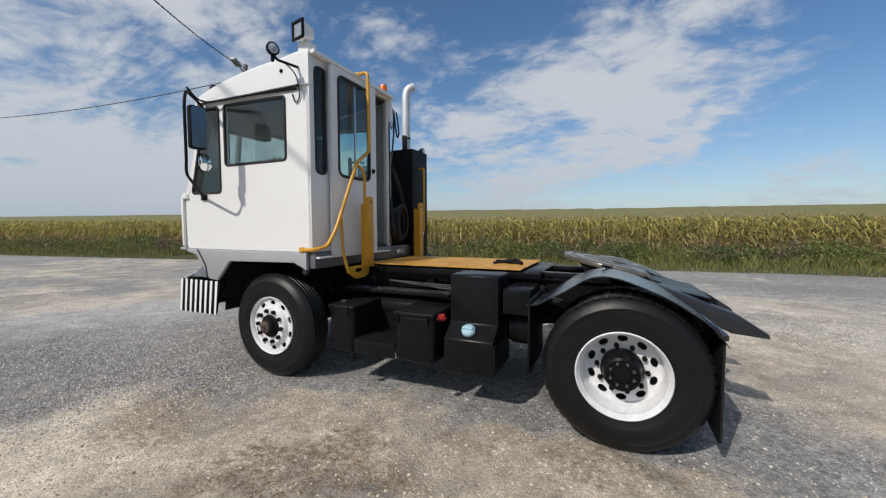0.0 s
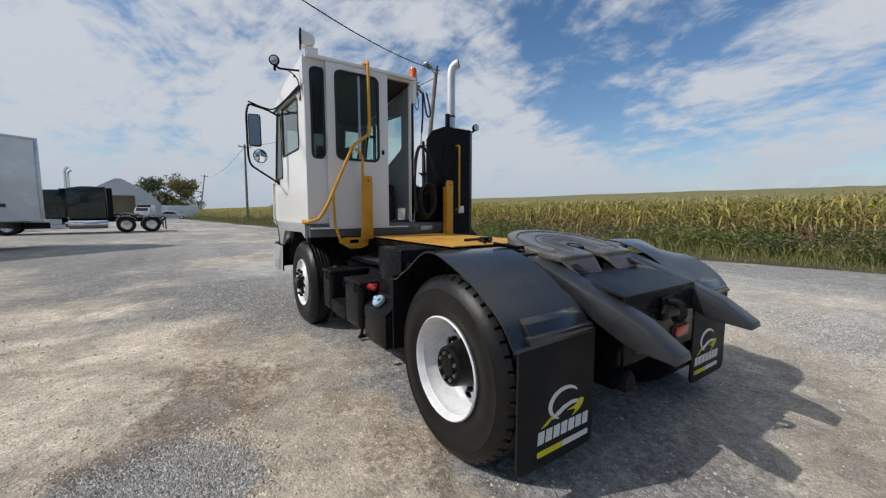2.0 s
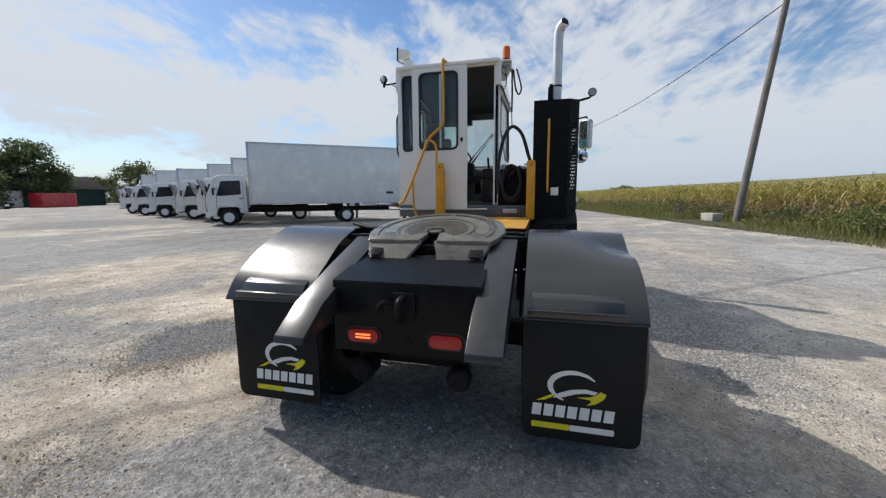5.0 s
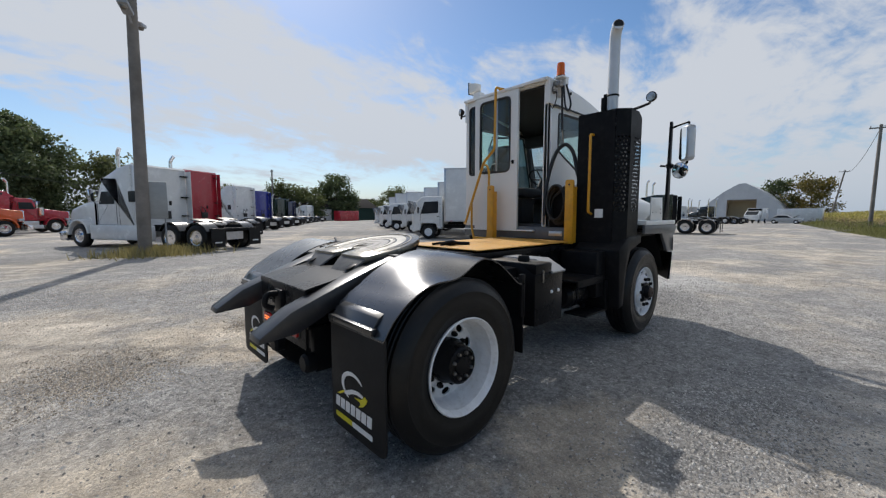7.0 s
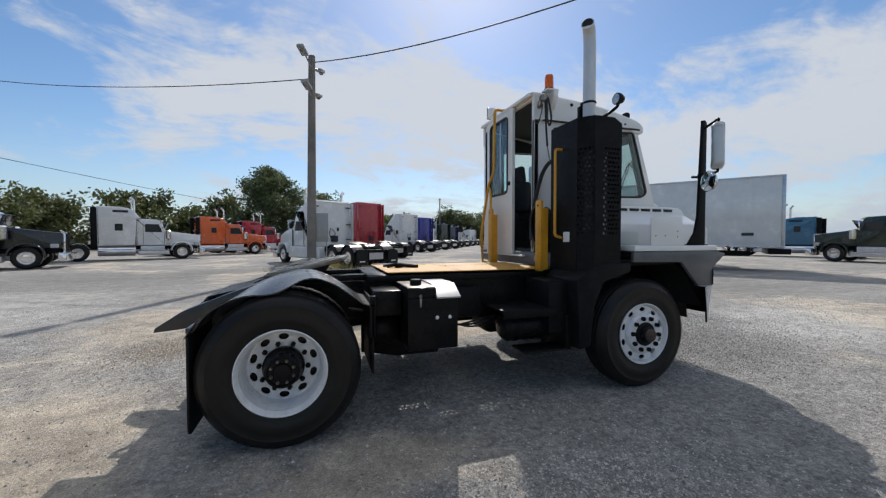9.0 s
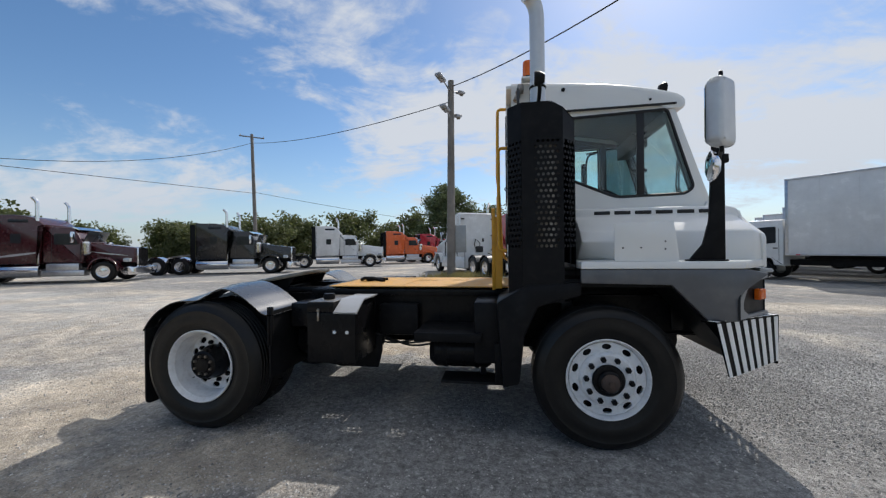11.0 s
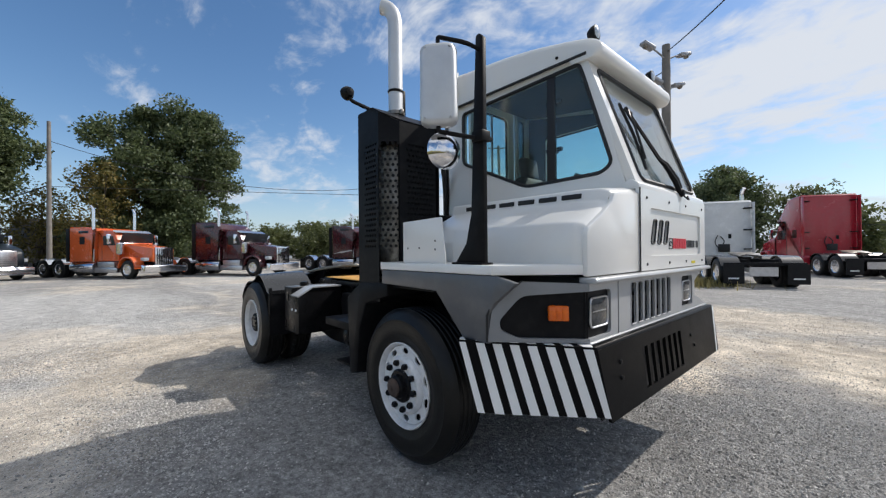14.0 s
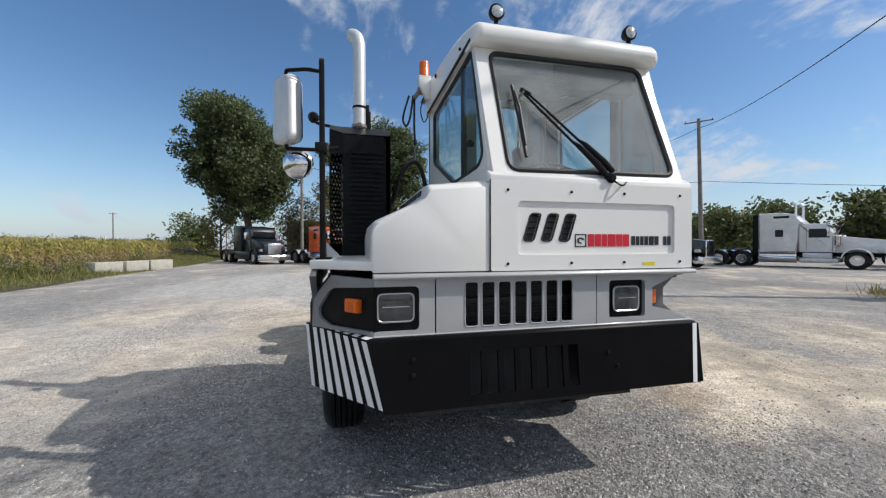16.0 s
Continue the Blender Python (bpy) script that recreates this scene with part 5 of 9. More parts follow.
part("panel_top", bm_prism([(4.325, 1.795), (4.352, 1.785), (4.345, 1.83), (4.30, 1.86), (4.27, 1.85), (4.25, 1.80)], "y", -0.15, 1.235, 0.006), WHITE, fp)
part("vent_backing", bm_join(bm_box(4.25, 4.262, 0.0, 0.45, 1.42, 1.64), *[bm_box(4.268, 4.312, 0.02, 0.44, 1.46 + 0.035 * k, 1.466 + 0.035 * k) for k in range(5)]), INTERIOR, fp)
for lp in slots:
    part("vent_edge", bm_tube([(4.338, u, v) for u, v in lp], 0.006, 5, closed=True), SEAL, fp)
screw = mesh_of("panel_screw", bm_lathe([(0.009, 0), (0.008, 0.005), (0.0001, 0.006)], 8, "x"), SATIN)
for y in (-0.045, 0.36, 0.725, 1.14):
    for z in (1.325, 1.745):
        s_ = part("panel_screw", screw, None, fp)
        s_.location = (4.352, y, z)
# the front print: a small badge and bars where words stand
badge = part("print_badge", bm_plate([(0.392, 1.420), (0.468, 1.420), (0.468, 1.497), (0.392, 1.497)], [[(0.398, 1.426), (0.462, 1.426), (0.462, 1.491), (0.398, 1.491)]], "x", 4.338, 4.341), PRINT_K, fp)
part("emblem", bm_prism([(0.43 + r * math.cos(t), 1.458 + r * 0.8 * math.sin(t)) for r, A in ((0.024, np.linspace(0.2, 5.0, 20)), (0.013, np.linspace(5.0, 0.2, 20))) for t in A], "x", 4.338, 4.341), PRINT_K, badge)
u = 0.480
for wdt in (0.047, 0.049, 0.042, 0.061, 0.049, 0.047):
    part("print_bar", bm_prism([(u, 1.422), (u + wdt - 0.006, 1.422), (u + wdt - 0.006, 1.497), (u, 1.497)], "x", 4.338, 4.341), PRINT_R, fp)
    u += wdt
u += 0.012
for wdt in (0.034, 0.031, 0.031, 0.034, 0.043, 0.036, 0.0, 0.030, 0.032):
    if wdt:
        part("print_bar", bm_prism([(u, 1.430), (u + wdt - 0.007, 1.430), (u + wdt - 0.007, 1.486), (u, 1.486)], "x", 4.338, 4.341), PRINT_K, fp)
    u += wdt if wdt else 0.03
part("yellow_sticker", bm_box(4.352, 4.354, 0.86, 0.95, 1.305, 1.325), PRINT_Y, fp)

# engine hood beside the cab: cross-section in y and z, front end sloped
hood_pts = [(-0.128, 1.815), (-0.50, 1.775), (-0.515, 1.70), (-0.60, 1.655), (-0.79, 1.565), (-0.805, 1.48), (-0.805, 1.315), (-0.128, 1.315)]
hood = bmesh.new()
rings = []
for x, shrink in ((3.06, 0.0), (3.38, 0.0), (4.16, 0.0), (4.27, 0.006), (4.318, 0.022), (4.335, 0.045)):
    rr = []
    for i, (y, z) in enumerate(hood_pts):
        k = shrink if i < 6 else 0.0
        zz = z - k * (1.0 if i < 3 else 0.8)
        yy = y
        if x < 3.2 and i > 2:
            # the rear end is undercut below its outer corner
            yy, zz = {3: (-0.62, 1.645), 4: (-0.72, 1.575), 5: (-0.797, 1.490), 6: (-0.56, 1.315)}.get(i, (y, z))
        if x > 4.29 and i in (4, 5, 6):
            yy += 0.015
        rr.append(hood.verts.new((x, yy, zz)))
    rings.append(rr)
for i in range(len(rings) - 1):
    for j in range(len(hood_pts)):
        k = (j + 1) % len(hood_pts)
        hood.faces.new((rings[i][j], rings[i][k], rings[i + 1][k], rings[i + 1][j]))
hood.faces.new(rings[0][::-1])
hood.faces.new(rings[-1])
bmesh.ops.recalc_face_normals(hood, faces=hood.faces[:])
bmesh.ops.bevel(hood, geom=[e for e in hood.edges if e.calc_face_angle(0) > 0.3], offset=0.014, segments=2, profile=0.5, affect="EDGES")
hd = part("engine_hood", hood, WHITE, tractor, "white moulded engine hood with a row of slots")
for k in range(6):
    x = 3.22 + 0.163 * k
    part("hood_slot", bm_join(bm_box(x, x + 0.128, -0.516, -0.50, 1.72, 1.75, 0.004)), SEAL, hd)
part("hood_seam", bm_tube([(4.353, -0.152, 1.29), (4.353, -0.152, 1.80)], 0.004, 6), SEAL, hd)
part("hood_corner", bm_prism([(-0.15, 1.285), (-0.803, 1.285), (-0.803, 1.50), (-0.785, 1.535), (-0.60, 1.632), (-0.52, 1.685), (-0.49, 1.735), (-0.15, 1.765)], "x", 4.318, 4.348, 0.008), WHITE, hd)
# side ledge, standing plate behind the hood
part("side_ledge", bm_prism([(2.99, -0.60), (4.33, -0.60), (4.335, -0.79), (4.02, -1.145), (2.99, -1.145)], "z", 1.295, 1.345, 0.006), WHITE, tractor, "white fender ledge")
sp_ = part("standing_plate", bm_prism(round_poly([(3.218, 1.346), (3.635, 1.346), (3.60, 1.622), (3.218, 1.612)], 0.008, 2), "y", -1.110, -1.100, 0.002), WHITE, tractor, "white standing sheet plate")
part("plate_gusset", bm_prism([(-1.10, 1.346), (-0.98, 1.346), (-1.10, 1.47)], "x", 3.40, 3.412), WHITE, sp_)
for x, z in ((3.272, 1.439), (3.39, 1.440), (3.545, 1.482), (3.545, 1.43)):
    part("plate_hole", bm_lathe([(0.006, 0), (0.006, -0.002), (0.0001, -0.002)], 10, "y", (x, -1.1105, z)), SEAL, sp_)

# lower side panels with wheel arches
# the right panel is set in a much darker grey than the left
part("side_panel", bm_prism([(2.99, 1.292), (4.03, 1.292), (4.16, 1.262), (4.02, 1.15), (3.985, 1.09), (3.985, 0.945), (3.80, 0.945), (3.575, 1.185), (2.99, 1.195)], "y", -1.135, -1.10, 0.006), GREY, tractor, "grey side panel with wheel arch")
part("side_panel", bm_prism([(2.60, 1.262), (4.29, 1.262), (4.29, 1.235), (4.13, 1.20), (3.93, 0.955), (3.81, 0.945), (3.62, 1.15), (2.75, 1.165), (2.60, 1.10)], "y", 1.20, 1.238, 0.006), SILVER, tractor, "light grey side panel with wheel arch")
for s in (1, -1):
    y0, y1 = (0.62, 1.11) if s > 0 else (-1.045, -0.62)
    part("wheel_well", bm_prism([(2.62, 1.10), (2.75, 1.16), (3.60, 1.16), (3.80, 0.94), (3.97, 0.72), (4.0, 0.72), (4.0, 0.98), (3.66, 1.215), (2.62, 1.215)], "y", y0, y1), SATIN, tractor)
part("panel_seam", bm_tube([(4.10, 1.243, 1.262), (3.98, 1.243, 1.10), (3.95, 1.243, 0.96)], 0.006, 6), SEAL, tractor)
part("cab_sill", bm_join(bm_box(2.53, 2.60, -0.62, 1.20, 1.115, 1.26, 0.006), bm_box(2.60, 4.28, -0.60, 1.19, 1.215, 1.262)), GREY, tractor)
part("sill_plate", bm_box(2.522, 2.529, -0.38, -0.20, 1.16, 1.215, 0.003), ALU, tractor)

# front fascia with grille
gs = []
for k in range(7):
    y = -0.295 + 0.0985 * k
    gs.append(round_poly([(y - 0.005, 0.98), (y + 0.073, 0.98), (y + 0.073, 1.228), (y - 0.005, 1.228)], 0.018, 3))
fas = part("grille_panel", bm_plate(round_poly([(-0.462, 0.955), (0.527, 0.955), (0.527, 1.25), (-0.462, 1.25)], 0.006, 2), gs, "x", 4.339, 4.352), SILVER, tractor, "silver-grey grille panel with seven slots")
for lp in gs:
    part("slot_rim", bm_tube([(4.352, u, v) for u, v in lp], 0.004, 6, closed=True), SILVER, fas)
part("radiator", bm_join(bm_box(4.20, 4.215, -0.33, 0.42, 0.95, 1.25), bm_box(4.23, 4.27, -0.33, 0.42, 1.095, 1.125), *[bm_box(4.216, 4.226, -0.33, 0.42, 0.96 + 0.02 * k, 0.964 + 0.02 * k) for k in range(14)]), SEAL, fas)
part("headlamp_panel", bm_prism(round_poly([(-0.798, 0.955), (-0.470, 0.955), (-0.470, 1.25), (-0.798, 1.25), (-0.798, 1.212), (-0.555, 1.212), (-0.555, 0.975), (-0.798, 0.975)], [0, 0, 0, 0, 0, 0.03, 0.03, 0], 3), "x", 4.315, 4.350), SILVER, tractor)
hl_l = round_poly([(0.62, 0.985), (0.88, 0.985), (0.88, 1.215), (0.62, 1.215)], 0.025, 3)
part("headlamp_panel", bm_plate([(0.535, 0.955), (1.215, 0.955), (1.05, 1.02), (0.935, 1.045), (0.935, 1.165), (1.10, 1.235), (1.215, 1.25), (0.535, 1.25)], [hl_l], "x", 4.315, 4.350), SILVER, tractor)
# dark grey here stands for shade in the hollow beside the lamp
part("lamp_side", bm_prism([(0.90, 0.958), (1.19, 0.958), (1.08, 1.05), (1.08, 1.15), (1.19, 1.247), (0.90, 1.247)], "x", 3.95, 4.285, 0.004), GREY, tractor, "cheek beside the lamp, shade put into its grey")
part("fascia_lip", bm_join(bm_prism([(4.30, 1.25), (4.385, 1.25), (4.395, 1.262), (4.385, 1.278), (4.30, 1.282)], "y", -0.80, 1.235, 0.004)), SILVER, tractor)
part("fascia_sill", bm_prism([(4.30, 0.93), (4.364, 0.938), (4.360, 0.955), (4.30, 0.962)], "y", -0.80, 1.235, 0.004), SILVER, tractor)

# slanted right corner: a panel along the line from the side to the front
P0, P1 = Vector((3.985, -1.135, 0)), Vector((4.350, -0.80, 0))
cu = (P1 - P0).normalized()
cn = Vector((cu.y, -cu.x, 0))
CM = Matrix((cu, Vector((0, 0, 1)), cn)).transposed().to_4x4()
CM.translation = P0
L = (P1 - P0).length
corner = round_poly([(-0.005, 0.955), (L + 0.004, 0.955), (L + 0.004, 0.975), (0.15, 0.975), (0.062, 1.015), (0.055, 1.065), (0.165, 1.19), (L + 0.004, 1.212), (L + 0.004, 1.25), (0.17, 1.262), (0.02, 1.13)], [0, 0, 0, 0.02, 0.02, 0.02, 0.04, 0, 0, 0, 0], 3)
# darker than the fascia to carry the shade on this slanted face
part("corner_panel", moved(bm_prism(corner, "z", -0.035, 0.0), CM), CORNER, tractor, "silver-grey slanted corner panel")
part("corner_shadow_gap", moved(bm_tube([(0.17, 1.268, 0.0), (0.015, 1.14, 0.0), (-0.008, 1.09, 0.0), (-0.008, 0.955, 0.0)], 0.006, 6), CM), SEAL, tractor)
lampbox = part("lamp_recess", bm_join(moved(bm_prism([(0.05, 0.965), (L, 0.965), (L, 1.22), (0.15, 1.205), (0.05, 1.08)], "z", -0.035, -0.020), CM), bm_box(4.318, 4.332, -0.80, -0.545, 0.962, 1.222)), SATIN, tractor, "black lamp recess")
mk = part("side_marker", moved(bm_box(L - 0.198, L - 0.098, 1.066, 1.142, -0.020, 0.018, 0.008), CM), ORANGE, lampbox, "orange side marker lamp")
part("marker_cell", moved(bm_join(*[bm_box(L - 0.193 + 0.031 * k, L - 0.166 + 0.031 * k, 1.072, 1.136, 0.018, 0.021, 0.002) for k in range(3)]), CM), ORANGE, mk)
for y0, y1 in ((-0.775, -0.585), (0.655, 0.835)):
    hl = part("headlamp", bm_prism(round_poly([(y0, 1.025), (y1, 1.025), (y1, 1.175), (y0, 1.175)], 0.03, 4), "x", 4.325, 4.346, 0.004), HEADGLASS, tractor, "clear rounded headlamp in a bright ring")
    part("lamp_rim", bm_tube([(4.345, u, v) for u, v in round_poly([(y0, 1.025), (y1, 1.025), (y1, 1.175), (y0, 1.175)], 0.03, 4)], 0.0055, 6, closed=True), ALU, hl)
    part("lamp_bar", bm_box(4.346, 4.349, y0 + 0.025, y1 - 0.025, 1.102, 1.107), ALU, hl)
part("lamp_recess", bm_box(4.300, 4.322, 0.60, 0.90, 0.97, 1.23), SATIN, tractor)
part("side_marker", bm_box(4.286, 4.335, 0.911, 0.980, 1.06, 1.15, 0.008), ORANGE, tractor, "orange side marker lamp")

# bumper: black beam, slanted striped right wing, striped left return
bs = []
for k in range(7):
    y = -0.295 + 0.0985 * k
    bs.append([(y, 0.63), (y + 0.066, 0.63), (y + 0.066, 0.86), (y, 0.86)])
bump = part("bumper", bm_plate([(-0.80, 0.575), (1.215, 0.575), (1.215, 0.935), (-0.80, 0.935)], bs, "x", 4.425, 4.442), BUMPER, tractor, "black steel bumper with slots")
part("bumper_top", bm_prism([(4.20, 0.93), (4.425, 0.93), (4.442, 0.935), (4.43, 0.95), (4.20, 0.95)], "y", -0.80, 1.215, 0.003), BUMPER, bump)
part("bumper_back", bm_box(4.30, 4.31, -0.6, 0.8, 0.5, 0.92), SEAL, bump)
for y, z in ((-0.60, 0.84), (-0.60, 0.76), (0.56, 0.80), (0.62, 0.72)):
    part("bumper_bolt", bm_lathe([(0.014, 0), (0.012, 0.008), (0.0001, 0.01)], 8, "x", (4.442, y, z)), SATIN, bump)
Q0, Q1 = Vector((3.855, -1.185, 0)), Vector((4.440, -0.80, 0))
qu = (Q1 - Q0).normalized()
qn = Vector((qu.y, -qu.x, 0))
QM = Matrix((qu, Vector((0, 0, 1)), qn)).transposed().to_4x4()
QM.translation = Q0
QL = (Q1 - Q0).length
wing_bm = bmesh.new()
wv = {}
for i in range(17):
    for j in range(5):
        z = 0.578 + (0.938 - 0.578) * j / 4
        u0 = 0.085 * (1 - j / 4)
        for d in (0.0, -0.014):
            wv[i, j, d] = wing_bm.verts.new((u0 + (QL - u0) * i / 16, z, d))
for i in range(17):
    for j in range(5):
        if i < 16 and j < 4:
            for d in (0.0, -0.014):
                wing_bm.faces.new((wv[i, j, d], wv[i + 1, j, d], wv[i + 1, j + 1, d], wv[i, j + 1, d]))
        if i < 16 and j in (0, 4):
            wing_bm.faces.new((wv[i, j, 0.0], wv[i + 1, j, 0.0], wv[i + 1, j, -0.014], wv[i, j, -0.014]))
        if j < 4 and i in (0, 16):
            wing_bm.faces.new((wv[i, j, 0.0], wv[i, j + 1, 0.0], wv[i, j + 1, -0.014], wv[i, j, -0.014]))
bmesh.ops.recalc_face_normals(wing_bm, faces=wing_bm.faces[:])
wing = part("bumper_wing", moved(wing_bm, QM), BUMPER, bump, "black bumper wing with white slanted stripes")
WT = Matrix(((qu.x, qn.x, 0, Q0.x), (qu.y, qn.y, 0, Q0.y), (0, 0, 1, 0), (0, 0, 0, 1)))
part("wing_top", moved(bm_prism([(0.0, -0.10), (QL, -0.10), (QL, 0.0), (0.0, 0.0)], "z", 0.936, 0.948), WT), BUMPER, wing)
for k in range(8):
    u = 0.003 + (QL - 0.068) * k / 7.0
    sl = 0.067 - 0.004 * k
    wd = 0.047 if k else 0.035
    part("stripe", moved(bm_prism([(u, 0.937), (u + wd, 0.938), (min(QL - 0.002, u + wd + sl), 0.577), (min(QL - 0.03, u + sl), 0.578)], "z", 0.002, 0.0045), QM), STRIPE, wing)
    part("stripe", moved(bm_prism([(u, 0.002), (u + wd, 0.002), (u + wd - 0.02, -0.055), (u - 0.02 if k else 0.0, -0.055)], "z", 0.9485, 0.951), WT), STRIPE, wing)
part("stripe", bm_prism([(1.155, 0.578), (1.185, 0.578), (1.215, 0.937), (1.185, 0.937)], "x", 4.4425, 4.4445), STRIPE, bump)
lret = part("bumper_return", bm_prism([(3.80, 0.93), (4.44, 0.935), (4.44, 0.575), (3.86, 0.58)], "y", 1.215, 1.236, 0.002), BUMPER, bump)
for k in range(8):
    u = 4.40 - 0.60 * k / 7.5
    part("stripe", bm_prism([(u, 0.933), (u + 0.038, 0.933), (u + 0.03 + 0.01, 0.578), (u + 0.012, 0.578)], "y", 1.2365, 1.2385), STRIPE, lret)

# the whole bumper leans back a little towards its top
for ob in [bump] + list(bump.children_recursive):
    for v in ob.data.vertices:
        v.co.x -= 0.10 * (v.co.z - 0.575)
        if v.co.y < -0.78:
            # the corner edge slants outwards to its foot
            v.co.y += min(1.0, max(0.0, (v.co.y + 1.185) / 0.385)) * (-0.025 + 0.07 * (0.94 - v.co.z) / 0.36)
        if v.co.z < 0.7 and v.co.y < -0.70 and ob.name.startswith(("bumper_wing", "stripe")):
            v.co.z += 0.022 * max(0.0, (v.co.x - 4.0) / 0.44)

# exhaust guard with perforated faces, muffler and pipe
def stand(p, q):
    """A frame on which u runs from p to q and v is up."""
    p, q = Vector((*p, 0)), Vector((*q, 0))
    u = (q - p).normalized()
    n = Vector((u.y, -u.x, 0))
    m = Matrix((u, Vector((0, 0, 1)), n)).transposed().to_4x4()
    m.translation = p
    return m, (q - p).length


def guard_top(x):
    return 2.494 - max(0.0, x - 2.80) * 0.60


guard = part("exhaust_guard", bm_join(bm_prism([(2.495, -0.56), (2.80, -0.56), (2.80, -1.085), (2.59, -1.085), (2.495, -0.98)], "z", 2.495, 2.506),
                                      moved(bm_prism([(0.0, -0.56), (0.19, -0.56), (0.214, -0.62), (0.214, -0.965), (0.097, -1.085), (0.0, -1.085)], "z", 0.0, 0.011), pose(2.80, 0, 2.495, 0, 31, 0))), SATIN, tractor, "black perforated exhaust guard")
part("guard_sheet", bm_box(2.494, 2.500, -0.97, -0.56, 1.0, 2.494), SATIN, guard)
part("guard_sheet", bm_prism([(2.501, 1.0), (2.96, 1.0), (2.96, guard_top(2.96)), (2.80, 2.494), (2.501, 2.494)], "y", -0.566, -0.56), SATIN, guard)
holes_up = [1.46 + 0.04 * j for j in range(20)]
m, ln = stand((2.985, -0.968), (2.985, -0.62))
part("guard_face", moved(bm_plate([(0, 1.32), (ln, 1.32), (ln, guard_top(2.985)), (0, guard_top(2.985))], [circle(0.07 + 0.034 * i + 0.017 * (j % 2), z, 0.0125, 6) for i in range(8) for j, z in enumerate(holes_up)], "z", -0.004, 0.0), m), SATIN, guard, "black perforated sheet face")
# added sheet, keeps bright sky from showing through the front holes
part("guard_liner", bm_box(2.945, 2.955, -0.955, -0.60, 1.33, 2.38), SATIN, guard)
part("guard_post", bm_box(2.501, 2.52, -0.60, -0.567, 1.6, 2.494), SATIN, guard)
m, ln = stand((2.590, -1.087), (2.885, -1.087))
part("guard_face", moved(bm_plate([(0, 1.05), (ln, 1.05), (ln, guard_top(2.885)), (0.21, 2.494), (0, 2.494)], [circle(0.105 + 0.034 * i + 0.017 * (j % 2), z, 0.0125, 6) for i in range(5) for j, z in enumerate(holes_up)], "z", -0.004, 0.0), m), SATIN, guard, "black perforated sheet face")
for p, q in (((2.494, -0.975), (2.590, -1.087)), ((2.885, -1.087), (2.985, -0.97))):
    m, ln = stand(p, q)
    hs = [circle(ln * (i + 0.5 + 0.25 * (1 if j % 2 else -1)) / 4, z, 0.0125, 6) for i in range(4) for j, z in enumerate(holes_up)]
    part("guard_face", moved(bm_plate([(0, 1.05), (ln, 1.05), (ln, guard_top(q[0])), (0, guard_top(p[0]))], hs, "z", -0.004, 0.0), m), SATIN, guard, "black perforated sheet face")
part("muffler", bm_lathe([(0.05, 1.2), (0.17, 1.28), (0.17, 2.24), (0.05, 2.36)], 28, "z", (2.74, -0.82, 0)), STEEL, guard)
part("exhaust_pipe", bm_tube([Vector((2.735, -0.825, 2.40)), Vector((2.735, -0.825, 3.20))] + curve_points([(2.735, -0.825, 3.23), (2.731, -0.828, 3.30), (2.714, -0.842, 3.362), (2.684, -0.867, 3.400), (2.652, -0.894, 3.415)], 4), 0.058, 20), DULL_ALU, tractor, "dull aluminium exhaust stack with curved tip")
part("pipe_mouth", bm_lathe([(0.0001, 0), (0.05, 0.0)], 18, "z"), INTERIOR, tractor).matrix_local = Matrix.Translation((2.6505, -0.8952, 3.4157)) @ Vector((-0.76, -0.64, 0.2)).to_track_quat("Z", "Y").to_matrix().to_4x4()
part("pipe_bracket", bm_join(bm_box(2.70, 2.75, -0.78, -0.735, 2.50, 2.74, 0.006), bm_lathe([(0.062, 0), (0.066, 0.01), (0.062, 0.02)], 20, "z", (2.735, -0.825, 2.70)), bm_box(2.68, 2.70, -0.76, -0.72, 2.50, 2.70, 0.004)), SATIN, tractor)
part("pipe_clamp", bm_join(bm_lathe([(0.06, 0), (0.072, 0.004), (0.072, 0.03), (0.06, 0.034)], 20, "z", (2.735, -0.825, 2.515)), bm_box(2.79, 2.83, -0.84, -0.81, 2.51, 2.55, 0.006)), STEEL, tractor)
part("work_lamp_arm", bm_tube(bend_points([(2.72, -1.02, 2.515), (2.72, -1.12, 2.53), (2.715, -1.21, 2.55), (2.71, -1.23, 2.58)], 0.04), 0.014, 8), SATIN, tractor)
part("work_lamp", bm_join(moved(bm_lathe([(0.0001, -0.05), (0.03, -0.045), (0.048, -0.01), (0.05, 0.02), (0.044, 0.024)], 18, "x"), Matrix.Translation((2.70, -1.235, 2.605)) @ Matrix.Rotation(radians(180), 4, "Z"))), SATIN, tractor, "small black round work lamp")
part("lamp_glass", bm_lathe([(0.042, -0.026), (0.0001, -0.030)], 18, "x", (2.70, -1.235, 2.605)), LENS, tractor)
part("guard_handrail", bm_tube(bend_points([(2.50, -0.74, 2.27), (2.42, -0.74, 2.27), (2.42, -0.74, 1.44), (2.50, -0.74, 1.42)], 0.03), 0.014, 8), YELLOW, tractor, "yellow vertical grab handle")
part("label_plate", bm_box(2.485, 2.493, -0.87, -0.78, 1.38, 1.475, 0.002), STRIPE, tractor, "small white label plate")

# right mirror on a tall post, left mirror on a bent bracket
part("mirror_post", bm_join(bm_prism([(3.70, 1.346), (3.925, 1.346), (3.925, 2.56), (3.90, 2.585), (3.875, 2.58), (3.83, 1.62), (3.79, 1.46)], "y", -1.095, -1.065, 0.004), bm_box(3.70, 3.93, -1.12, -1.03, 1.345, 1.356, 0.002)), SATIN, tractor, "tall black plate mirror post")
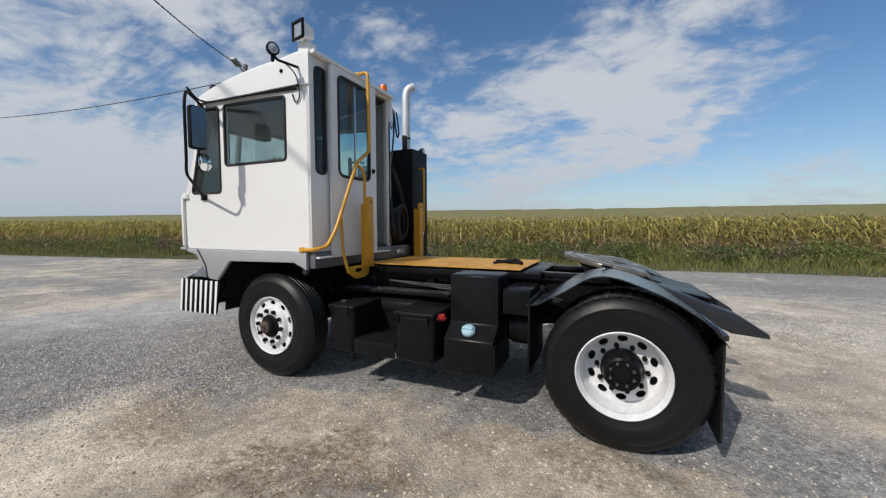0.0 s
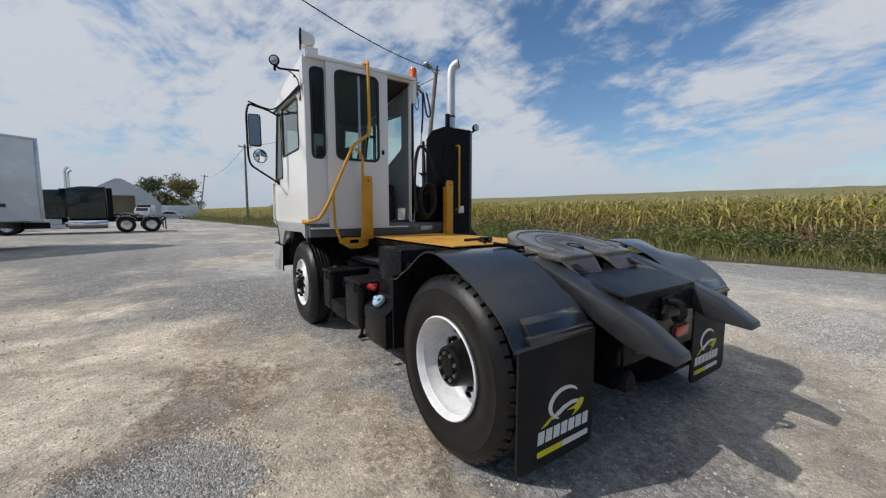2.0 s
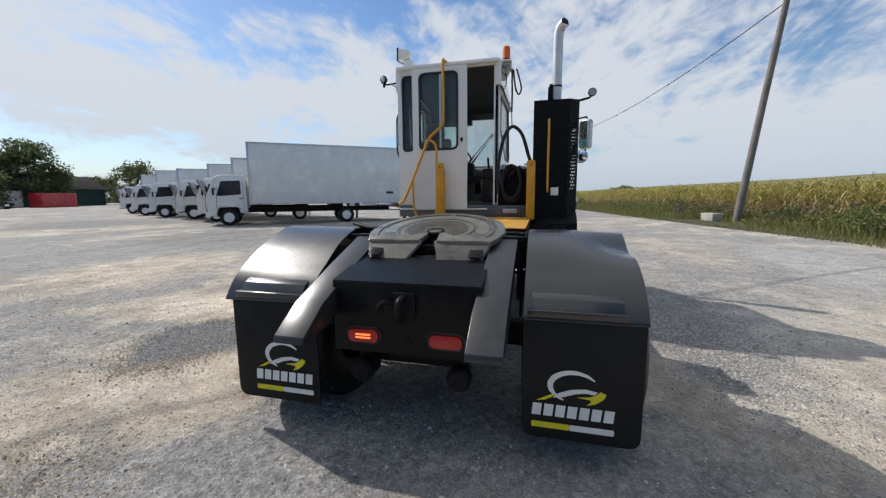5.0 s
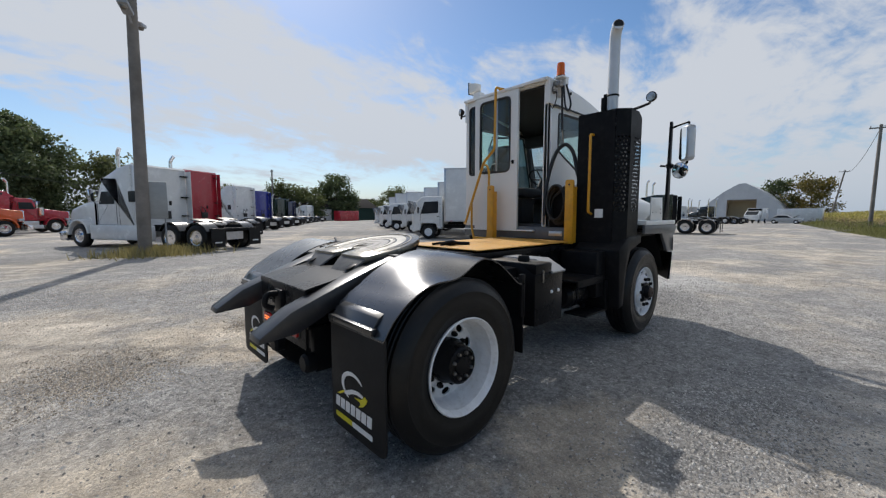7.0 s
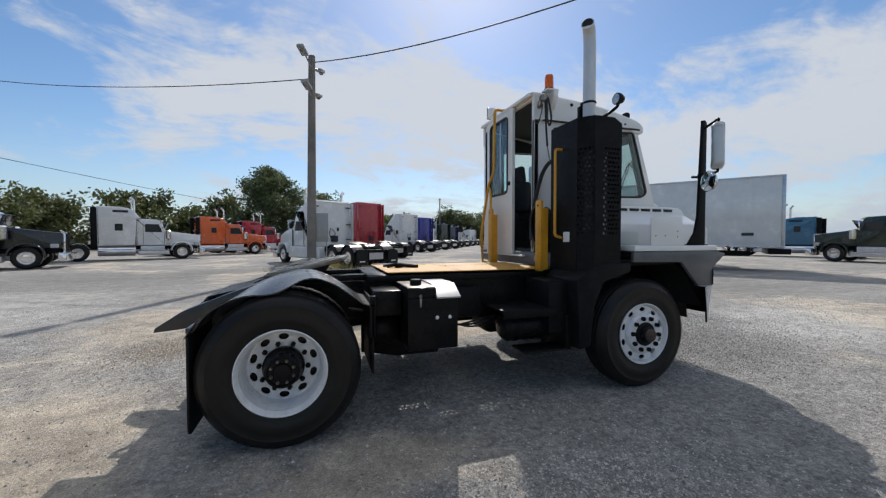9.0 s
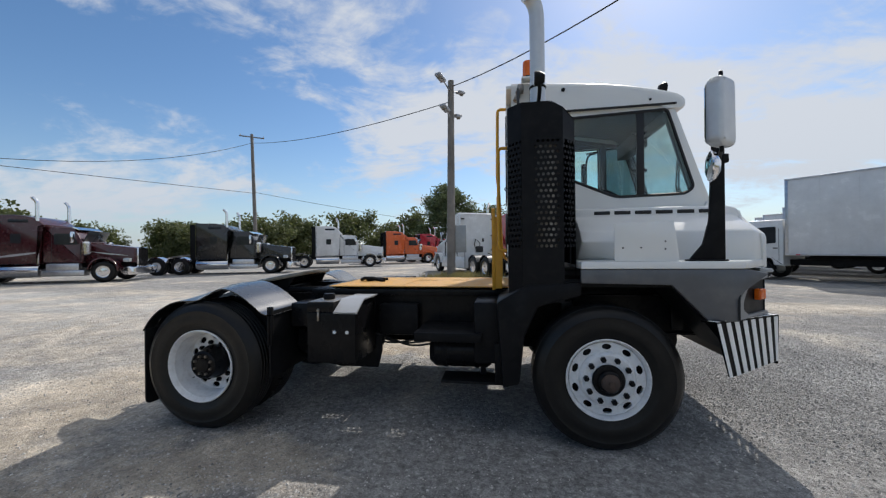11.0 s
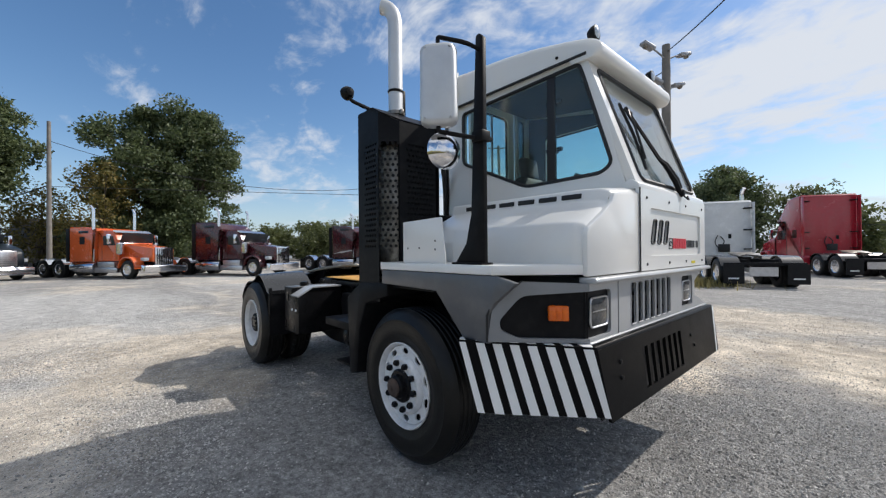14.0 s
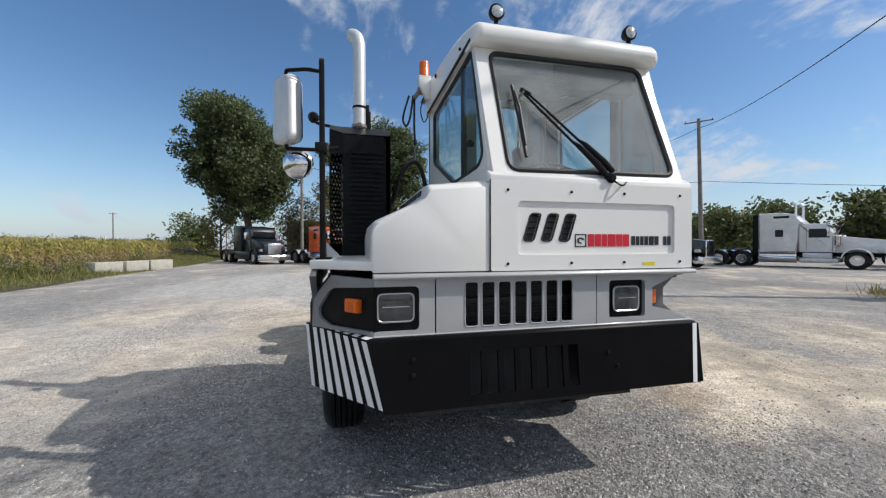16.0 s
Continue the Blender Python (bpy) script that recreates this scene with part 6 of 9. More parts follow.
mr = part("mirror_housing", moved(bm_prism(round_poly([(-0.097, 0.0), (0.097, 0.0), (0.093, 0.42), (-0.093, 0.42)], 0.05, 4), "x", -0.05, 0.05, 0.028, 3), Matrix.Translation((3.80, -1.295, 2.065)) @ Matrix.Rotation(radians(-50), 4, "Z")), DULL_ALU, tractor, "tall bright mirror housing")
part("mirror_face", moved(bm_prism(round_poly([(-0.082, 0.02), (0.082, 0.02), (0.078, 0.40), (-0.078, 0.40)], 0.04, 4), "x", -0.056, -0.052), Matrix.Translation((3.80, -1.295, 2.065)) @ Matrix.Rotation(radians(-50), 4, "Z")), MIRROR, mr)
part("mirror_arm", bm_tube(bend_points([(3.90, -1.08, 2.50), (3.87, -1.17, 2.52), (3.80, -1.30, 2.53), (3.80, -1.30, 2.50)], 0.03), 0.012, 8), SATIN, tractor)
part("mirror_arm", bm_tube(bend_points([(3.90, -1.08, 2.02), (3.85, -1.18, 2.03), (3.80, -1.30, 2.04), (3.80, -1.30, 2.07)], 0.03), 0.012, 8), SATIN, tractor)
cm = part("round_mirror", moved(bm_lathe([(0.0001, -0.05), (0.05, -0.045), (0.09, -0.02), (0.10, 0.0), (0.094, 0.008)], 28, "x"), Matrix.Translation((3.77, -1.235, 1.955)) @ Matrix.Rotation(radians(165), 4, "Z")), CHROME, tractor, "round convex spot mirror")
part("mirror_face", moved(bm_lathe([(0.094, 0.006), (0.06, 0.022), (0.0001, 0.03)], 28, "x"), Matrix.Translation((3.77, -1.235, 1.955)) @ Matrix.Rotation(radians(165), 4, "Z")), MIRROR, cm)
part("mirror_clamp", bm_join(bm_box(3.86, 3.94, -1.12, -1.05, 2.0, 2.06, 0.008), bm_tube([(3.88, -1.04, 2.03), (3.88, -0.98, 2.04)], 0.014, 8)), SATIN, tractor)

part("mirror_bracket", bm_join(bm_tube(bend_points([(3.95, 1.21, 2.70), (3.85, 1.35, 2.73), (3.62, 1.60, 2.72), (3.60, 1.63, 2.60), (3.60, 1.63, 2.10), (3.66, 1.60, 1.98), (3.98, 1.23, 1.80)], 0.06), 0.013, 8),
                               bm_tube(curve_points([(2.69, 1.22, 2.72), (3.2, 1.235, 2.735), (3.8, 1.30, 2.73), (3.60, 1.60, 2.74)]), 0.010, 6), bm_box(3.96, 4.04, 1.205, 1.225, 1.77, 1.83, 0.004)), SATIN, tractor, "black bent mirror bracket")
ml = part("mirror_housing", moved(bm_prism(round_poly([(-0.07, 0.0), (0.07, 0.0), (0.07, 0.385), (-0.07, 0.385)], 0.03, 4), "x", -0.035, 0.035, 0.012, 2), Matrix.Translation((3.56, 1.548, 2.20)) @ Matrix.Rotation(radians(-12), 4, "Z")), SATIN, tractor, "tall black mirror housing")
part("mirror_face", moved(bm_prism(round_poly([(-0.061, 0.012), (0.061, 0.012), (0.061, 0.373), (-0.061, 0.373)], 0.025, 4), "x", -0.041, -0.036), Matrix.Translation((3.56, 1.548, 2.20)) @ Matrix.Rotation(radians(-12), 4, "Z")), DARK_MIRROR, ml)
cm2 = part("round_mirror", moved(bm_lathe([(0.0001, -0.04), (0.06, -0.03), (0.085, 0.0), (0.08, 0.008)], 26, "x"), Matrix.Translation((3.55, 1.50, 2.085)) @ Matrix.Rotation(radians(190), 4, "Z")), SATIN, tractor, "round spot mirror")
part("mirror_face", moved(bm_lathe([(0.08, 0.006), (0.05, 0.02), (0.0001, 0.026)], 26, "x"), Matrix.Translation((3.55, 1.50, 2.085)) @ Matrix.Rotation(radians(190), 4, "Z")), MIRROR, cm2)

# yellow rails and posts behind the cab
part("handrail", bm_tube(bend_points([(2.56, 0.545, 3.05), (2.40, 0.545, 3.06), (2.39, 0.545, 2.27), (2.405, 0.74, 2.12), (2.43, 1.03, 1.47), (2.46, 1.12, 1.315), (2.54, 1.225, 1.285), (2.66, 1.235, 1.285)], 0.05, 5), 0.0175, 10), YELLOW, tractor, "bent yellow handrail")
part("handrail", bm_tube(bend_points([(2.42, 0.97, 1.60), (2.41, 0.96, 1.25), (2.40, 0.90, 1.06), (2.40, 0.80, 1.0)], 0.06, 5), 0.015, 10), YELLOW, tractor)
part("handrail", bm_tube(bend_points([(2.40, 0.72, 2.09), (2.39, 0.66, 2.06), (2.39, 0.635, 1.98), (2.39, 0.635, 1.10)], 0.03, 5), 0.015, 10), YELLOW, tractor)
part("rail_clamp", bm_box(2.635, 2.675, 1.206, 1.25, 1.262, 1.308, 0.006), YELLOW, tractor)
part("rail_clamp", bm_box(2.50, 2.56, 0.52, 0.57, 3.04, 3.07, 0.004), YELLOW, tractor)
part("foot_plate", bm_plate([(0.585, 1.20), (0.66, 1.20), (0.67, 1.11), (0.88, 1.11), (0.93, 1.06), (0.80, 0.985), (0.66, 0.985), (0.585, 1.02)], [round_poly([(0.69, 1.045), (0.81, 1.045), (0.80, 1.085), (0.70, 1.085)], 0.015, 2)], "x", 2.385, 2.40), YELLOW, tractor, "yellow foot plate with grip slot")
for s, y in ((1, 0.585), (-1, -0.545)):
    pp = part("stop_post", bm_join(bm_prism(round_poly([(y - 0.05, 1.085), (y + 0.05, 1.085), (y + 0.05, 1.80), (y - 0.05, 1.80)], [0, 0, 0.03, 0.03], 3), "x", 2.355, 2.385, 0.004), bm_box(2.385, 2.44, y - 0.05, y - 0.04, 1.10, 1.72), bm_box(2.385, 2.44, y + 0.04, y + 0.05, 1.10, 1.72)), YELLOW, tractor, "yellow steel stop post")
    part("post_hole", bm_lathe([(0.011, 0), (0.011, -0.004), (0.0001, -0.004)], 10, "x", (2.3545, y, 1.745)), SEAL, pp)

part("side_marker", bm_join(bm_lathe([(0.0001, -0.02), (0.034, -0.018), (0.036, 0.0), (0.030, 0.018), (0.0001, 0.022)], 18, "y", (2.655, 1.185, 1.085)), bm_tube([(2.655, 1.18, 1.11), (2.655, 1.17, 1.25)], 0.012, 8)), SEAL, tractor, "round black rubber lamp under the cab corner")
# beacon, couplings and hoses at the cab's rear corner
part("beacon_bracket", bm_join(bm_box(2.64, 2.78, -0.27, -0.15, 3.04, 3.06, 0.003), bm_prism([(-0.15, 3.05), (-0.27, 3.05), (-0.27, 2.98), (-0.20, 2.84), (-0.15, 2.84)], "x", 2.72, 2.78, 0.01)), WHITE, tractor)
bc = part("beacon", bm_lathe([(0.05, 3.06), (0.052, 3.075), (0.048, 3.085), (0.046, 3.20), (0.04, 3.222), (0.0001, 3.225)], 24, "z", (2.70, -0.205, 0)), ORANGE, tractor, "orange beacon lamp")
part("beacon_base", bm_lathe([(0.055, 3.058), (0.056, 3.07), (0.05, 3.078)], 24, "z", (2.70, -0.205, 0)), SATIN, bc)
part("gladhand", bm_join(bm_box(2.60, 2.66, -0.26, -0.16, 2.93, 3.0, 0.014), bm_tube([(2.61, -0.17, 2.93), (2.58, -0.20, 2.86)], 0.024, 8), bm_tube([(2.63, -0.25, 2.95), (2.60, -0.29, 2.90)], 0.022, 8)), STEEL, tractor, "steel air coupling head")
part("strap", bm_tube(curve_points([(2.61, -0.30, 2.92), (2.60, -0.33, 2.70), (2.60, -0.37, 2.62), (2.60, -0.40, 2.70), (2.60, -0.34, 2.92)]), 0.011, 6), HOSE, tractor)
part("strap", bm_tube([(2.60, -0.285, 2.92), (2.61, -0.29, 2.62), (2.63, -0.285, 2.42)], 0.012, 6), HOSE, tractor)
part("chain", bm_tube([(2.63, -0.285, 2.42), (2.66, -0.29, 2.27)], 0.007, 5), STEEL, tractor)
part("wire_loop", bm_tube(curve_points([(2.62, -0.16, 2.92), (2.58, -0.13, 2.80), (2.57, -0.18, 2.68), (2.59, -0.22, 2.78), (2.62, -0.2, 2.90)]), 0.006, 6), HOSE, tractor)
part("air_hose", bm_tube(curve_points([(2.52, -0.14, 1.40), (2.56, -0.13, 1.75), (2.62, -0.20, 2.12), (2.67, -0.30, 2.25), (2.66, -0.42, 2.14), (2.62, -0.51, 1.86), (2.66, -0.57, 1.72)], 8), 0.022, 10), HOSE, tractor, "thick black air hose")
coil = []
for k in range(7):
    coil.append(bm_tube([(2.49 + 0.018 * k, -0.30 + (0.115 + 0.007 * (k % 3)) * math.cos(t), 1.56 + (0.20 + 0.012 * (k % 2)) * math.sin(t) - 0.01 * k) for t in np.linspace(0, 2 * math.pi, 26)[:-1]], 0.014, 6, closed=True))
for c_ in coil:
    part("hose_loop", c_, HOSE, tractor, "loop of coiled black air hose")
part("cable_bundle", bm_join(*[bm_tube(curve_points([(2.66, -0.57, 1.70 - 0.03 * k), (2.60, -0.48, 1.66), (2.55, -0.38, 1.70 + 0.02 * k), (2.52, -0.26, 1.62)]), 0.010, 6) for k in range(3)]), HOSE, tractor)
part("rear_console", bm_box(2.60, 2.92, -0.54, -0.15, 1.26, 1.72, 0.02), SATIN, tractor)

# roof lamps
def lamp_on(x, y, z, face, square=False):
    if square:
        cone = bmesh.new()
        rings_ = [[cone.verts.new((d, r * a, r * b)) for a, b in ((-1, -1), (1, -1), (1, 1), (-1, 1))] for d, r in ((-0.085, 0.030), (-0.06, 0.052), (0.02, 0.066), (0.05, 0.078), (0.058, 0.078))]
        for p, q in zip(rings_, rings_[1:]):
            for k in range(4):
                cone.faces.new((p[k], p[(k + 1) % 4], q[(k + 1) % 4], q[k]))
        cone.faces.new(rings_[0][::-1])
        cone.faces.new(rings_[-1])
        bmesh.ops.recalc_face_normals(cone, faces=cone.faces[:])
        bmesh.ops.bevel(cone, geom=cone.edges[:], offset=0.010, segments=2, profile=0.5, affect="EDGES")
        l = part("work_lamp", moved(cone, pose(x, y, z, 0, 0, face)), WHITE, tractor, "white square work lamp with flared housing")
        part("lamp_rim", moved(bm_plate([(-0.082, -0.082), (0.082, -0.082), (0.082, 0.082), (-0.082, 0.082)], [[(-0.062, -0.062), (0.062, -0.062), (0.062, 0.062), (-0.062, 0.062)]], "x", 0.056, 0.074), pose(x, y, z, 0, 0, face)), SATIN, l)
        part("lamp_glass", moved(bm_box(0.058, 0.064, -0.061, 0.061, -0.061, 0.061, 0.002), pose(x, y, z, 0, 0, face)), LENS, l)
    else:
        l = part("roof_lamp", moved(bm_join(bm_lathe([(0.0001, -0.045), (0.03, -0.04), (0.05, -0.01), (0.054, 0.02), (0.048, 0.024)], 20, "x"), bm_box(-0.012, 0.012, -0.012, 0.012, -0.10, -0.045, 0.003)), pose(x, y, z, 0, 0, face)), SATIN, tractor, "round black roof lamp")
        part("lamp_glass", moved(bm_lathe([(0.047, 0.020), (0.03, 0.030), (0.0001, 0.034)], 20, "x"), pose(x, y, z, 0, 0, face)), LENS, l)


lamp_on(3.985, 0.03, 2.968, 0)
lamp_on(4.0, 1.045, 2.955, 0)
lamp_on(2.705, 1.455, 2.965, 158)
part("lamp_arm", bm_tube(bend_points([(2.66, 1.20, 2.90), (2.66, 1.30, 2.89), (2.69, 1.42, 2.89), (2.705, 1.44, 2.92)], 0.03), 0.011, 8), SATIN, tractor)
part("lamp_cable", bm_tube(curve_points([(2.69, 1.35, 2.90), (2.66, 1.25, 2.82), (2.65, 1.22, 2.66), (2.70, 1.215, 2.60), (2.74, 1.215, 2.68)]), 0.006, 6), HOSE, tractor)
part("lamp_mount", bm_box(2.62, 2.74, 1.02, 1.14, 3.05, 3.16, 0.01), WHITE, tractor)
lamp_on(2.665, 1.13, 3.235, 78, True)

# cab interior
part("headliner", bm_prism([(2.60, 2.995), (2.86, 2.955), (3.3, 2.905), (3.83, 2.825), (3.94, 2.74), (3.94, 2.70), (3.83, 2.79), (3.3, 2.875), (2.86, 2.925), (2.60, 2.965)], "y", -0.08, 1.15), INTERIOR, tractor)
part("cab_floor", bm_box(2.60, 4.28, -0.085, 1.16, 1.263, 1.29), INTERIOR, tractor)
part("dashboard", bm_prism([(4.02, 1.60), (4.24, 1.60), (4.27, 1.80), (4.12, 1.86), (3.98, 1.80), (3.94, 1.70)], "y", -0.08, 1.15, 0.03), LINER, tractor)
part("firewall", bm_box(4.255, 4.268, -0.08, 1.15, 1.291, 1.79), LINING, tractor, "pale inner front wall")
part("dash_cluster", bm_box(3.90, 4.06, 0.42, 0.86, 1.72, 1.92, 0.03), INTERIOR, tractor)
part("steering_wheel", moved(bm_join(bm_tube([(0.21 * math.cos(a), 0.21 * math.sin(a), 0) for a in np.linspace(0, 2 * math.pi, 33)[:-1]], 0.014, 8, closed=True), bm_tube([(-0.2, 0, 0), (0, 0, -0.03), (0.2, 0, 0)], 0.012, 6), bm_tube([(0, 0.2, 0), (0, 0, -0.03)], 0.012, 6), bm_tube([(0, 0, -0.03), (0.0, 0.0, -0.5)], 0.03, 10)), pose(3.70, 0.64, 1.98, 0, 35, 0)), SEAL, tractor)
part("seat", bm_join(bm_box(2.95, 3.42, 0.45, 0.95, 1.66, 1.80, 0.05, 3), moved(bm_join(bm_box(-0.06, 0.06, -0.22, 0.22, 0.0, 0.40, 0.05, 3), bm_box(-0.05, 0.05, -0.13, 0.13, 0.38, 0.62, 0.045, 3)), pose(2.95, 0.78, 1.78, 0, -8, 0)), bm_box(3.05, 3.35, 0.55, 0.85, 1.29, 1.66, 0.03)), INTERIOR, tractor, "dark driver's seat")
part("console", bm_join(bm_box(3.0, 3.75, -0.08, 0.16, 1.29, 1.62, 0.03), bm_tube([(3.45, 0.1, 1.72), (3.45, 0.12, 1.95)], 0.016, 8), bm_box(3.0, 3.25, -0.06, 0.14, 1.62, 1.76, 0.02)), INTERIOR, tractor)
part("sun_visor", bm_box(3.86, 3.99, 0.45, 1.1, 2.52, 2.69, 0.01), INTERIOR, tractor)
for y in (-0.06, 1.13):
    part("inner_post", bm_tube([(3.975, y, 2.68), (4.22, y, 1.86)], 0.03, 8), LINER, tractor)
part("inner_lining", bm_plate(round_poly([(2.63, 1.29), (4.0, 1.29), (4.2, 1.83), (3.95, 2.72), (2.63, 2.95)], 0.02, 2), [lw, lq], "y", 1.15, 1.162), INTERIOR, tractor)
# paler than the left lining: sunlight on this wall is put into the colour
part("inner_lining", bm_plate(round_poly([(2.63, 1.29), (4.0, 1.29), (4.2, 1.83), (3.95, 2.72), (2.63, 2.95)], 0.02, 2), [rw], "y", -0.087, -0.082), LINING, tractor)
part("front_header", bm_box(3.93, 3.985, -0.08, 1.15, 2.60, 2.70, 0.01), LINER, tractor)
# ---- parked vehicles and buildings round the yard ----
PAINTS = {}


def paint(name, c, rough=0.25):
    if name not in PAINTS:
        PAINTS[name] = surface(name, c, tuple(x * 0.85 for x in c), 1.5, rough, coat=0.5, bump=0.02, dirt=tuple(0.7 * x + 0.06 for x in c), dirt_amount=0.25)
    return PAINTS[name]


FAR_GLASS = surface("far_dark_glass", (0.02, 0.024, 0.028), (0.03, 0.034, 0.038), 2.0, 0.08, bump=0.0, rough_var=0.03, spec=0.25)
far_tyre = mesh_of("tyre", bm_lathe([(0.29, -0.02), (0.33, 0.0), (0.46, 0.0), (0.505, -0.03), (0.52, -0.05), (0.52, -0.24), (0.505, -0.26), (0.46, -0.28), (0.29, -0.26)], 32, closed=True), RUBBER)
far_rim = mesh_of("wheel", bm_join(bm_lathe([(0.295, -0.03), (0.30, 0.0), (0.285, -0.005), (0.26, -0.05), (0.20, -0.03), (0.17, 0.01), (0.09, 0.015), (0.085, 0.05), (0.0001, 0.055)], 28), bm_lathe([(0.29, -0.2), (0.0001, -0.2)], 24)), CHROME)
far_rim_in = mesh_of("wheel", bm_join(bm_lathe([(0.295, -0.03), (0.30, 0.0), (0.28, -0.01), (0.25, -0.13), (0.12, -0.14), (0.11, -0.02), (0.0001, -0.015)], 28)), CHROME)
far_rim_w = mesh_of("wheel", bm_lathe([(0.295, -0.03), (0.30, 0.0), (0.285, -0.005), (0.26, -0.05), (0.20, -0.03), (0.10, 0.01), (0.0001, 0.02)], 28), WHITE_RIM)


def far_wheel(parent, x, y, front, scale=1.0, white=False):
    s = 1 if y > 0 else -1
    w = part("wheel", far_rim_w if white else (far_rim if front else far_rim_in), None, parent, "white wheel" if white else "bright alloy wheel")
    w.matrix_local = pose(x, y, 0.52 * scale, 0, 0, 0 if s > 0 else 180) @ Matrix.Diagonal((scale, scale, scale, 1))
    part("tyre", far_tyre, None, w)
    if not front:
        t = part("tyre", far_tyre, None, w)
        t.location = (0, -0.33, 0)
    return w


def semi(name, col, label, at, style="long", roof=3.35, group="parked tractor trucks", dark_tank=False, back=None, stacks=True):
    """A tractor truck, front axle over its origin, facing +x. long: square hood and stacks; aero: rounded hood, tall sleeper; day: no sleeper."""
    t = thing(name, label, "truck", group, at)
    body = col
    long_ = style == "long"
    tx = (-5.35, -6.70)
    for s in (1, -1):
        far_wheel(t, 0, s * 1.18, True)
        for x in tx:
            far_wheel(t, x, s * 1.22, False)
        part("frame_rail", bm_box(-7.3, 1.0, s * 0.42 - 0.05, s * 0.42 + 0.05, 0.72, 1.0), SATIN, t)
        # fenders over the front wheels
        arc = [(0.0 + 0.66 * math.cos(a), 0.60 + 0.64 * math.sin(a)) for a in np.linspace(radians(-5), radians(178), 14)]
        inn = [(0.58 * math.cos(a), 0.60 + 0.56 * math.sin(a)) for a in np.linspace(radians(-5), radians(178), 14)]
        part("front_fender", bm_prism(arc + inn[::-1], "y", min(s * 0.70, s * 1.24), max(s * 0.70, s * 1.24), 0.02), body, t)
        if long_:
            part("fuel_tank", bm_lathe([(0.10, -0.95), (0.30, -0.93), (0.32, -0.88), (0.32, 0.88), (0.30, 0.93), (0.10, 0.95)], 24, "x", (-3.5, s * 0.93, 0.62)), CHROME, t, "polished fuel tank")
            part("side_skirt", bm_join(bm_box(-2.45, -0.75, min(s * 0.75, s * 1.2), max(s * 0.75, s * 1.2), 0.34, 0.62, 0.03), bm_box(-2.3, -1.0, min(s * 0.85, s * 1.15), max(s * 0.85, s * 1.15), 0.62, 0.95, 0.02)), ALU, t)
            part("air_cleaner", bm_lathe([(0.12, 1.35), (0.19, 1.40), (0.19, 1.95), (0.12, 2.02)], 20, "z", (-0.78, s * 0.98, 0)), CHROME, t)
        else:
            part("side_skirt", bm_box(-4.2, -0.75, min(s * 0.9, s * 1.22), max(s * 0.9, s * 1.22), 0.36, 1.0, 0.06), body, t)
        if stacks:
            part("exhaust_stack", bm_tube(bend_points([(-2.62, s * 1.12, 0.95), (-2.62, s * 1.12, 3.95), (-2.80, s * 1.16, 4.15)], 0.15, 4), 0.075, 12), CHROME, t, "polished exhaust stack")
        part("mirror", bm_join(bm_box(-1.20, -1.10, s * 1.32 - 0.09, s * 1.32 + 0.09, 1.95, 2.50, 0.02), bm_tube([(-1.25, s * 1.0, 2.45), (-1.15, s * 1.32, 2.45)], 0.015, 6), bm_tube([(-1.25, s * 1.0, 2.0), (-1.15, s * 1.32, 2.0)], 0.015, 6)), CHROME, t)
        part("headlamp", bm_join(bm_box(0.75, 1.02, s * 0.88 - 0.16, s * 0.88 + 0.16, 0.98, 1.18, 0.05), bm_box(1.0, 1.03, s * 0.88 - 0.13, s * 0.88 + 0.13, 1.0, 1.16, 0.01)), LENS, t)
        part("mud_flap", bm_box(-7.52, -7.50, min(s * 0.62, s * 1.24), max(s * 0.62, s * 1.24), 0.16, 0.85), FLAP, t)
        part("flap_print", bm_box(-7.526, -7.521, min(s * 0.78, s * 1.1), max(s * 0.78, s * 1.1), 0.32, 0.37), PRINT_W, t)
        for x in tx:
            ar2 = [(x + 0.62 * math.cos(a), 0.52 + 0.62 * math.sin(a)) for a in np.linspace(radians(25), radians(155), 9)]
            in2 = [(x + 0.59 * math.cos(a), 0.52 + 0.59 * math.sin(a)) for a in np.linspace(radians(25), radians(155), 9)]
            part("rear_fender", bm_prism(ar2 + in2[::-1], "y", min(s * 0.62, s * 1.23), max(s * 0.62, s * 1.23)), CHROME if (long_ and not dark_tank) else FENDER, t)
    if long_:
        hood = bm_prism(round_poly([(-0.95, 0.95), (1.12, 0.95), (1.14, 1.70), (-0.95, 1.98)], [0.02, 0.04, 0.10, 0.02], 3), "y", -0.76, 0.76, 0.05, 3)
        for v in hood.verts:
            if v.co.x > 0.9:
                v.co.y *= 0.82
        part("hood", hood, body, t)
        gr = part("grille", bm_box(1.12, 1.22, -0.52, 0.52, 0.72, 1.74, 0.03), CHROME, t, "tall bright grille")
        for k in range(9):
            part("grille_bar", bm_box(1.222, 1.235, -0.46 + 0.11 * k, -0.42 + 0.11 * k, 0.78, 1.68), SATIN, gr)
        part("bumper", bm_prism(round_poly([(1.05, 0.34), (1.36, 0.34), (1.40, 0.72), (1.05, 0.78)], 0.05), "y", -1.22, 1.22, 0.03), CHROME, t, "chrome bumper")
    else:
        hood = bm_prism(round_poly([(-0.95, 0.75), (1.05, 0.70), (1.18, 1.05), (1.04, 1.66), (-0.2, 1.97), (-0.95, 2.05)], [0.02, 0.1, 0.12, 0.25, 0.3, 0.02], 4), "y", -1.0, 1.0, 0.14, 4)
        for v in hood.verts:
            if v.co.x > 0.4:
                v.co.y *= 1.0 - 0.22 * (v.co.x - 0.4)
        part("hood", hood, body, t)
        gr = part("grille", bm_box(1.05, 1.19, -0.52, 0.52, 0.74, 1.62, 0.06), ALU, t, "bright grille")
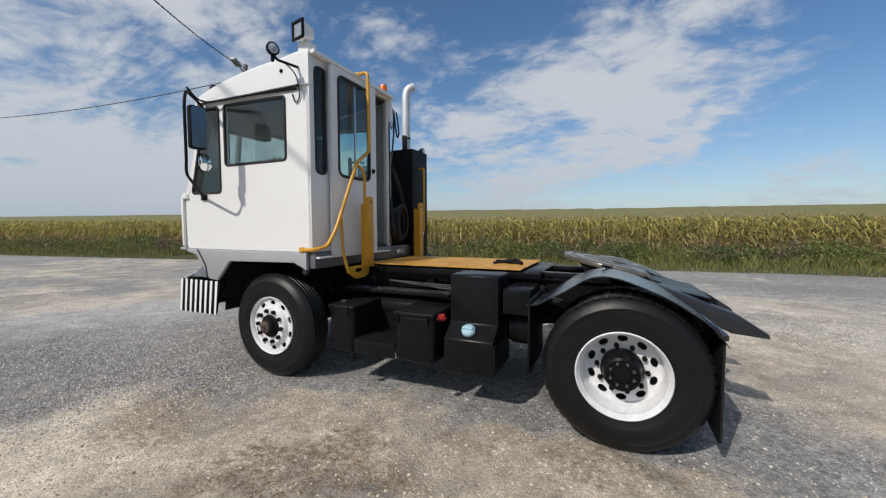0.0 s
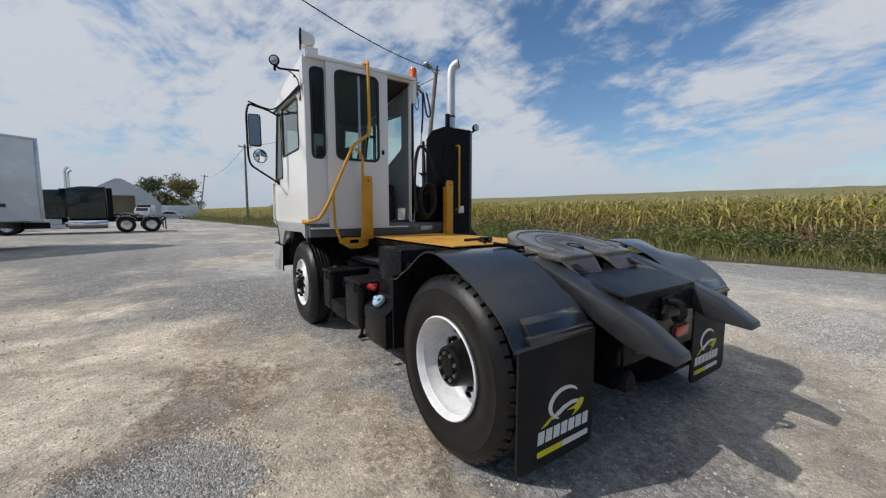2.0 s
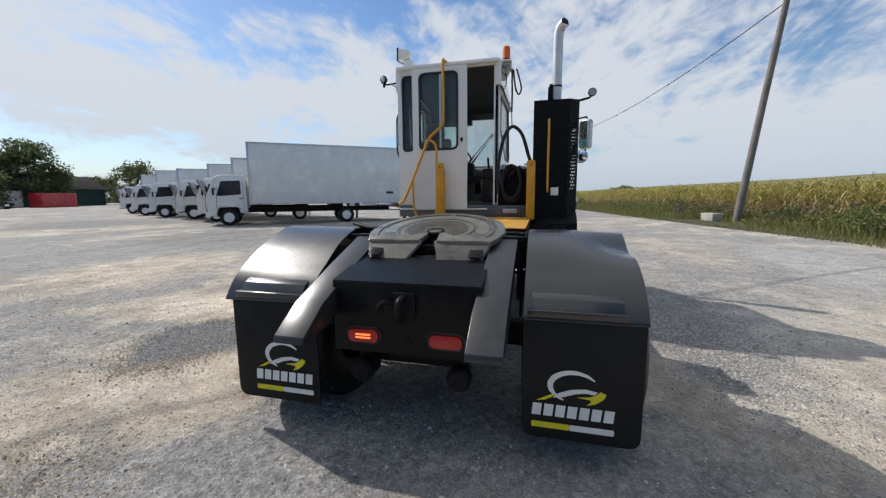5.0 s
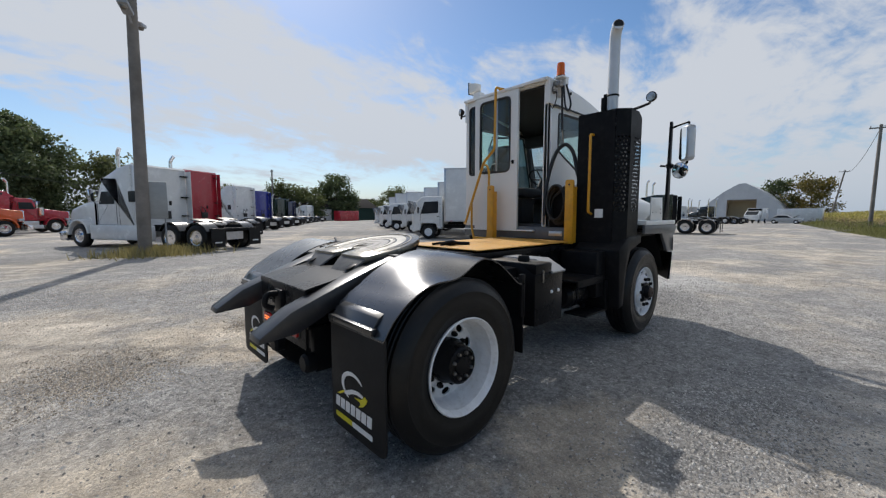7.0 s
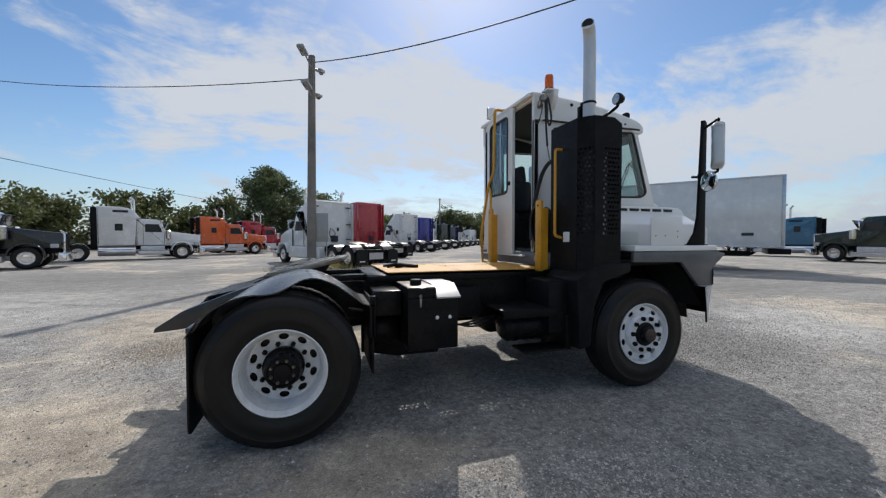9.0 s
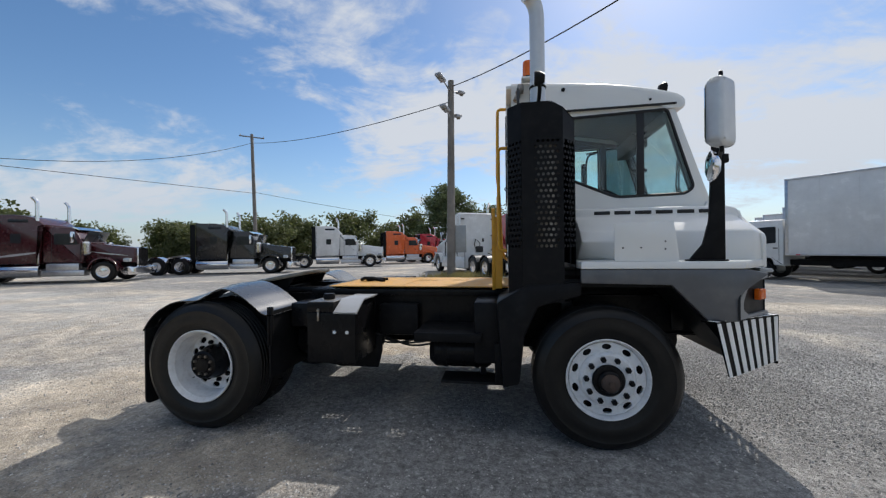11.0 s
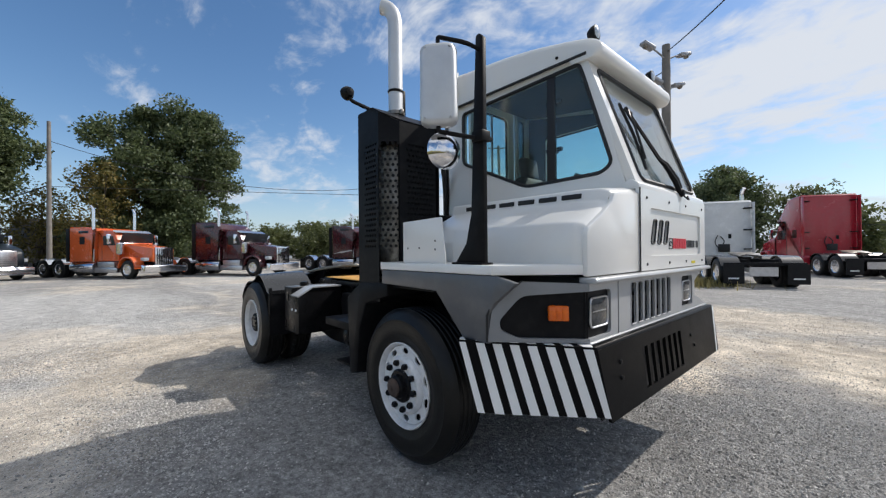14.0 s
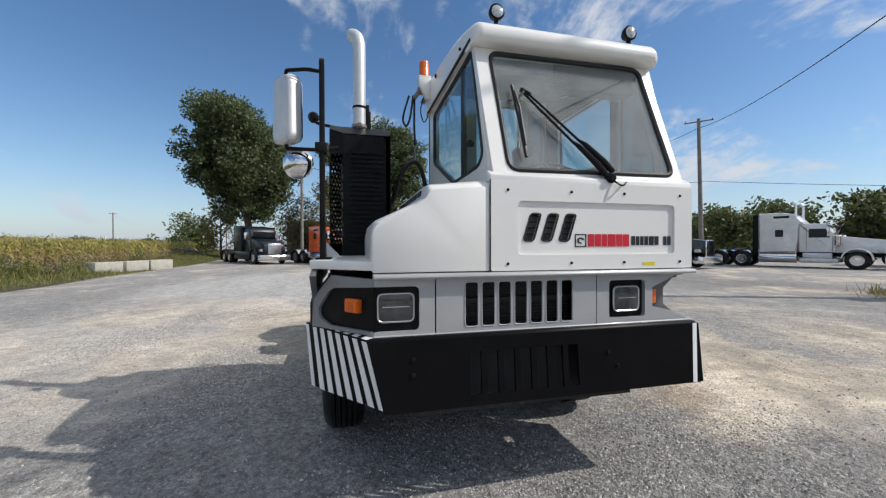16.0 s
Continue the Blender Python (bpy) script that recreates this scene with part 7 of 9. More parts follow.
        for k in range(7):
            part("grille_bar", bm_box(1.190, 1.198, -0.44, 0.44, 0.83 + 0.11 * k, 0.842 + 0.11 * k), SATIN, gr)
        part("bumper", bm_prism(round_poly([(0.85, 0.30), (1.30, 0.30), (1.34, 0.68), (0.85, 0.72)], 0.08), "y", -1.2, 1.2, 0.08, 3), CHROME, t, "bright bumper")
    cabz = 2.72 if long_ else 2.85
    part("cab", bm_prism(round_poly([(-2.52, 0.98), (-0.90, 0.98), (-0.90, 1.95), (-1.28, cabz), (-2.52, cabz + 0.05)], [0.02, 0.05, 0.03, 0.15, 0.02], 3), "y", -1.0, 1.0, 0.06, 3), body, t)
    part("windshield", moved(bm_box(-0.9, 0.9, -0.012, 0.012, 0.0, 0.62, 0.01), Matrix.Translation((-0.965, 0, 1.99)) @ Matrix.Rotation(radians(90), 4, "Z") @ Matrix.Rotation(radians(26), 4, "X")), FAR_GLASS, t)
    for s in (1, -1):
        part("side_window", bm_prism(round_poly([(-2.05, 1.88), (-1.10, 1.88), (-1.30, 2.42), (-2.05, 2.42)], 0.05), "y", s * 1.004 - 0.008, s * 1.004 + 0.008), FAR_GLASS, t)
        part("door_seam", bm_tube([(-2.15, s * 1.004, 1.05), (-2.15, s * 1.004, 2.55)], 0.010, 5), SEAL, t)
        part("door_seam", bm_tube([(-1.0, s * 1.004, 1.05), (-1.0, s * 1.004, 1.9)], 0.010, 5), SEAL, t)
    if style != "day":
        z1 = roof
        xb = back if back else (-4.45 if long_ else -3.95)
        part("sleeper", bm_prism(round_poly([(xb, 0.95), (-2.58, 0.95), (-2.50, cabz), (-2.25 if long_ else -1.55, cabz + 0.05), (-2.75, z1 - 0.1), (-3.3, z1), (xb, z1)], [0.02, 0.02, 0.02, 0.05, 0.2, 0.1, 0.05], 3), "y", -1.2, 1.2, 0.07, 3), body, t, "tall sleeper box")
        for s in (1, -1):
            part("sleeper_window", bm_prism(round_poly([(-3.6, 1.95), (-3.2, 1.95), (-3.2, 2.40), (-3.6, 2.40)], 0.06), "y", s * 1.204 - 0.008, s * 1.204 + 0.008), FAR_GLASS, t)
            part("side_fairing", bm_box(xb - 0.30, xb - 0.01, s * 1.17 - 0.015, s * 1.17 + 0.015, 0.95, z1 - 0.08, 0.006), body if not long_ else SATIN, t)
            for z in (1.35, 2.2, z1 - 0.35):
                part("rear_bracket", bm_box(xb - 0.15, xb - 0.005, s * 1.0 - 0.14, s * 1.0 + 0.14, z, z + 0.05, 0.008), SATIN, t)
        part("rear_hatch", bm_box(xb - 0.012, xb - 0.004, -0.42, -0.30, 1.85, 2.05, 0.003), SATIN, t)
        if long_:
            part("sun_visor", bm_prism([(-1.32, cabz - 0.02), (-1.05, cabz - 0.14), (-1.04, cabz - 0.11), (-1.30, cabz + 0.03)], "y", -0.98, 0.98), CHROME, t, "bright sun visor")
            part("roof_window", bm_box(-3.7, -2.9, -1.203, 1.203, roof - 0.38, roof - 0.20, 0.02), FAR_GLASS, t)
    part("fifth_wheel", moved(bm_prism([(0.45, -0.4), (0.45, 0.4), (0, 0.48), (-0.5, 0.35), (-0.1, 0), (-0.5, -0.35), (0, -0.48)], "z", -0.03, 0.03, 0.01), Matrix.Translation((-5.9, 0, 1.17)) @ Matrix.Rotation(radians(-8), 4, "Y")), STEEL, t)
    part("deck", bm_box(-5.3, -4.5, -0.45, 0.45, 1.0, 1.06, 0.01), SATIN, t)
    part("rear_crossbar", bm_join(bm_box(-7.45, -7.35, -1.2, 1.2, 0.78, 0.90, 0.01), bm_box(-7.36, -7.3, -0.35, 0.35, 0.5, 0.8, 0.01)), SATIN, t)
    part("plate_panel", bm_box(-7.375, -7.36, -0.42, 0.42, 0.42, 0.74), ALU, t)
    rx = back - 0.02 if back else {"long": -4.47, "aero": -3.97, "day": -2.54}[style]
    part("rear_hose", bm_join(bm_tube(curve_points([(rx + 0.0, 0.1, 2.0), (rx - 0.13, 0.25, 1.7), (rx - 0.08, 0.1, 1.45), (rx - 0.13, -0.1, 1.7), (rx, 0.0, 1.95)]), 0.02, 6), bm_box(rx - 0.03, rx + 0.01, -0.35, 0.1, 1.25, 1.6, 0.01)), HOSE, t)
    return t


def heading(x, y, dx, dy, off=0.0):
    """A pose on the ground at x, y that faces along dx, dy; off shifts it to its left."""
    a = math.atan2(dy, dx)
    return pose(x - off * math.sin(a), y + off * math.cos(a), 0, 0, 0, math.degrees(a))


maroon, black_p, white_p, orange_p, red_p = paint("maroon_paint", (0.055, 0.008, 0.012)), paint("black_truck_paint", (0.008, 0.009, 0.010)), paint("white_truck_paint", (0.78, 0.78, 0.77)), paint("orange_truck_paint", (0.72, 0.13, 0.03)), paint("red_truck_paint", (0.42, 0.015, 0.03))
blue_p, navy_p, slate_p, silver_p, teal_p, green_p = paint("blue_truck_paint", (0.02, 0.03, 0.26)), paint("navy_truck_paint", (0.012, 0.018, 0.07)), surface("slate_truck_paint", (0.008, 0.013, 0.019), (0.006, 0.010, 0.015), 1.5, 0.32, coat=0.15, bump=0.02, spec=0.3), paint("silver_truck_paint", (0.5, 0.5, 0.5)), paint("teal_truck_paint", (0.03, 0.16, 0.28)), paint("dark_green_truck_paint", (0.008, 0.022, 0.014))
# an arc of long-nosed trucks beyond the tractor's tail, seen from their right
semi("tractor_truck", slate_p, "slate grey aerodynamic tractor truck on gravel", heading(-25.5, -8.2, 0.84, 0.54, 1.18), "aero", 3.1, stacks=False)
semi("tractor_truck", orange_p, "orange long-nose tractor truck with chrome stacks", heading(-21.9, -1.7, 0.84, 0.55, 1.18), "long", 2.95)
semi("tractor_truck", maroon, "maroon long-nose tractor truck with tall chrome stacks", heading(-18.9, 3.9, 0.86, 0.51, 1.18), "long", 3.3)
striped = semi("tractor_truck", maroon, "maroon long-nose tractor truck with silver side stripes", heading(-17.2, 11.9, 0.91, 0.42, 1.18), "long", 3.3)
for y in (-1.207, 1.207):
    part("side_stripe", bm_prism([(-4.40, 1.25), (-3.6, 1.42), (-2.65, 1.52), (-2.65, 1.46), (-3.5, 1.32)], "y", y - 0.003, y + 0.003), silver_p, striped, "silver sweep stripe")
for y in (-0.768, 0.768):
    part("side_stripe", bm_prism([(-0.9, 1.55), (0.2, 1.42), (0.9, 1.30), (0.1, 1.36)], "y", y - 0.004, y + 0.004), silver_p, striped, "silver sweep stripe")
semi("tractor_truck", black_p, "black long-nose tractor truck with chrome tanks", heading(-12.6, 18.6, 0.95, 0.32, 1.18), "long", 3.25)
semi("tractor_truck", white_p, "white long-nose tractor truck with high sleeper", heading(-9.0, 27.3, 0.914, 0.405, 1.18), "long", 3.5)
semi("tractor_truck", orange_p, "orange tractor truck with sleeper and chrome stack", heading(-5.5, 35.4, 0.90, 0.43, 1.18), "long", 3.35)
semi("tractor_truck", red_p, "bright red tractor truck parked behind others", heading(-3.4, 42.0, 0.90, 0.43, 1.18), "long", 3.3)
# a slanted row that shows its tails
row = [(white_p, "aero", 3.5, "white aerodynamic tractor truck with flat sleeper back", -0.8, 21.0), (red_p, "aero", 4.2, "dark red high-roof tractor truck in a row", 2.0, 29.4), (white_p, "aero", 4.2, "white high-roof tractor truck in a row", 7.8, 41.3),
       (blue_p, "aero", 4.2, "deep blue high-roof tractor truck in a row", 11.6, 47.9), (white_p, "day", 3.0, "white day-cab tractor truck in a row", 14.8, 52.9), (green_p, "aero", 3.9, "dark green high-roof tractor truck in a row", 18.3, 60.0),
       (navy_p, "aero", 3.7, "navy blue tractor truck in a row", 22.0, 66.2), (white_p, "day", 3.0, "white day-cab tractor truck near the row's end", 25.6, 72.4), (silver_p, "day", 3.0, "silver day-cab tractor truck at the row's end", 29.2, 78.6), (white_p, "aero", 3.6, "white high-roof tractor truck at the row's end", 32.8, 83.0)]
for c, st, rf, lb, x, y in row:
    semi("tractor_truck", c, lb, heading(x, y, -0.50, 0.866), st, rf, "row of tractor trucks", back=-3.45 if y < 25 else None)
# trucks near the box trucks
semi("tractor_truck", green_p, "dark green long-nose tractor truck with bright stack", heading(33.0, 11.2, -0.12, 0.99, 1.2), "long", 3.0)
semi("tractor_truck", teal_p, "blue tractor truck with dark hood", heading(36.5, 19.5, -0.35, 0.94, 1.2), "long", 3.1)


def box_truck(at, label, box_len=7.55, wheelbase=5.75, top=4.12, body=True):
    t = thing("box_truck", label, "truck", "row of white box trucks", at)
    for s in (1, -1):
        far_wheel(t, 0, s * 1.08, True, 0.80, True)
        far_wheel(t, -wheelbase, s * 1.10, False, 0.80, True)
        part("frame_rail", bm_box(-wheelbase - 2.6, 0.6, s * 0.4 - 0.04, s * 0.4 + 0.04, 0.62, 0.86), SATIN, t)
        part("side_window", bm_prism(round_poly([(-0.60, 1.55), (0.46, 1.48), (0.26, 2.20), (-0.60, 2.24)], 0.06), "y", s * 1.045 - 0.01, s * 1.045 + 0.01), FAR_GLASS, t)
        part("door_handle", bm_box(-0.66, -0.50, s * 1.05 - 0.012, s * 1.05 + 0.012, 1.32, 1.36, 0.004), SATIN, t)
        part("door_seam", bm_tube([(-0.70, s * 1.046, 0.8), (-0.70, s * 1.046, 2.15)], 0.008, 5), SEAL, t)
        part("door_seam", bm_join(bm_tube([(0.50, s * 1.046, 0.9), (0.48, s * 1.046, 1.5), (0.26, s * 1.046, 2.12)], 0.008, 5)), SEAL, t)
        part("mirror", bm_join(bm_box(0.55, 0.62, s * 1.22 - 0.08, s * 1.22 + 0.08, 1.52, 1.88, 0.02), bm_tube([(0.45, s * 1.04, 1.85), (0.58, s * 1.22, 1.8)], 0.014, 6)), SATIN, t)
        part("headlamp", bm_box(0.86, 0.93, s * 0.78 - 0.16, s * 0.78 + 0.16, 0.80, 1.0, 0.03), LENS, t)
        part("mud_flap", bm_box(-wheelbase - 0.62, -wheelbase - 0.60, min(s * 0.55, s * 1.1), max(s * 0.55, s * 1.1), 0.2, 0.75), FLAP, t)
        arcs = [(0.50 * math.cos(a), 0.45 + 0.48 * math.sin(a)) for a in np.linspace(0, math.pi, 12)]
        inn = [(0.44 * math.cos(a), 0.45 + 0.42 * math.sin(a)) for a in np.linspace(0, math.pi, 12)]
        part("wheel_arch", bm_prism(arcs + inn[::-1], "y", min(s * 0.7, s * 1.06), max(s * 0.7, s * 1.06)), SATIN, t)
    cab = bm_prism(round_poly([(-0.85, 0.62), (-0.52, 0.62), (-0.45, 0.92), (0.45, 0.92), (0.52, 0.50), (0.90, 0.50), (0.95, 1.40), (0.58, 2.38), (0.32, 2.52), (-0.85, 2.52)], [0.02, 0.02, 0.1, 0.1, 0.03, 0.05, 0.1, 0.1, 0.1, 0.06], 3), "y", -1.04, 1.04, 0.05, 3)
    part("cab", cab, white_p, t)
    part("windshield", moved(bm_box(-0.93, 0.93, -0.012, 0.012, 0.0, 0.88, 0.01), Matrix.Translation((0.955, 0, 1.46)) @ Matrix.Rotation(radians(90), 4, "Z") @ Matrix.Rotation(radians(22), 4, "X")), FAR_GLASS, t)
    part("grille", bm_box(0.93, 0.96, -0.6, 0.6, 0.82, 1.0, 0.01), SATIN, t)
    part("bumper", bm_box(0.80, 1.02, -1.05, 1.05, 0.42, 0.70, 0.05), white_p, t)
    if body:
        x1, x0 = -1.0, -1.0 - box_len
        bx = part("cargo_box", bm_box(x0, x1, -1.27, 1.27, 1.05, top, 0.03), white_p, t, "plain white cargo box")
        for s in (1, -1):
            for z in (1.04, top - 0.07):
                part("box_rail", bm_box(x0 - 0.01, x1 + 0.01, s * 1.275 - 0.02, s * 1.275 + 0.02, z, z + 0.07, 0.008), ALU, bx)
            for x in (x0 + 0.04, x1 - 0.04):
                part("corner_post", bm_box(x - 0.05, x + 0.05, s * 1.272 - 0.02, s * 1.272 + 0.02, 1.05, top, 0.01), ALU, bx)
            for k in range(1, 8):
                part("panel_rivet_line", bm_box(x0 + box_len * k / 8 - 0.006, x0 + box_len * k / 8 + 0.006, s * 1.2715 - 0.002, s * 1.2715 + 0.002, 1.12, top - 0.08), white_p, bx)
        for s in (1, -1):
            part("print_bar", bm_box(x0 + 1.0, x0 + 1.42, s * 1.275 - 0.004, s * 1.275 + 0.004, 1.55, 1.68), PRINT_K, bx)
            for k in range(6):
                part("side_marker", bm_box(x0 + 0.4 + k * (box_len - 0.8) / 5 - 0.06, x0 + 0.4 + k * (box_len - 0.8) / 5 + 0.06, s * 1.297 - 0.003, s * 1.297 + 0.003, 1.055, 1.095), PRINT_R if k % 2 else PRINT_W, bx)
        part("rear_frame", bm_join(bm_box(x0 - 0.03, x0 + 0.02, -1.27, -1.17, 1.0, top), bm_box(x0 - 0.03, x0 + 0.02, 1.17, 1.27, 1.0, top), bm_box(x0 - 0.03, x0 + 0.02, -1.17, 1.17, top - 0.12, top)), ALU, bx)
        part("tail_step", bm_box(x0 - 0.25, x0 + 0.5, -1.1, 1.1, 0.75, 0.98, 0.01), SATIN, t)
    return t


box_truck(heading(13.25, 14.35, -0.60, 0.79, -1.1), "white cab-over truck with long white cargo box", 8.4, 5.75, 4.12)
for k, (x, y) in enumerate(((15.8, 17.7), (17.7, 21.4), (19.4, 25.9), (21.9, 31.0), (25.1, 36.7))):
    box_truck(heading(x, y, -0.61, 0.79, -1.1), "white cab-over truck with cargo box in a row" if k < 4 else "white cab-over truck at the end of a row", 6.0 - 0.2 * k, 4.6, 3.7 - 0.08 * (k % 3), True)

# service truck, car, container
van = thing("service_truck", "white service truck with dark box front", "truck", at=heading(84, 8.2, -1, 0.15))
part("body", bm_box(-2.6, 0.4, -1.1, 1.1, 0.8, 2.6, 0.05), white_p, van)
part("cab", bm_prism(round_poly([(0.4, 0.6), (2.2, 0.6), (2.2, 1.4), (1.3, 2.1), (0.4, 2.2)], 0.08), "y", -1.0, 1.0, 0.06), white_p, van)
part("windshield", bm_prism([(1.36, 2.06), (2.12, 1.46), (2.14, 1.48), (1.38, 2.08)], "y", -0.85, 0.85), FAR_GLASS, van)
part("dark_panel", bm_box(0.42, 0.46, -1.0, 1.0, 2.0, 2.55), SATIN, van)
for x in (-1.8, 1.3):
    for s in (1, -1):
        far_wheel(van, x, s * 1.0, True, 0.75)


def sedan(at, col, label):
    t = thing("car", label, "car", at=at)
    pr = round_poly([(-2.25, 0.35), (2.25, 0.35), (2.3, 0.62), (2.1, 0.82), (1.0, 0.95), (0.25, 1.42), (-0.95, 1.44), (-1.75, 1.0), (-2.25, 0.95)], [0.05, 0.1, 0.1, 0.15, 0.2, 0.3, 0.3, 0.2, 0.1], 3)
    part("body", bm_prism(pr, "y", -0.88, 0.88, 0.08, 3), col, t)
    for s in (1, -1):
        part("side_window", bm_prism(round_poly([(-1.5, 1.0), (0.8, 0.98), (0.2, 1.36), (-0.9, 1.37)], 0.06), "y", s * 0.885 - 0.006, s * 0.885 + 0.006), FAR_GLASS, t)
        for x in (-1.38, 1.42):
            far_wheel(t, x, s * 0.90, True, 0.62)
    part("windshield", moved(bm_box(-0.7, 0.7, -0.01, 0.01, 0, 0.8), Matrix.Translation((0.95, 0, 0.98)) @ Matrix.Rotation(radians(90), 4, "Z") @ Matrix.Rotation(radians(57), 4, "X")), FAR_GLASS, t)
    return t


sedan(heading(84, 4.2, -0.1, -1), silver_p, "silver sedan parked near a container")
cont = thing("cargo_container", "white corrugated cargo container beyond the car", "container", at=heading(92, 3.0, 0.05, 1))
part("body", bm_box(-3, 3, -1.2, 1.2, 0.0, 2.6, 0.02), white_p, cont)
for k in range(19):
    part("rib", bm_box(-2.8 + 0.3 * k, -2.65 + 0.3 * k, -1.23, 1.23, 0.2, 2.45), white_p, cont)

# arched shed with an open front
shed = thing("storage_shed", "pale fabric-roofed storage shed with open front", "shed", at=pose(112, 14.5, 0, 0, 0, 0))
fabric = surface("shed_fabric", (0.55, 0.56, 0.57), (0.47, 0.48, 0.5), 0.6, 0.6, bump=0.3, grain=8)
sp = [(-7.6, 0.0), (-7.4, 3.2), (-6.2, 4.8), (-3.4, 7.2), (-0.6, 8.9), (0.6, 8.9), (3.4, 7.2), (6.2, 4.8), (7.4, 3.2), (7.6, 0.0)]
part("front_wall", bm_plate(round_poly(sp, 0.5, 2), [[(-2.6, 0.02), (2.6, 0.02), (2.6, 4.8), (-2.6, 4.8)]], "x", -0.2, 0.0), fabric, shed)
part("roof", bm_prism(sp + [(y * 0.97, z * 0.97) for y, z in sp[::-1]], "x", 0.0, 22.0), fabric, shed)
# added wall near the doorway catches skylight in place of the roof's glow
part("inner_wall", bm_box(2.4, 2.5, -4.0, 4.0, 0, 6.0), surface("lit_tan_interior", (0.42, 0.33, 0.2), None, 1, 0.8), shed)
part("doorway_beam", bm_join(bm_box(-0.3, 0.05, -2.8, 2.8, 4.8, 5.1), bm_box(-0.3, 0.05, -2.8, -2.6, 0, 4.8), bm_box(-0.3, 0.05, 2.6, 2.8, 0, 4.8)), surface("brown_beam", (0.2, 0.15, 0.1), None, 2, 0.7), shed)
barn = thing("long_building", "long low building with dark roof and green front", "building", at=pose(46, 97, 0, 0, 0, 12))
part("wall", bm_box(-16, 16, -5, 5, 0, 3.6), surface("dark_green_siding", (0.04, 0.07, 0.06), None, 1, 0.8, spec=0.1), barn)
part("roof", bm_prism([(-5.6, 3.5), (5.6, 3.5), (0.6, 6.4), (-0.6, 6.4)], "x", -16.6, 16.6), surface("dark_roof", (0.03, 0.028, 0.028), None, 1, 0.9, spec=0.05), barn)
part("bay_door", bm_box(-4, -0.6, -5.05, -5.0, 0.1, 3.0), silver_p, barn)
rc = thing("cargo_container", "bright red cargo container at the yard's end", "container", at=pose(46.5, 84.0, 0, 0, 0, 12))
part("body", bm_box(-3, 3, -1.2, 1.2, 0.0, 2.5, 0.02), red_p, rc)
for k in range(19):
    part("rib", bm_box(-2.8 + 0.3 * k, -2.65 + 0.3 * k, -1.23, 1.23, 0.2, 2.35), red_p, rc)
semi("tractor_truck", white_p, "white day-cab tractor truck across the yard", heading(70.7, 18.1, 0.3, 0.95), "day", 3.0)
semi("tractor_truck", black_p, "black day-cab tractor truck across the yard", heading(76.8, 15.5, 0.3, 0.95), "day", 3.0)
semi("tractor_truck", silver_p, "grey day-cab tractor truck across the yard", heading(79.0, 18.5, 0.3, 0.95), "day", 3.0)
house = thing("house", "dark-roofed house half hidden by trees", "house", at=pose(-52, -4, 0, 0, 0, 20))
part("wall", bm_box(-4, 4, -5, 5, 0, 3.0), surface("brown_siding", (0.16, 0.12, 0.10), None, 1, 0.8), house)
part("roof", bm_prism([(-4.6, 2.9), (4.6, 2.9), (0, 5.0)], "y", -5.4, 5.4), surface("house_roof", (0.05, 0.04, 0.04), None, 1, 0.8), house)
for y in (-3, 0, 3):
    part("window", bm_box(4.0, 4.03, y - 0.5, y + 0.5, 1.0, 2.2), FAR_GLASS, house)

# concrete blocks by the verge
conc = surface("pale_concrete", (0.50, 0.48, 0.42), (0.38, 0.36, 0.31), 3, 0.85, bump=0.5, grain=40, dirt=(0.2, 0.18, 0.14), dirt_amount=0.4)
blk = solid("concrete_block", bm_box(-0.72, 0.72, -0.32, 0.32, 0, 0.6, 0.03), conc, "pale weathered concrete block on the verge", "concrete block", "line of concrete blocks")
blk.matrix_world = pose(-16.9, -13.3, 0, 0, 0, -22)
copy_thing(blk, pose(-18.4, -12.75, 0, 0, 0, -18))
copy_thing(blk, pose(-19.95, -12.2, 0, 0, 0, -25))
copy_thing(blk, pose(19.0, -8.85, 0, 0, 0, 15) @ Matrix.Diagonal((0.58, 0.8, 0.72, 1)))

# utility poles and wires
wood = surface("weathered_pole", (0.26, 0.235, 0.21), (0.15, 0.135, 0.12), 1.2, 0.85, bump=0.5, grain=30)
GREYMETAL = surface("grey_fitting", (0.35, 0.35, 0.36), None, 4, 0.5, 0.4)


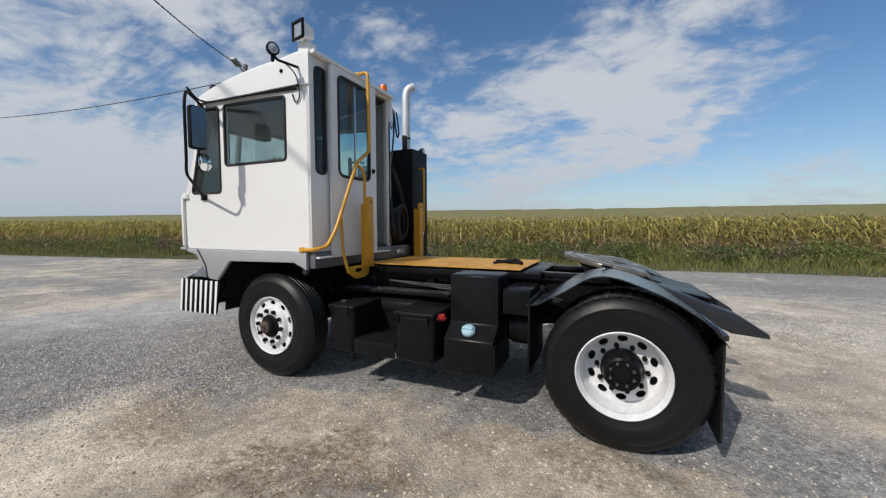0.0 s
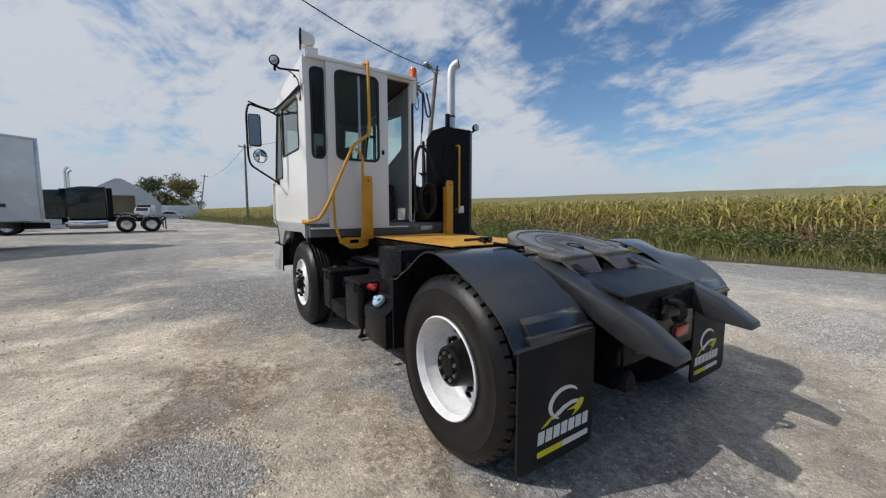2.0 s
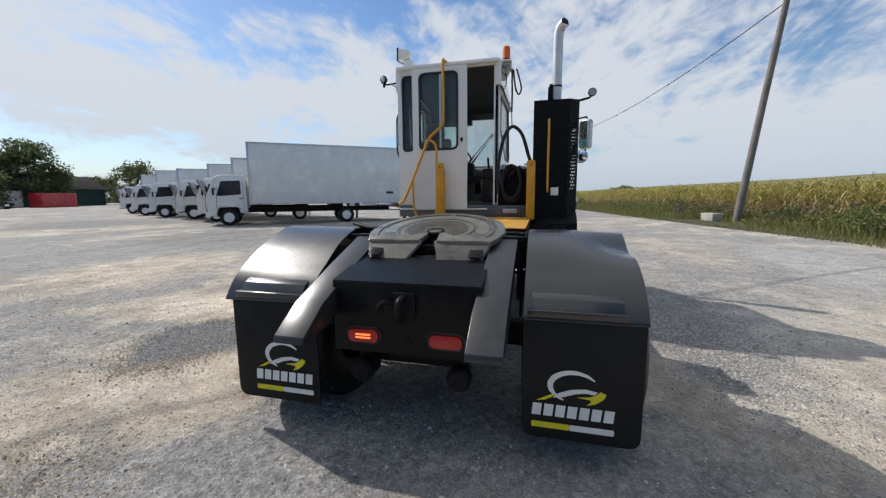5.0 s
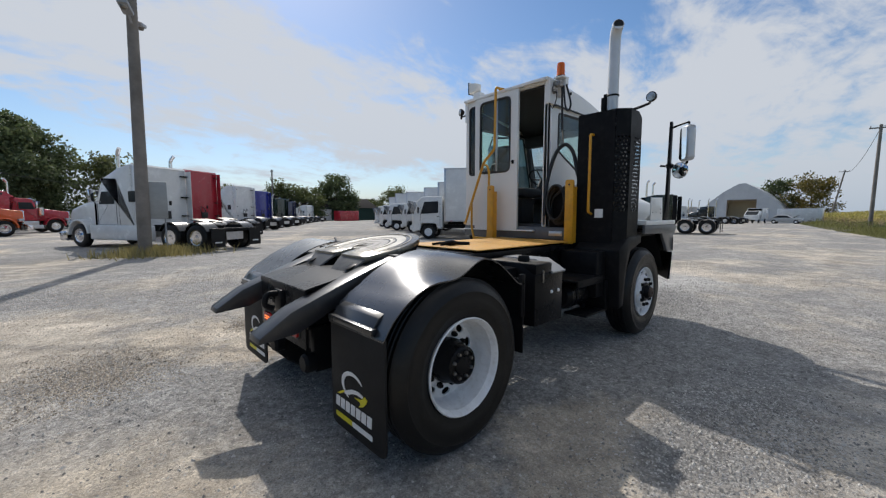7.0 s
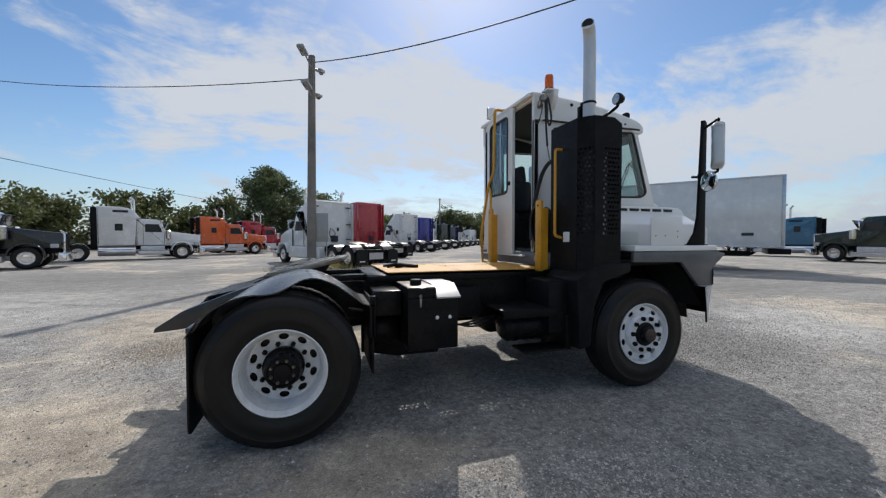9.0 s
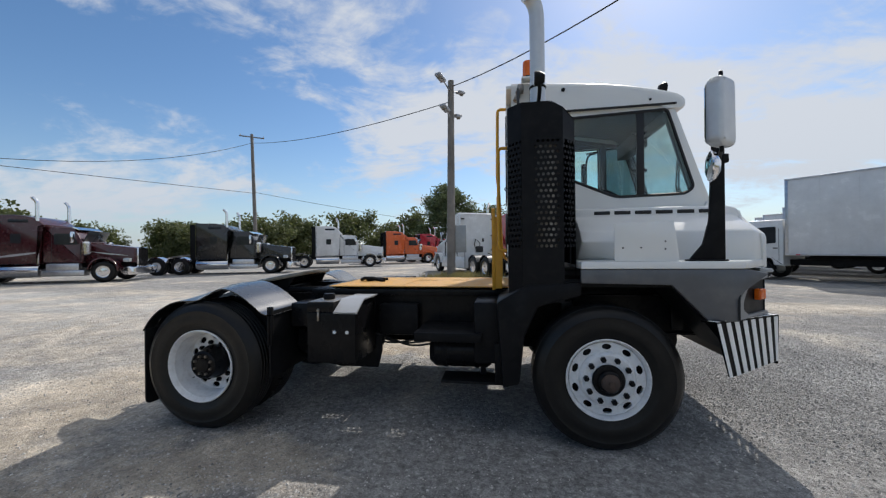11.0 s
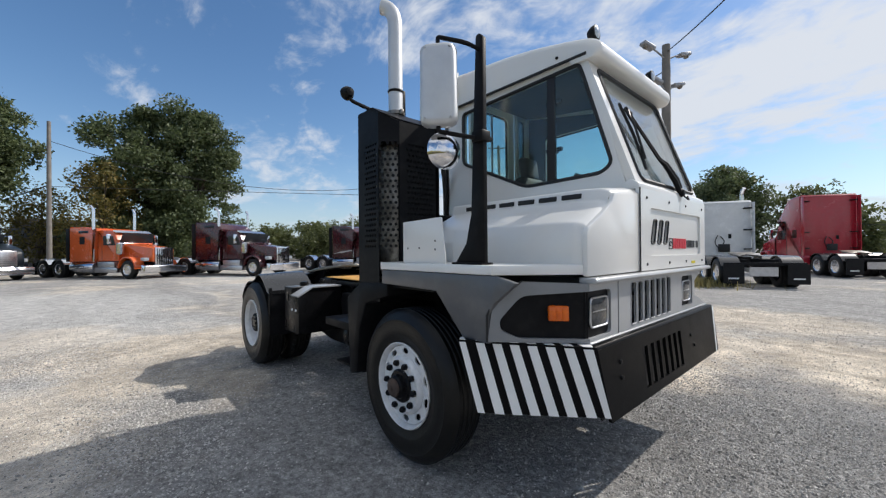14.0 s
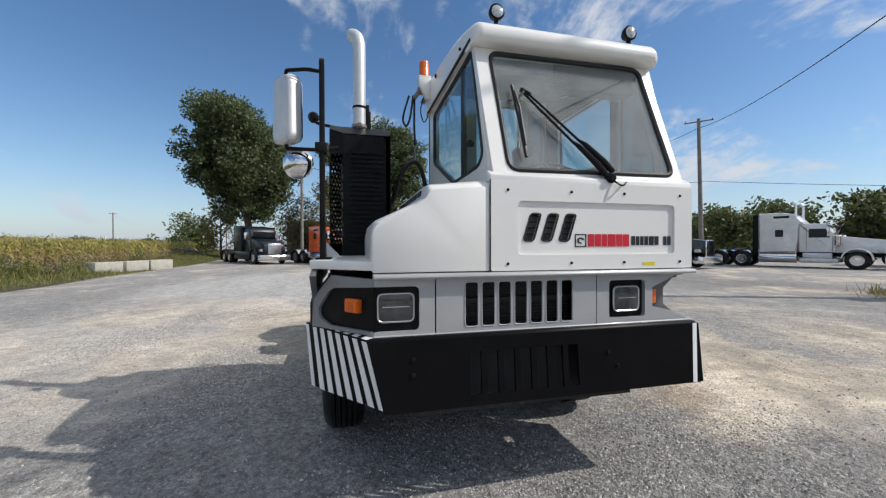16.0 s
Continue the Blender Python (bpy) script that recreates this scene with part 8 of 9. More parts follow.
def pole(x, y, h, lean=(0, 0), arms=1, turn=0, lamps=0, r=0.16, half=0.75, reach=(0.85, 0.85), label="weathered grey wooden utility pole"):
    t = thing("utility_pole", label, "utility pole", "poles round the yard", pose(x, y, 0, 0, 0, turn))
    top = Vector((lean[0], lean[1], h))
    part("shaft", bm_tube([(0, 0, -0.3), (lean[0] / 2, lean[1] / 2, h / 2), top], [r * 1.1, r * 0.92, r * 0.75], 14), wood, t)
    for k in range(arms):
        z = h - 0.35 - 1.1 * k
        c = Vector((lean[0], lean[1], 0)) * (z / h)
        part("crossarm", bm_box(c.x - 0.05, c.x + 0.05, c.y - half, c.y + half, z, z + 0.11, 0.01), wood, t)
        for s in (-half + 0.1, 0, half - 0.1):
            part("insulator", bm_lathe([(0.02, 0), (0.05, 0.05), (0.035, 0.09), (0.05, 0.13), (0.0001, 0.17)], 10, "z", (c.x, c.y + s, z + 0.11)), GREYMETAL, t)
    for k in range(lamps):
        s = -1 if k % 2 else 1
        z = h - 0.25 - 1.3 * (k // 2)
        q = reach[k // 2]
        part("lamp_arm", bm_tube(bend_points([(lean[0], lean[1], z - 0.35), (lean[0], lean[1] + s * q * 0.45, z - 0.12), (lean[0], lean[1] + s * (q - 0.2), z)], 0.15), 0.035, 8), GREYMETAL, t)
        lamp = part("flood_lamp", moved(bm_box(-0.15, 0.15, -0.30, 0.30, -0.05, 0.09, 0.04), pose(lean[0], lean[1] + s * q, z + 0.02, 14 * s, 0, 0)), GREYMETAL, t)
        part("lens", moved(bm_lathe([(0.11, 0.0), (0.10, -0.05), (0.06, -0.09), (0.0001, -0.10)], 14, "z", (0, s * 0.12, -0.05)), pose(lean[0], lean[1] + s * q, z + 0.02, 14 * s, 0, 0)), STEEL, lamp)
    return t


pole(18.35, -9.6, 10.0, (-0.75, -0.74), 0, 20, 1, 0.15, label="leaning weathered wooden utility pole with one lamp")
sign = thing("metal_cabinet", "plain grey metal cabinet on thin legs by the yard pole", "cabinet", at=pose(0.28, 14.45, 0, 0, 0, 0))
part("body", bm_box(-0.36, 0.36, -0.12, 0.12, 1.28, 2.60, 0.015), surface("grey_cabinet", (0.34, 0.35, 0.35), (0.28, 0.29, 0.29), 3, 0.5, 0.3), sign)
for x in (-0.28, 0.28):
    part("leg", bm_tube([(x, 0, 0), (x, 0, 1.28)], 0.025, 8), GREYMETAL, sign)
pole(-0.1, 14.3, 9.6, (0.1, 0.0), 0, -21, 4, 0.195, reach=(1.0, 0.62), label="stout wooden yard pole with flood lamps")
pole(-23.5, 32.5, 13.9, (-0.3, -0.3), 1, -50, 0, 0.2, 1.2)
pole(-34.0, -5.6, 11.0, (0, 0), 0, 0, 0, 0.15)
pole(52.5, -4.3, 9.8, (0.1, -0.1), 1, 10, 0, 0.15)
pole(104, -0.5, 10.0, (0.3, -1.6), 1, 10, 0, 0.15)
pole(-130, -40, 12, (0, 0), 1, 0, 0, 0.15)
pole(23.0, 67.9, 9.5, (0, 0), 1, 0, 0, 0.15)
pole(-100.6, -56.1, 9.5, (0, 0), 1, 0, 0, 0.15)
WIRE = surface("black_cable", (0.03, 0.03, 0.03), None, 5, 0.6)


def wire(a, b, sag, r=0.022):
    A, B = Vector(a), Vector(b)
    pts = [A.lerp(B, k / 24) - Vector((0, 0, sag * 4 * (k / 24) * (1 - k / 24))) for k in range(25)]
    solid("overhead_cable", bm_tube(pts, r, 6), WIRE, "thin black overhead cable strung between poles", "cable", "overhead cables")


wire((17.95, -10.4, 9.3), (52.5, -4.4, 9.6), 0.9)
wire((52.5, -4.4, 9.6), (104.3, -2.1, 9.6), 1.2)
wire((17.7, -10.6, 9.70), (0.0, 14.3, 9.34), 1.8)
wire((-0.1, 14.3, 8.6), (-23.7, 32.3, 12.9), 0.55)
wire((-23.7, 32.3, 12.9), (-34.0, -5.6, 9.6), 4.0)
wire((-23.6, 32.4, 7.6), (-34.0, -5.6, 6.3), 0.05)
wire((-23.6, 32.4, 7.7), (17.4, 71.5, 3.3), 0.8)
wire((-34.0, -5.6, 6.4), (-130, -40, 8.3), 1.5, 0.045)

# covered boat and thin white posts beyond the verge
boat = thing("covered_boat", "low boat under a bright blue cover", "boat", at=heading(-46, -21.5, -0.5, 0.86))
part("hull", bm_prism(round_poly([(-1.9, 0.35), (1.7, 0.35), (2.2, 0.75), (-1.9, 0.75)], 0.08), "y", -0.8, 0.8, 0.06), white_p, boat)
part("cover", bm_prism(round_poly([(-1.95, 0.75), (2.2, 0.75), (0.6, 1.15), (-1.2, 1.2)], 0.12), "y", -0.84, 0.84, 0.10, 3), surface("blue_tarp", (0.03, 0.22, 0.62), (0.02, 0.15, 0.48), 3, 0.45, bump=0.4, grain=12), boat)
part("trailer", bm_join(bm_box(-1.6, 3.0, -0.06, 0.06, 0.28, 0.36), bm_box(-0.8, -0.6, -0.9, 0.9, 0.25, 0.36), bm_lathe([(0.05, -0.95), (0.28, -0.95), (0.28, -0.8), (0.05, -0.8)], 16, "y", (-0.7, 0, 0.28)), bm_lathe([(0.05, 0.8), (0.28, 0.8), (0.28, 0.95), (0.05, 0.95)], 16, "y", (-0.7, 0, 0.28))), SATIN, boat)
post = solid("marker_post", bm_tube([(0, 0, -0.1), (0, 0, 2.9)], 0.07, 8), white_p, "thin white post along the field's far edge", "post", "line of white posts")
post.matrix_world = pose(-52, -20.5, 0, 0, 0, 0)
for k in range(8):
    copy_thing(post, pose(-53.2 - 0.9 * k, -22.5 - 1.9 * k, 0, 0, 2 * ((k * 7) % 5 - 2), 0))
# ---- verge, corn, trees ----
EDGE = [(-160, -52), (-60, -18), (-29, -12.7), (-8, -11.5), (2, -10.3), (14, -8.2), (26, -5.6), (50, -1.8), (110, 6.0), (300, 28)]


def edge_arr(x):
    return np.interp(x, [p[0] for p in EDGE], [p[1] for p in EDGE])


def stuff_mesh(name, verts, faces, mats, label, category, idx=None):
    me = bpy.data.meshes.new(name)
    me.from_pydata(verts.tolist() if hasattr(verts, "tolist") else verts, [], faces.tolist() if hasattr(faces, "tolist") else faces)
    for m in mats:
        me.materials.append(m)
    if idx is not None:
        me.polygons.foreach_set("material_index", np.asarray(idx, dtype=np.int32))
    return tagged(new(name, me), label, category, kind="stuff")


rs = np.random.RandomState(11)
GRASS = leafy("verge_grass", (0.10, 0.13, 0.03), (0.33, 0.30, 0.11), 0.35)
DRY_GRASS = leafy("dry_grass", (0.22, 0.19, 0.07), (0.46, 0.38, 0.16), 0.3)
DOCK = leafy("brown_seed_heads", (0.10, 0.072, 0.05), (0.25, 0.19, 0.13), 0.2)
WEED = leafy("verge_weeds", (0.08, 0.115, 0.025), (0.28, 0.28, 0.08), 0.4)
CORN = leafy("corn_leaves", (0.14, 0.165, 0.035), (0.62, 0.51, 0.15), 0.45)
CORN_DRY = leafy("dry_corn_leaves", (0.27, 0.19, 0.085), (0.56, 0.45, 0.23), 0.4)
TASSEL = leafy("corn_tassels", (0.26, 0.20, 0.10), (0.38, 0.30, 0.15), 0.2)
soil = surface("field_soil", (0.075, 0.07, 0.03), (0.05, 0.045, 0.02), 0.5, 0.95, bump=0.6, grain=8)

# soil and turf under the verge and the field
bm = bmesh.new()
xs = np.linspace(-160, 300, 93)
prev = None
for x in xs:
    y = float(edge_arr(x)) + 0.25 * math.sin(x * 1.7) + 0.2 * math.sin(x * 0.6)
    row_ = [bm.verts.new((x, y, 0.004)), bm.verts.new((x, y - 0.6, 0.05)), bm.verts.new((x, y - 3, 0.10)), bm.verts.new((x, y - 5, 0.05)), bm.verts.new((x, y - 12, 0.05)), bm.verts.new((x, y - 160, 6.5)), bm.verts.new((x, y - 900, 6.5))]
    if prev:
        for k in range(6):
            bm.faces.new((prev[k], row_[k], row_[k + 1], prev[k + 1]))
    prev = row_
solid("field_ground", bm, soil, "grassy verge and dark soil under the corn", "ground", kind="structure")

# grass blades along the verge
N = 76000
gx = np.concatenate([rs.uniform(-45, 45, int(N * 0.72)), rs.uniform(-110, 110, N - int(N * 0.72))])
depth = rs.beta(1.0, 1.5, N) * 4.8
gy = edge_arr(gx) - depth + rs.normal(0, 0.12, N)
far = np.clip(np.abs(gx) / 40, 0.7, 2.2)
hgt = (0.10 + 0.42 * rs.beta(2, 3, N)) * np.clip(depth / 1.4, 0.35, 1.25) * 1.05
# mown strip in front of the concrete block by the pole
mow = lambda x, y: (np.abs(x - 17.9) < 2.0) & (y > -10.9)
hgt = np.where(mow(gx, gy), np.minimum(hgt, 0.07), hgt)
wid = 0.012 * far * rs.uniform(0.8, 2.2, N)
a = rs.uniform(0, 2 * np.pi, N)
bend = rs.uniform(0.1, 0.5, N) * hgt
ca, sa = np.cos(a), np.sin(a)
lb = a + rs.normal(1.57, 0.6, N)
v = np.zeros((N, 4, 3))
v[:, 0] = np.stack([gx - ca * wid, gy - sa * wid, np.zeros(N)], 1)
v[:, 1] = np.stack([gx + ca * wid, gy + sa * wid, np.zeros(N)], 1)
v[:, 2] = np.stack([gx + ca * wid * 0.7 + np.cos(lb) * bend * 0.4, gy + sa * wid * 0.7 + np.sin(lb) * bend * 0.4, hgt * 0.65], 1)
v[:, 3] = np.stack([gx + np.cos(lb) * bend, gy + np.sin(lb) * bend, hgt], 1)
f = np.arange(N)[:, None] * 4
faces = np.concatenate([f + np.array([[0, 1, 2]]), f + np.array([[0, 2, 3]])])
stuff_mesh("verge_grass", v.reshape(-1, 3), faces, [GRASS], "rough green and straw grass along the yard", "grass")

# broad-leaved weeds in clumps at the foot of the corn
C = 2100
wx = np.concatenate([rs.uniform(-14, 34, 1300), rs.uniform(-70, 90, 800)])
wd = rs.uniform(1.6, 4.6, C)
wy = edge_arr(wx) - wd
wr = rs.uniform(0.18, 0.42, C)
wh = rs.uniform(0.35, 0.85, C) * (1 + 0.35 * np.sin(wx * 1.1 + wd))
wh = np.where(mow(wx, wy), 0.06, wh)
kind_ = np.clip(0.5 + 0.32 * np.sin(wx * 0.9 + 1.3 * np.sin(wx * 0.37)) + 0.25 * np.sin(wx * 2.3 + wd) + rs.normal(0, 0.16, C), 0, 1)
L = 46
idx = np.repeat(np.arange(C), L)
M = len(idx)
u = rs.normal(0, 0.5, (M, 2))
zz = rs.beta(1.6, 1.3, M)
px, py, pz = wx[idx] + u[:, 0] * wr[idx] * (1.2 - 0.5 * zz), wy[idx] + u[:, 1] * wr[idx] * (1.2 - 0.5 * zz), 0.06 + zz * wh[idx]
sz = rs.uniform(0.025, 0.06, M)
n1 = rs.normal(0, 1, (M, 3)); n1 /= np.linalg.norm(n1, axis=1)[:, None]
n2 = np.cross(n1, rs.normal(0, 1, (M, 3))); n2 /= np.linalg.norm(n2, axis=1)[:, None]
P = np.stack([px, py, pz], 1)
q = np.stack([P - n1 * sz[:, None], P - n2 * sz[:, None] * 0.6, P + n1 * sz[:, None], P + n2 * sz[:, None] * 0.6], 1)
stuff_mesh("verge_weeds", q.reshape(-1, 3), np.arange(M * 4).reshape(-1, 4), [WEED, GRASS, DOCK], "mixed green and brown leafy weeds before the corn", "weeds", np.where(kind_[idx] < 0.42, 0, np.where((kind_[idx] < 0.68) | (zz < 0.30), 1, 2)))


# low bushes among the weeds
BUSH = leafy("verge_bush", (0.045, 0.08, 0.018), (0.15, 0.19, 0.05), 0.35)
B = 52
bx = np.concatenate([rs.uniform(-12, 26, 38), rs.uniform(-50, 60, 14)])
by = edge_arr(bx) - rs.uniform(1.5, 3.8, B)
br, bh = rs.uniform(0.4, 0.85, B), rs.uniform(0.6, 1.15, B)
bh = np.where(mow(bx, by), 0.06, bh)
idb = np.repeat(np.arange(B), 420)
M = len(idb)
d = rs.normal(0, 1, (M, 3)); d /= np.linalg.norm(d, axis=1)[:, None]
d *= rs.uniform(0.55, 1.05, M)[:, None]
P = np.stack([bx[idb] + d[:, 0] * br[idb], by[idb] + d[:, 1] * br[idb], np.maximum(0.04, bh[idb] * (0.48 + 0.52 * d[:, 2]))], 1)
sz = rs.uniform(0.028, 0.06, M)
n1 = rs.normal(0, 1, (M, 3)); n1 /= np.linalg.norm(n1, axis=1)[:, None]
n2 = np.cross(n1, rs.normal(0, 1, (M, 3))); n2 /= np.linalg.norm(n2, axis=1)[:, None]
q = np.stack([P - n1 * sz[:, None], P - n2 * sz[:, None] * 0.6, P + n1 * sz[:, None], P + n2 * sz[:, None] * 0.6], 1)
stuff_mesh("verge_bushes", q.reshape(-1, 3), np.arange(M * 4).reshape(-1, 4), [BUSH], "low dark green bushes among the weeds", "bushes")


def corn(name, x0, x1, d0, rows, step, row_gap, leaves, seed, label, keep=1.0):
    """Rows of ripe corn plants that follow the yard's edge."""
    r = np.random.RandomState(seed)
    V, F, I = [], [], []
    n = 0
    for k in range(rows):
        xs_ = np.arange(x0, x1, step)
        xs_ = xs_ + r.normal(0, step * 0.25, len(xs_))
        for x in xs_:
            if r.rand() > keep:
                continue
            y = float(edge_arr(x)) - d0 - row_gap * k + r.normal(0, 0.10)
            h = r.normal(2.06, 0.08)
            az0 = r.uniform(0, 6.28)
            lean = r.normal(0, 0.05, 2)
            # stalk
            w = 0.014
            V += [(x - w, y, 0.03), (x + w, y, 0.03), (x + lean[0] + w * 0.5, y + lean[1], h * 0.93), (x + lean[0] - w * 0.5, y + lean[1], h * 0.93)]
            F.append((n, n + 1, n + 2, n + 3))
            I.append(1)
            n += 4
            for l in range(leaves):
                t = (l + 0.6) / leaves
                z0 = h * (0.16 + 0.74 * t)
                az = az0 + (0 if l % 2 else math.pi) + r.normal(0, 0.35)
                ln = r.uniform(0.36, 0.60) * (1.05 - 0.25 * abs(t - 0.5))
                dx, dy = math.cos(az), math.sin(az)
                wl = r.uniform(0.020, 0.038)
                droop = r.uniform(0.25, 0.62)
                pts = [(0.0, 0.0), (0.35, 0.20), (0.72, 0.10 - droop * 0.35), (1.0, -droop)]
                for m, (s_, z_) in enumerate(pts):
                    ww = wl * (0.7, 1.0, 0.75, 0.08)[m]
                    cx_, cy_, cz_ = x + lean[0] * t + dx * ln * s_, y + lean[1] * t + dy * ln * s_, z0 + ln * z_
                    V += [(cx_ - dy * ww, cy_ + dx * ww, cz_ + ww * 0.5), (cx_ + dy * ww, cy_ - dx * ww, cz_ - ww * 0.3)]
                for m in range(3):
                    b = n + 2 * m
                    F.append((b, b + 1, b + 3, b + 2))
                    I.append(1 if t < r.uniform(0.2, 0.62) else 0)
                n += 8
            for m in range(3):
                az = r.uniform(0, 6.28)
                sx, sy = math.cos(az) * r.uniform(0.02, 0.12), math.sin(az) * r.uniform(0.02, 0.12)
                V += [(x + lean[0] - 0.01, y + lean[1], h * 0.92), (x + lean[0] + 0.01, y + lean[1], h * 0.92), (x + lean[0] + sx, y + lean[1] + sy, h * 0.93 + r.uniform(0.08, 0.17))]
                F.append((n, n + 1, n + 2))
                I.append(2)
                n += 3
    stuff_mesh(name, V, F, [CORN, CORN_DRY, TASSEL], label, "corn", I)


corn("corn_plants", -16, 46, 4.6, 4, 0.15, 0.75, 10, 21, "ripe yellowing corn at the field's edge")
corn("corn_plants", -70, -16, 4.6, 3, 0.24, 0.75, 8, 22, "ripe corn along the field's far edge")
corn("corn_plants", 46, 110, 4.6, 3, 0.30, 0.75, 7, 23, "ripe corn running along the road")
corn("corn_plants", -90, 120, 7.6, 8, 0.55, 1.3, 4, 24, "rows of ripe corn behind the edge")
# the closed top of the field beyond
r_ = np.random.RandomState(8)
bm = bmesh.new()
xs = np.concatenate([np.linspace(-160, 150, 125), np.linspace(160, 300, 10)])
ds = [13, 14.5, 16, 18, 20.5, 24, 28, 34, 42, 55, 75, 110, 180, 320, 640]
g = {}
for i, x in enumerate(xs):
    for j, d in enumerate(ds):
        g[i, j] = bm.verts.new((x + r_.normal(0, 0.5), float(edge_arr(x)) - d, 1.84 + 0.052 * (min(d, 160) - 13) + r_.normal(0, 0.09)))
for i in range(len(xs) - 1):
    for j in range(len(ds) - 1):
        bm.faces.new((g[i, j], g[i + 1, j], g[i + 1, j + 1], g[i, j + 1]))
canopy = surface("corn_canopy", (0.22, 0.19, 0.06), (0.11, 0.12, 0.03), 1.2, 0.9, bump=1.0, grain=14, dirt=(0.30, 0.25, 0.12), dirt_amount=0.6)
tagged(solid("corn_field_top", bm, canopy, "distant closed top of the corn field", "corn"), kind="stuff")

# trees
BARK = surface("grey_brown_bark", (0.10, 0.08, 0.06), (0.06, 0.048, 0.036), 2.0, 0.9, bump=0.8, grain=18)
LEAF_DARK = leafy("dark_green_leaves", (0.045, 0.068, 0.026), (0.16, 0.195, 0.085), 0.4)
LEAF_MID = leafy("mid_green_leaves", (0.06, 0.08, 0.028), (0.16, 0.175, 0.062), 0.4)
LEAF_AUT = leafy("turning_leaves", (0.09, 0.09, 0.022), (0.24, 0.18, 0.05), 0.4)


def tree(x, y, h, rad, leaves, seed, leaf_mat, leaf, label, base=0.22, lean=(0, 0), group="", fan=None, fill=70):
    """Trunk, limbs that fork, and a crown of many single leaves in uneven clumps."""
    r = np.random.RandomState(seed)
    t = thing("tree", label, "tree", group, pose(x, y, 0, 0, 0, 0))
    tops = []
    bms = [bm_tube([(0, 0, -0.2), (lean[0] * 0.3, lean[1] * 0.3, h * 0.3), (lean[0] * 0.7, lean[1] * 0.7, h * 0.62), (lean[0], lean[1], h * 0.85)], [h * 0.024, h * 0.02, h * 0.012, h * 0.004], 9)]
    for k in range(11):
        z0 = h * r.uniform(base, 0.66)
        a = k * 2.4 + r.uniform(-0.4, 0.4)
        f = z0 / h
        out = rad * r.uniform(0.55, 0.95) * (1.0 - 0.45 * max(0, f - 0.35))
        p0 = Vector((lean[0] * f, lean[1] * f, z0))
        p2 = p0 + Vector((math.cos(a) * out, math.sin(a) * out, h * r.uniform(0.10, 0.28)))
        p1 = p0.lerp(p2, 0.5) + Vector((0, 0, -h * 0.02))
        bms.append(bm_tube(curve_points([p0, p1, p2], 4), [h * 0.010 * (1 - 0.8 * q / 8) for q in range(9)], 6))
        tops += [p1.lerp(p2, 0.4), p2]
    part("trunk", bm_join(*bms), BARK, t)
    tops += [Vector((lean[0] + r.normal(0, rad * 0.25), lean[1] + r.normal(0, rad * 0.25), h * r.uniform(0.72, 0.95))) for _ in range(9)]
    if base < 0.13:
        # low skirts of foliage down to the grass
        tops += [Vector((math.cos(q) * rad * r.uniform(0.5, 0.85), math.sin(q) * rad * r.uniform(0.5, 0.85), h * r.uniform(0.10, 0.30))) for q in np.linspace(0, 6.28, 11)[:-1]]
    cl = []
    for p in tops:
        for _ in range(3):
            cl.append((p + Vector(r.normal(0, rad * 0.13, 3)), rad * r.uniform(0.16, 0.34)))
    # clumps that close the crown, inside its outline from foot to top
    shape = fan or ((base + 0.02, 0.45), (base + 0.16, 0.85), (0.45, 0.95), (0.65, 0.85), (0.82, 0.58), (0.97, 0.12))
    for _ in range(fill):
        f = r.uniform(shape[0][0], shape[-1][0])
        q = rad * np.interp(f, [p[0] for p in shape], [p[1] for p in shape]) * math.sqrt(r.uniform(0.05, 1.0))
        a = r.uniform(0, 6.28)
        cl.append((Vector((lean[0] * f + q * math.cos(a), lean[1] * f + q * math.sin(a), h * f)), rad * r.uniform(0.09, 0.20)))
    w = np.array([c[1] ** 2 for c in cl])
    w /= w.sum()
    ids = r.choice(len(cl), leaves, p=w)
    cen = np.array([c[0][:] for c in cl])[ids]
    rr = np.array([c[1] for c in cl])[ids]
    d = r.normal(0, 1, (leaves, 3))
    d /= np.linalg.norm(d, axis=1)[:, None]
    P_ = cen + d * (rr * r.uniform(0.35, 1.08, leaves))[:, None] * np.array([1, 1, 0.8])
    P_[:, 2] = np.maximum(P_[:, 2], h * 0.07)
    s_ = leaf * r.uniform(0.6, 1.4, leaves)
    a1 = r.normal(0, 1, (leaves, 3)) + d * 0.3
    a1 /= np.linalg.norm(a1, axis=1)[:, None]
    a2 = np.cross(a1, r.normal(0, 1, (leaves, 3)))
    a2 /= np.linalg.norm(a2, axis=1)[:, None]
    Q = np.stack([P_ - a1 * s_[:, None], P_ - a2 * s_[:, None] * 0.55, P_ + a1 * s_[:, None], P_ + a2 * s_[:, None] * 0.55], 1)
    me = bpy.data.meshes.new("crown")
    me.from_pydata(Q.reshape(-1, 3).tolist(), [], np.arange(leaves * 4).reshape(-1, 4).tolist())
    me.materials.append(leaf_mat)
    part("crown", me, None, t)
    return t


tree(-40, -11.6, 17.6, 6.4, 66000, 1, LEAF_DARK, 0.16, "tall dark green leaning roadside tree", 0.24, (0.6, -1.6), fan=((0.26, 0.35), (0.42, 0.62), (0.6, 1.0), (0.76, 0.86), (0.88, 0.5), (0.97, 0.15)), fill=190)
tree(-43, 0.6, 16.2, 5.0, 46000, 2, LEAF_DARK, 0.155, "large full dark green tree", 0.10, fill=150)
tree(-42, 4.6, 16.6, 4.9, 46000, 3, LEAF_DARK, 0.155, "large dark green tree with broad crown", 0.10, fill=150)
tree(-39.5, -2.6, 9.5, 3.0, 7000, 4, LEAF_AUT, 0.12, "smaller tree turning yellow in autumn", 0.10)
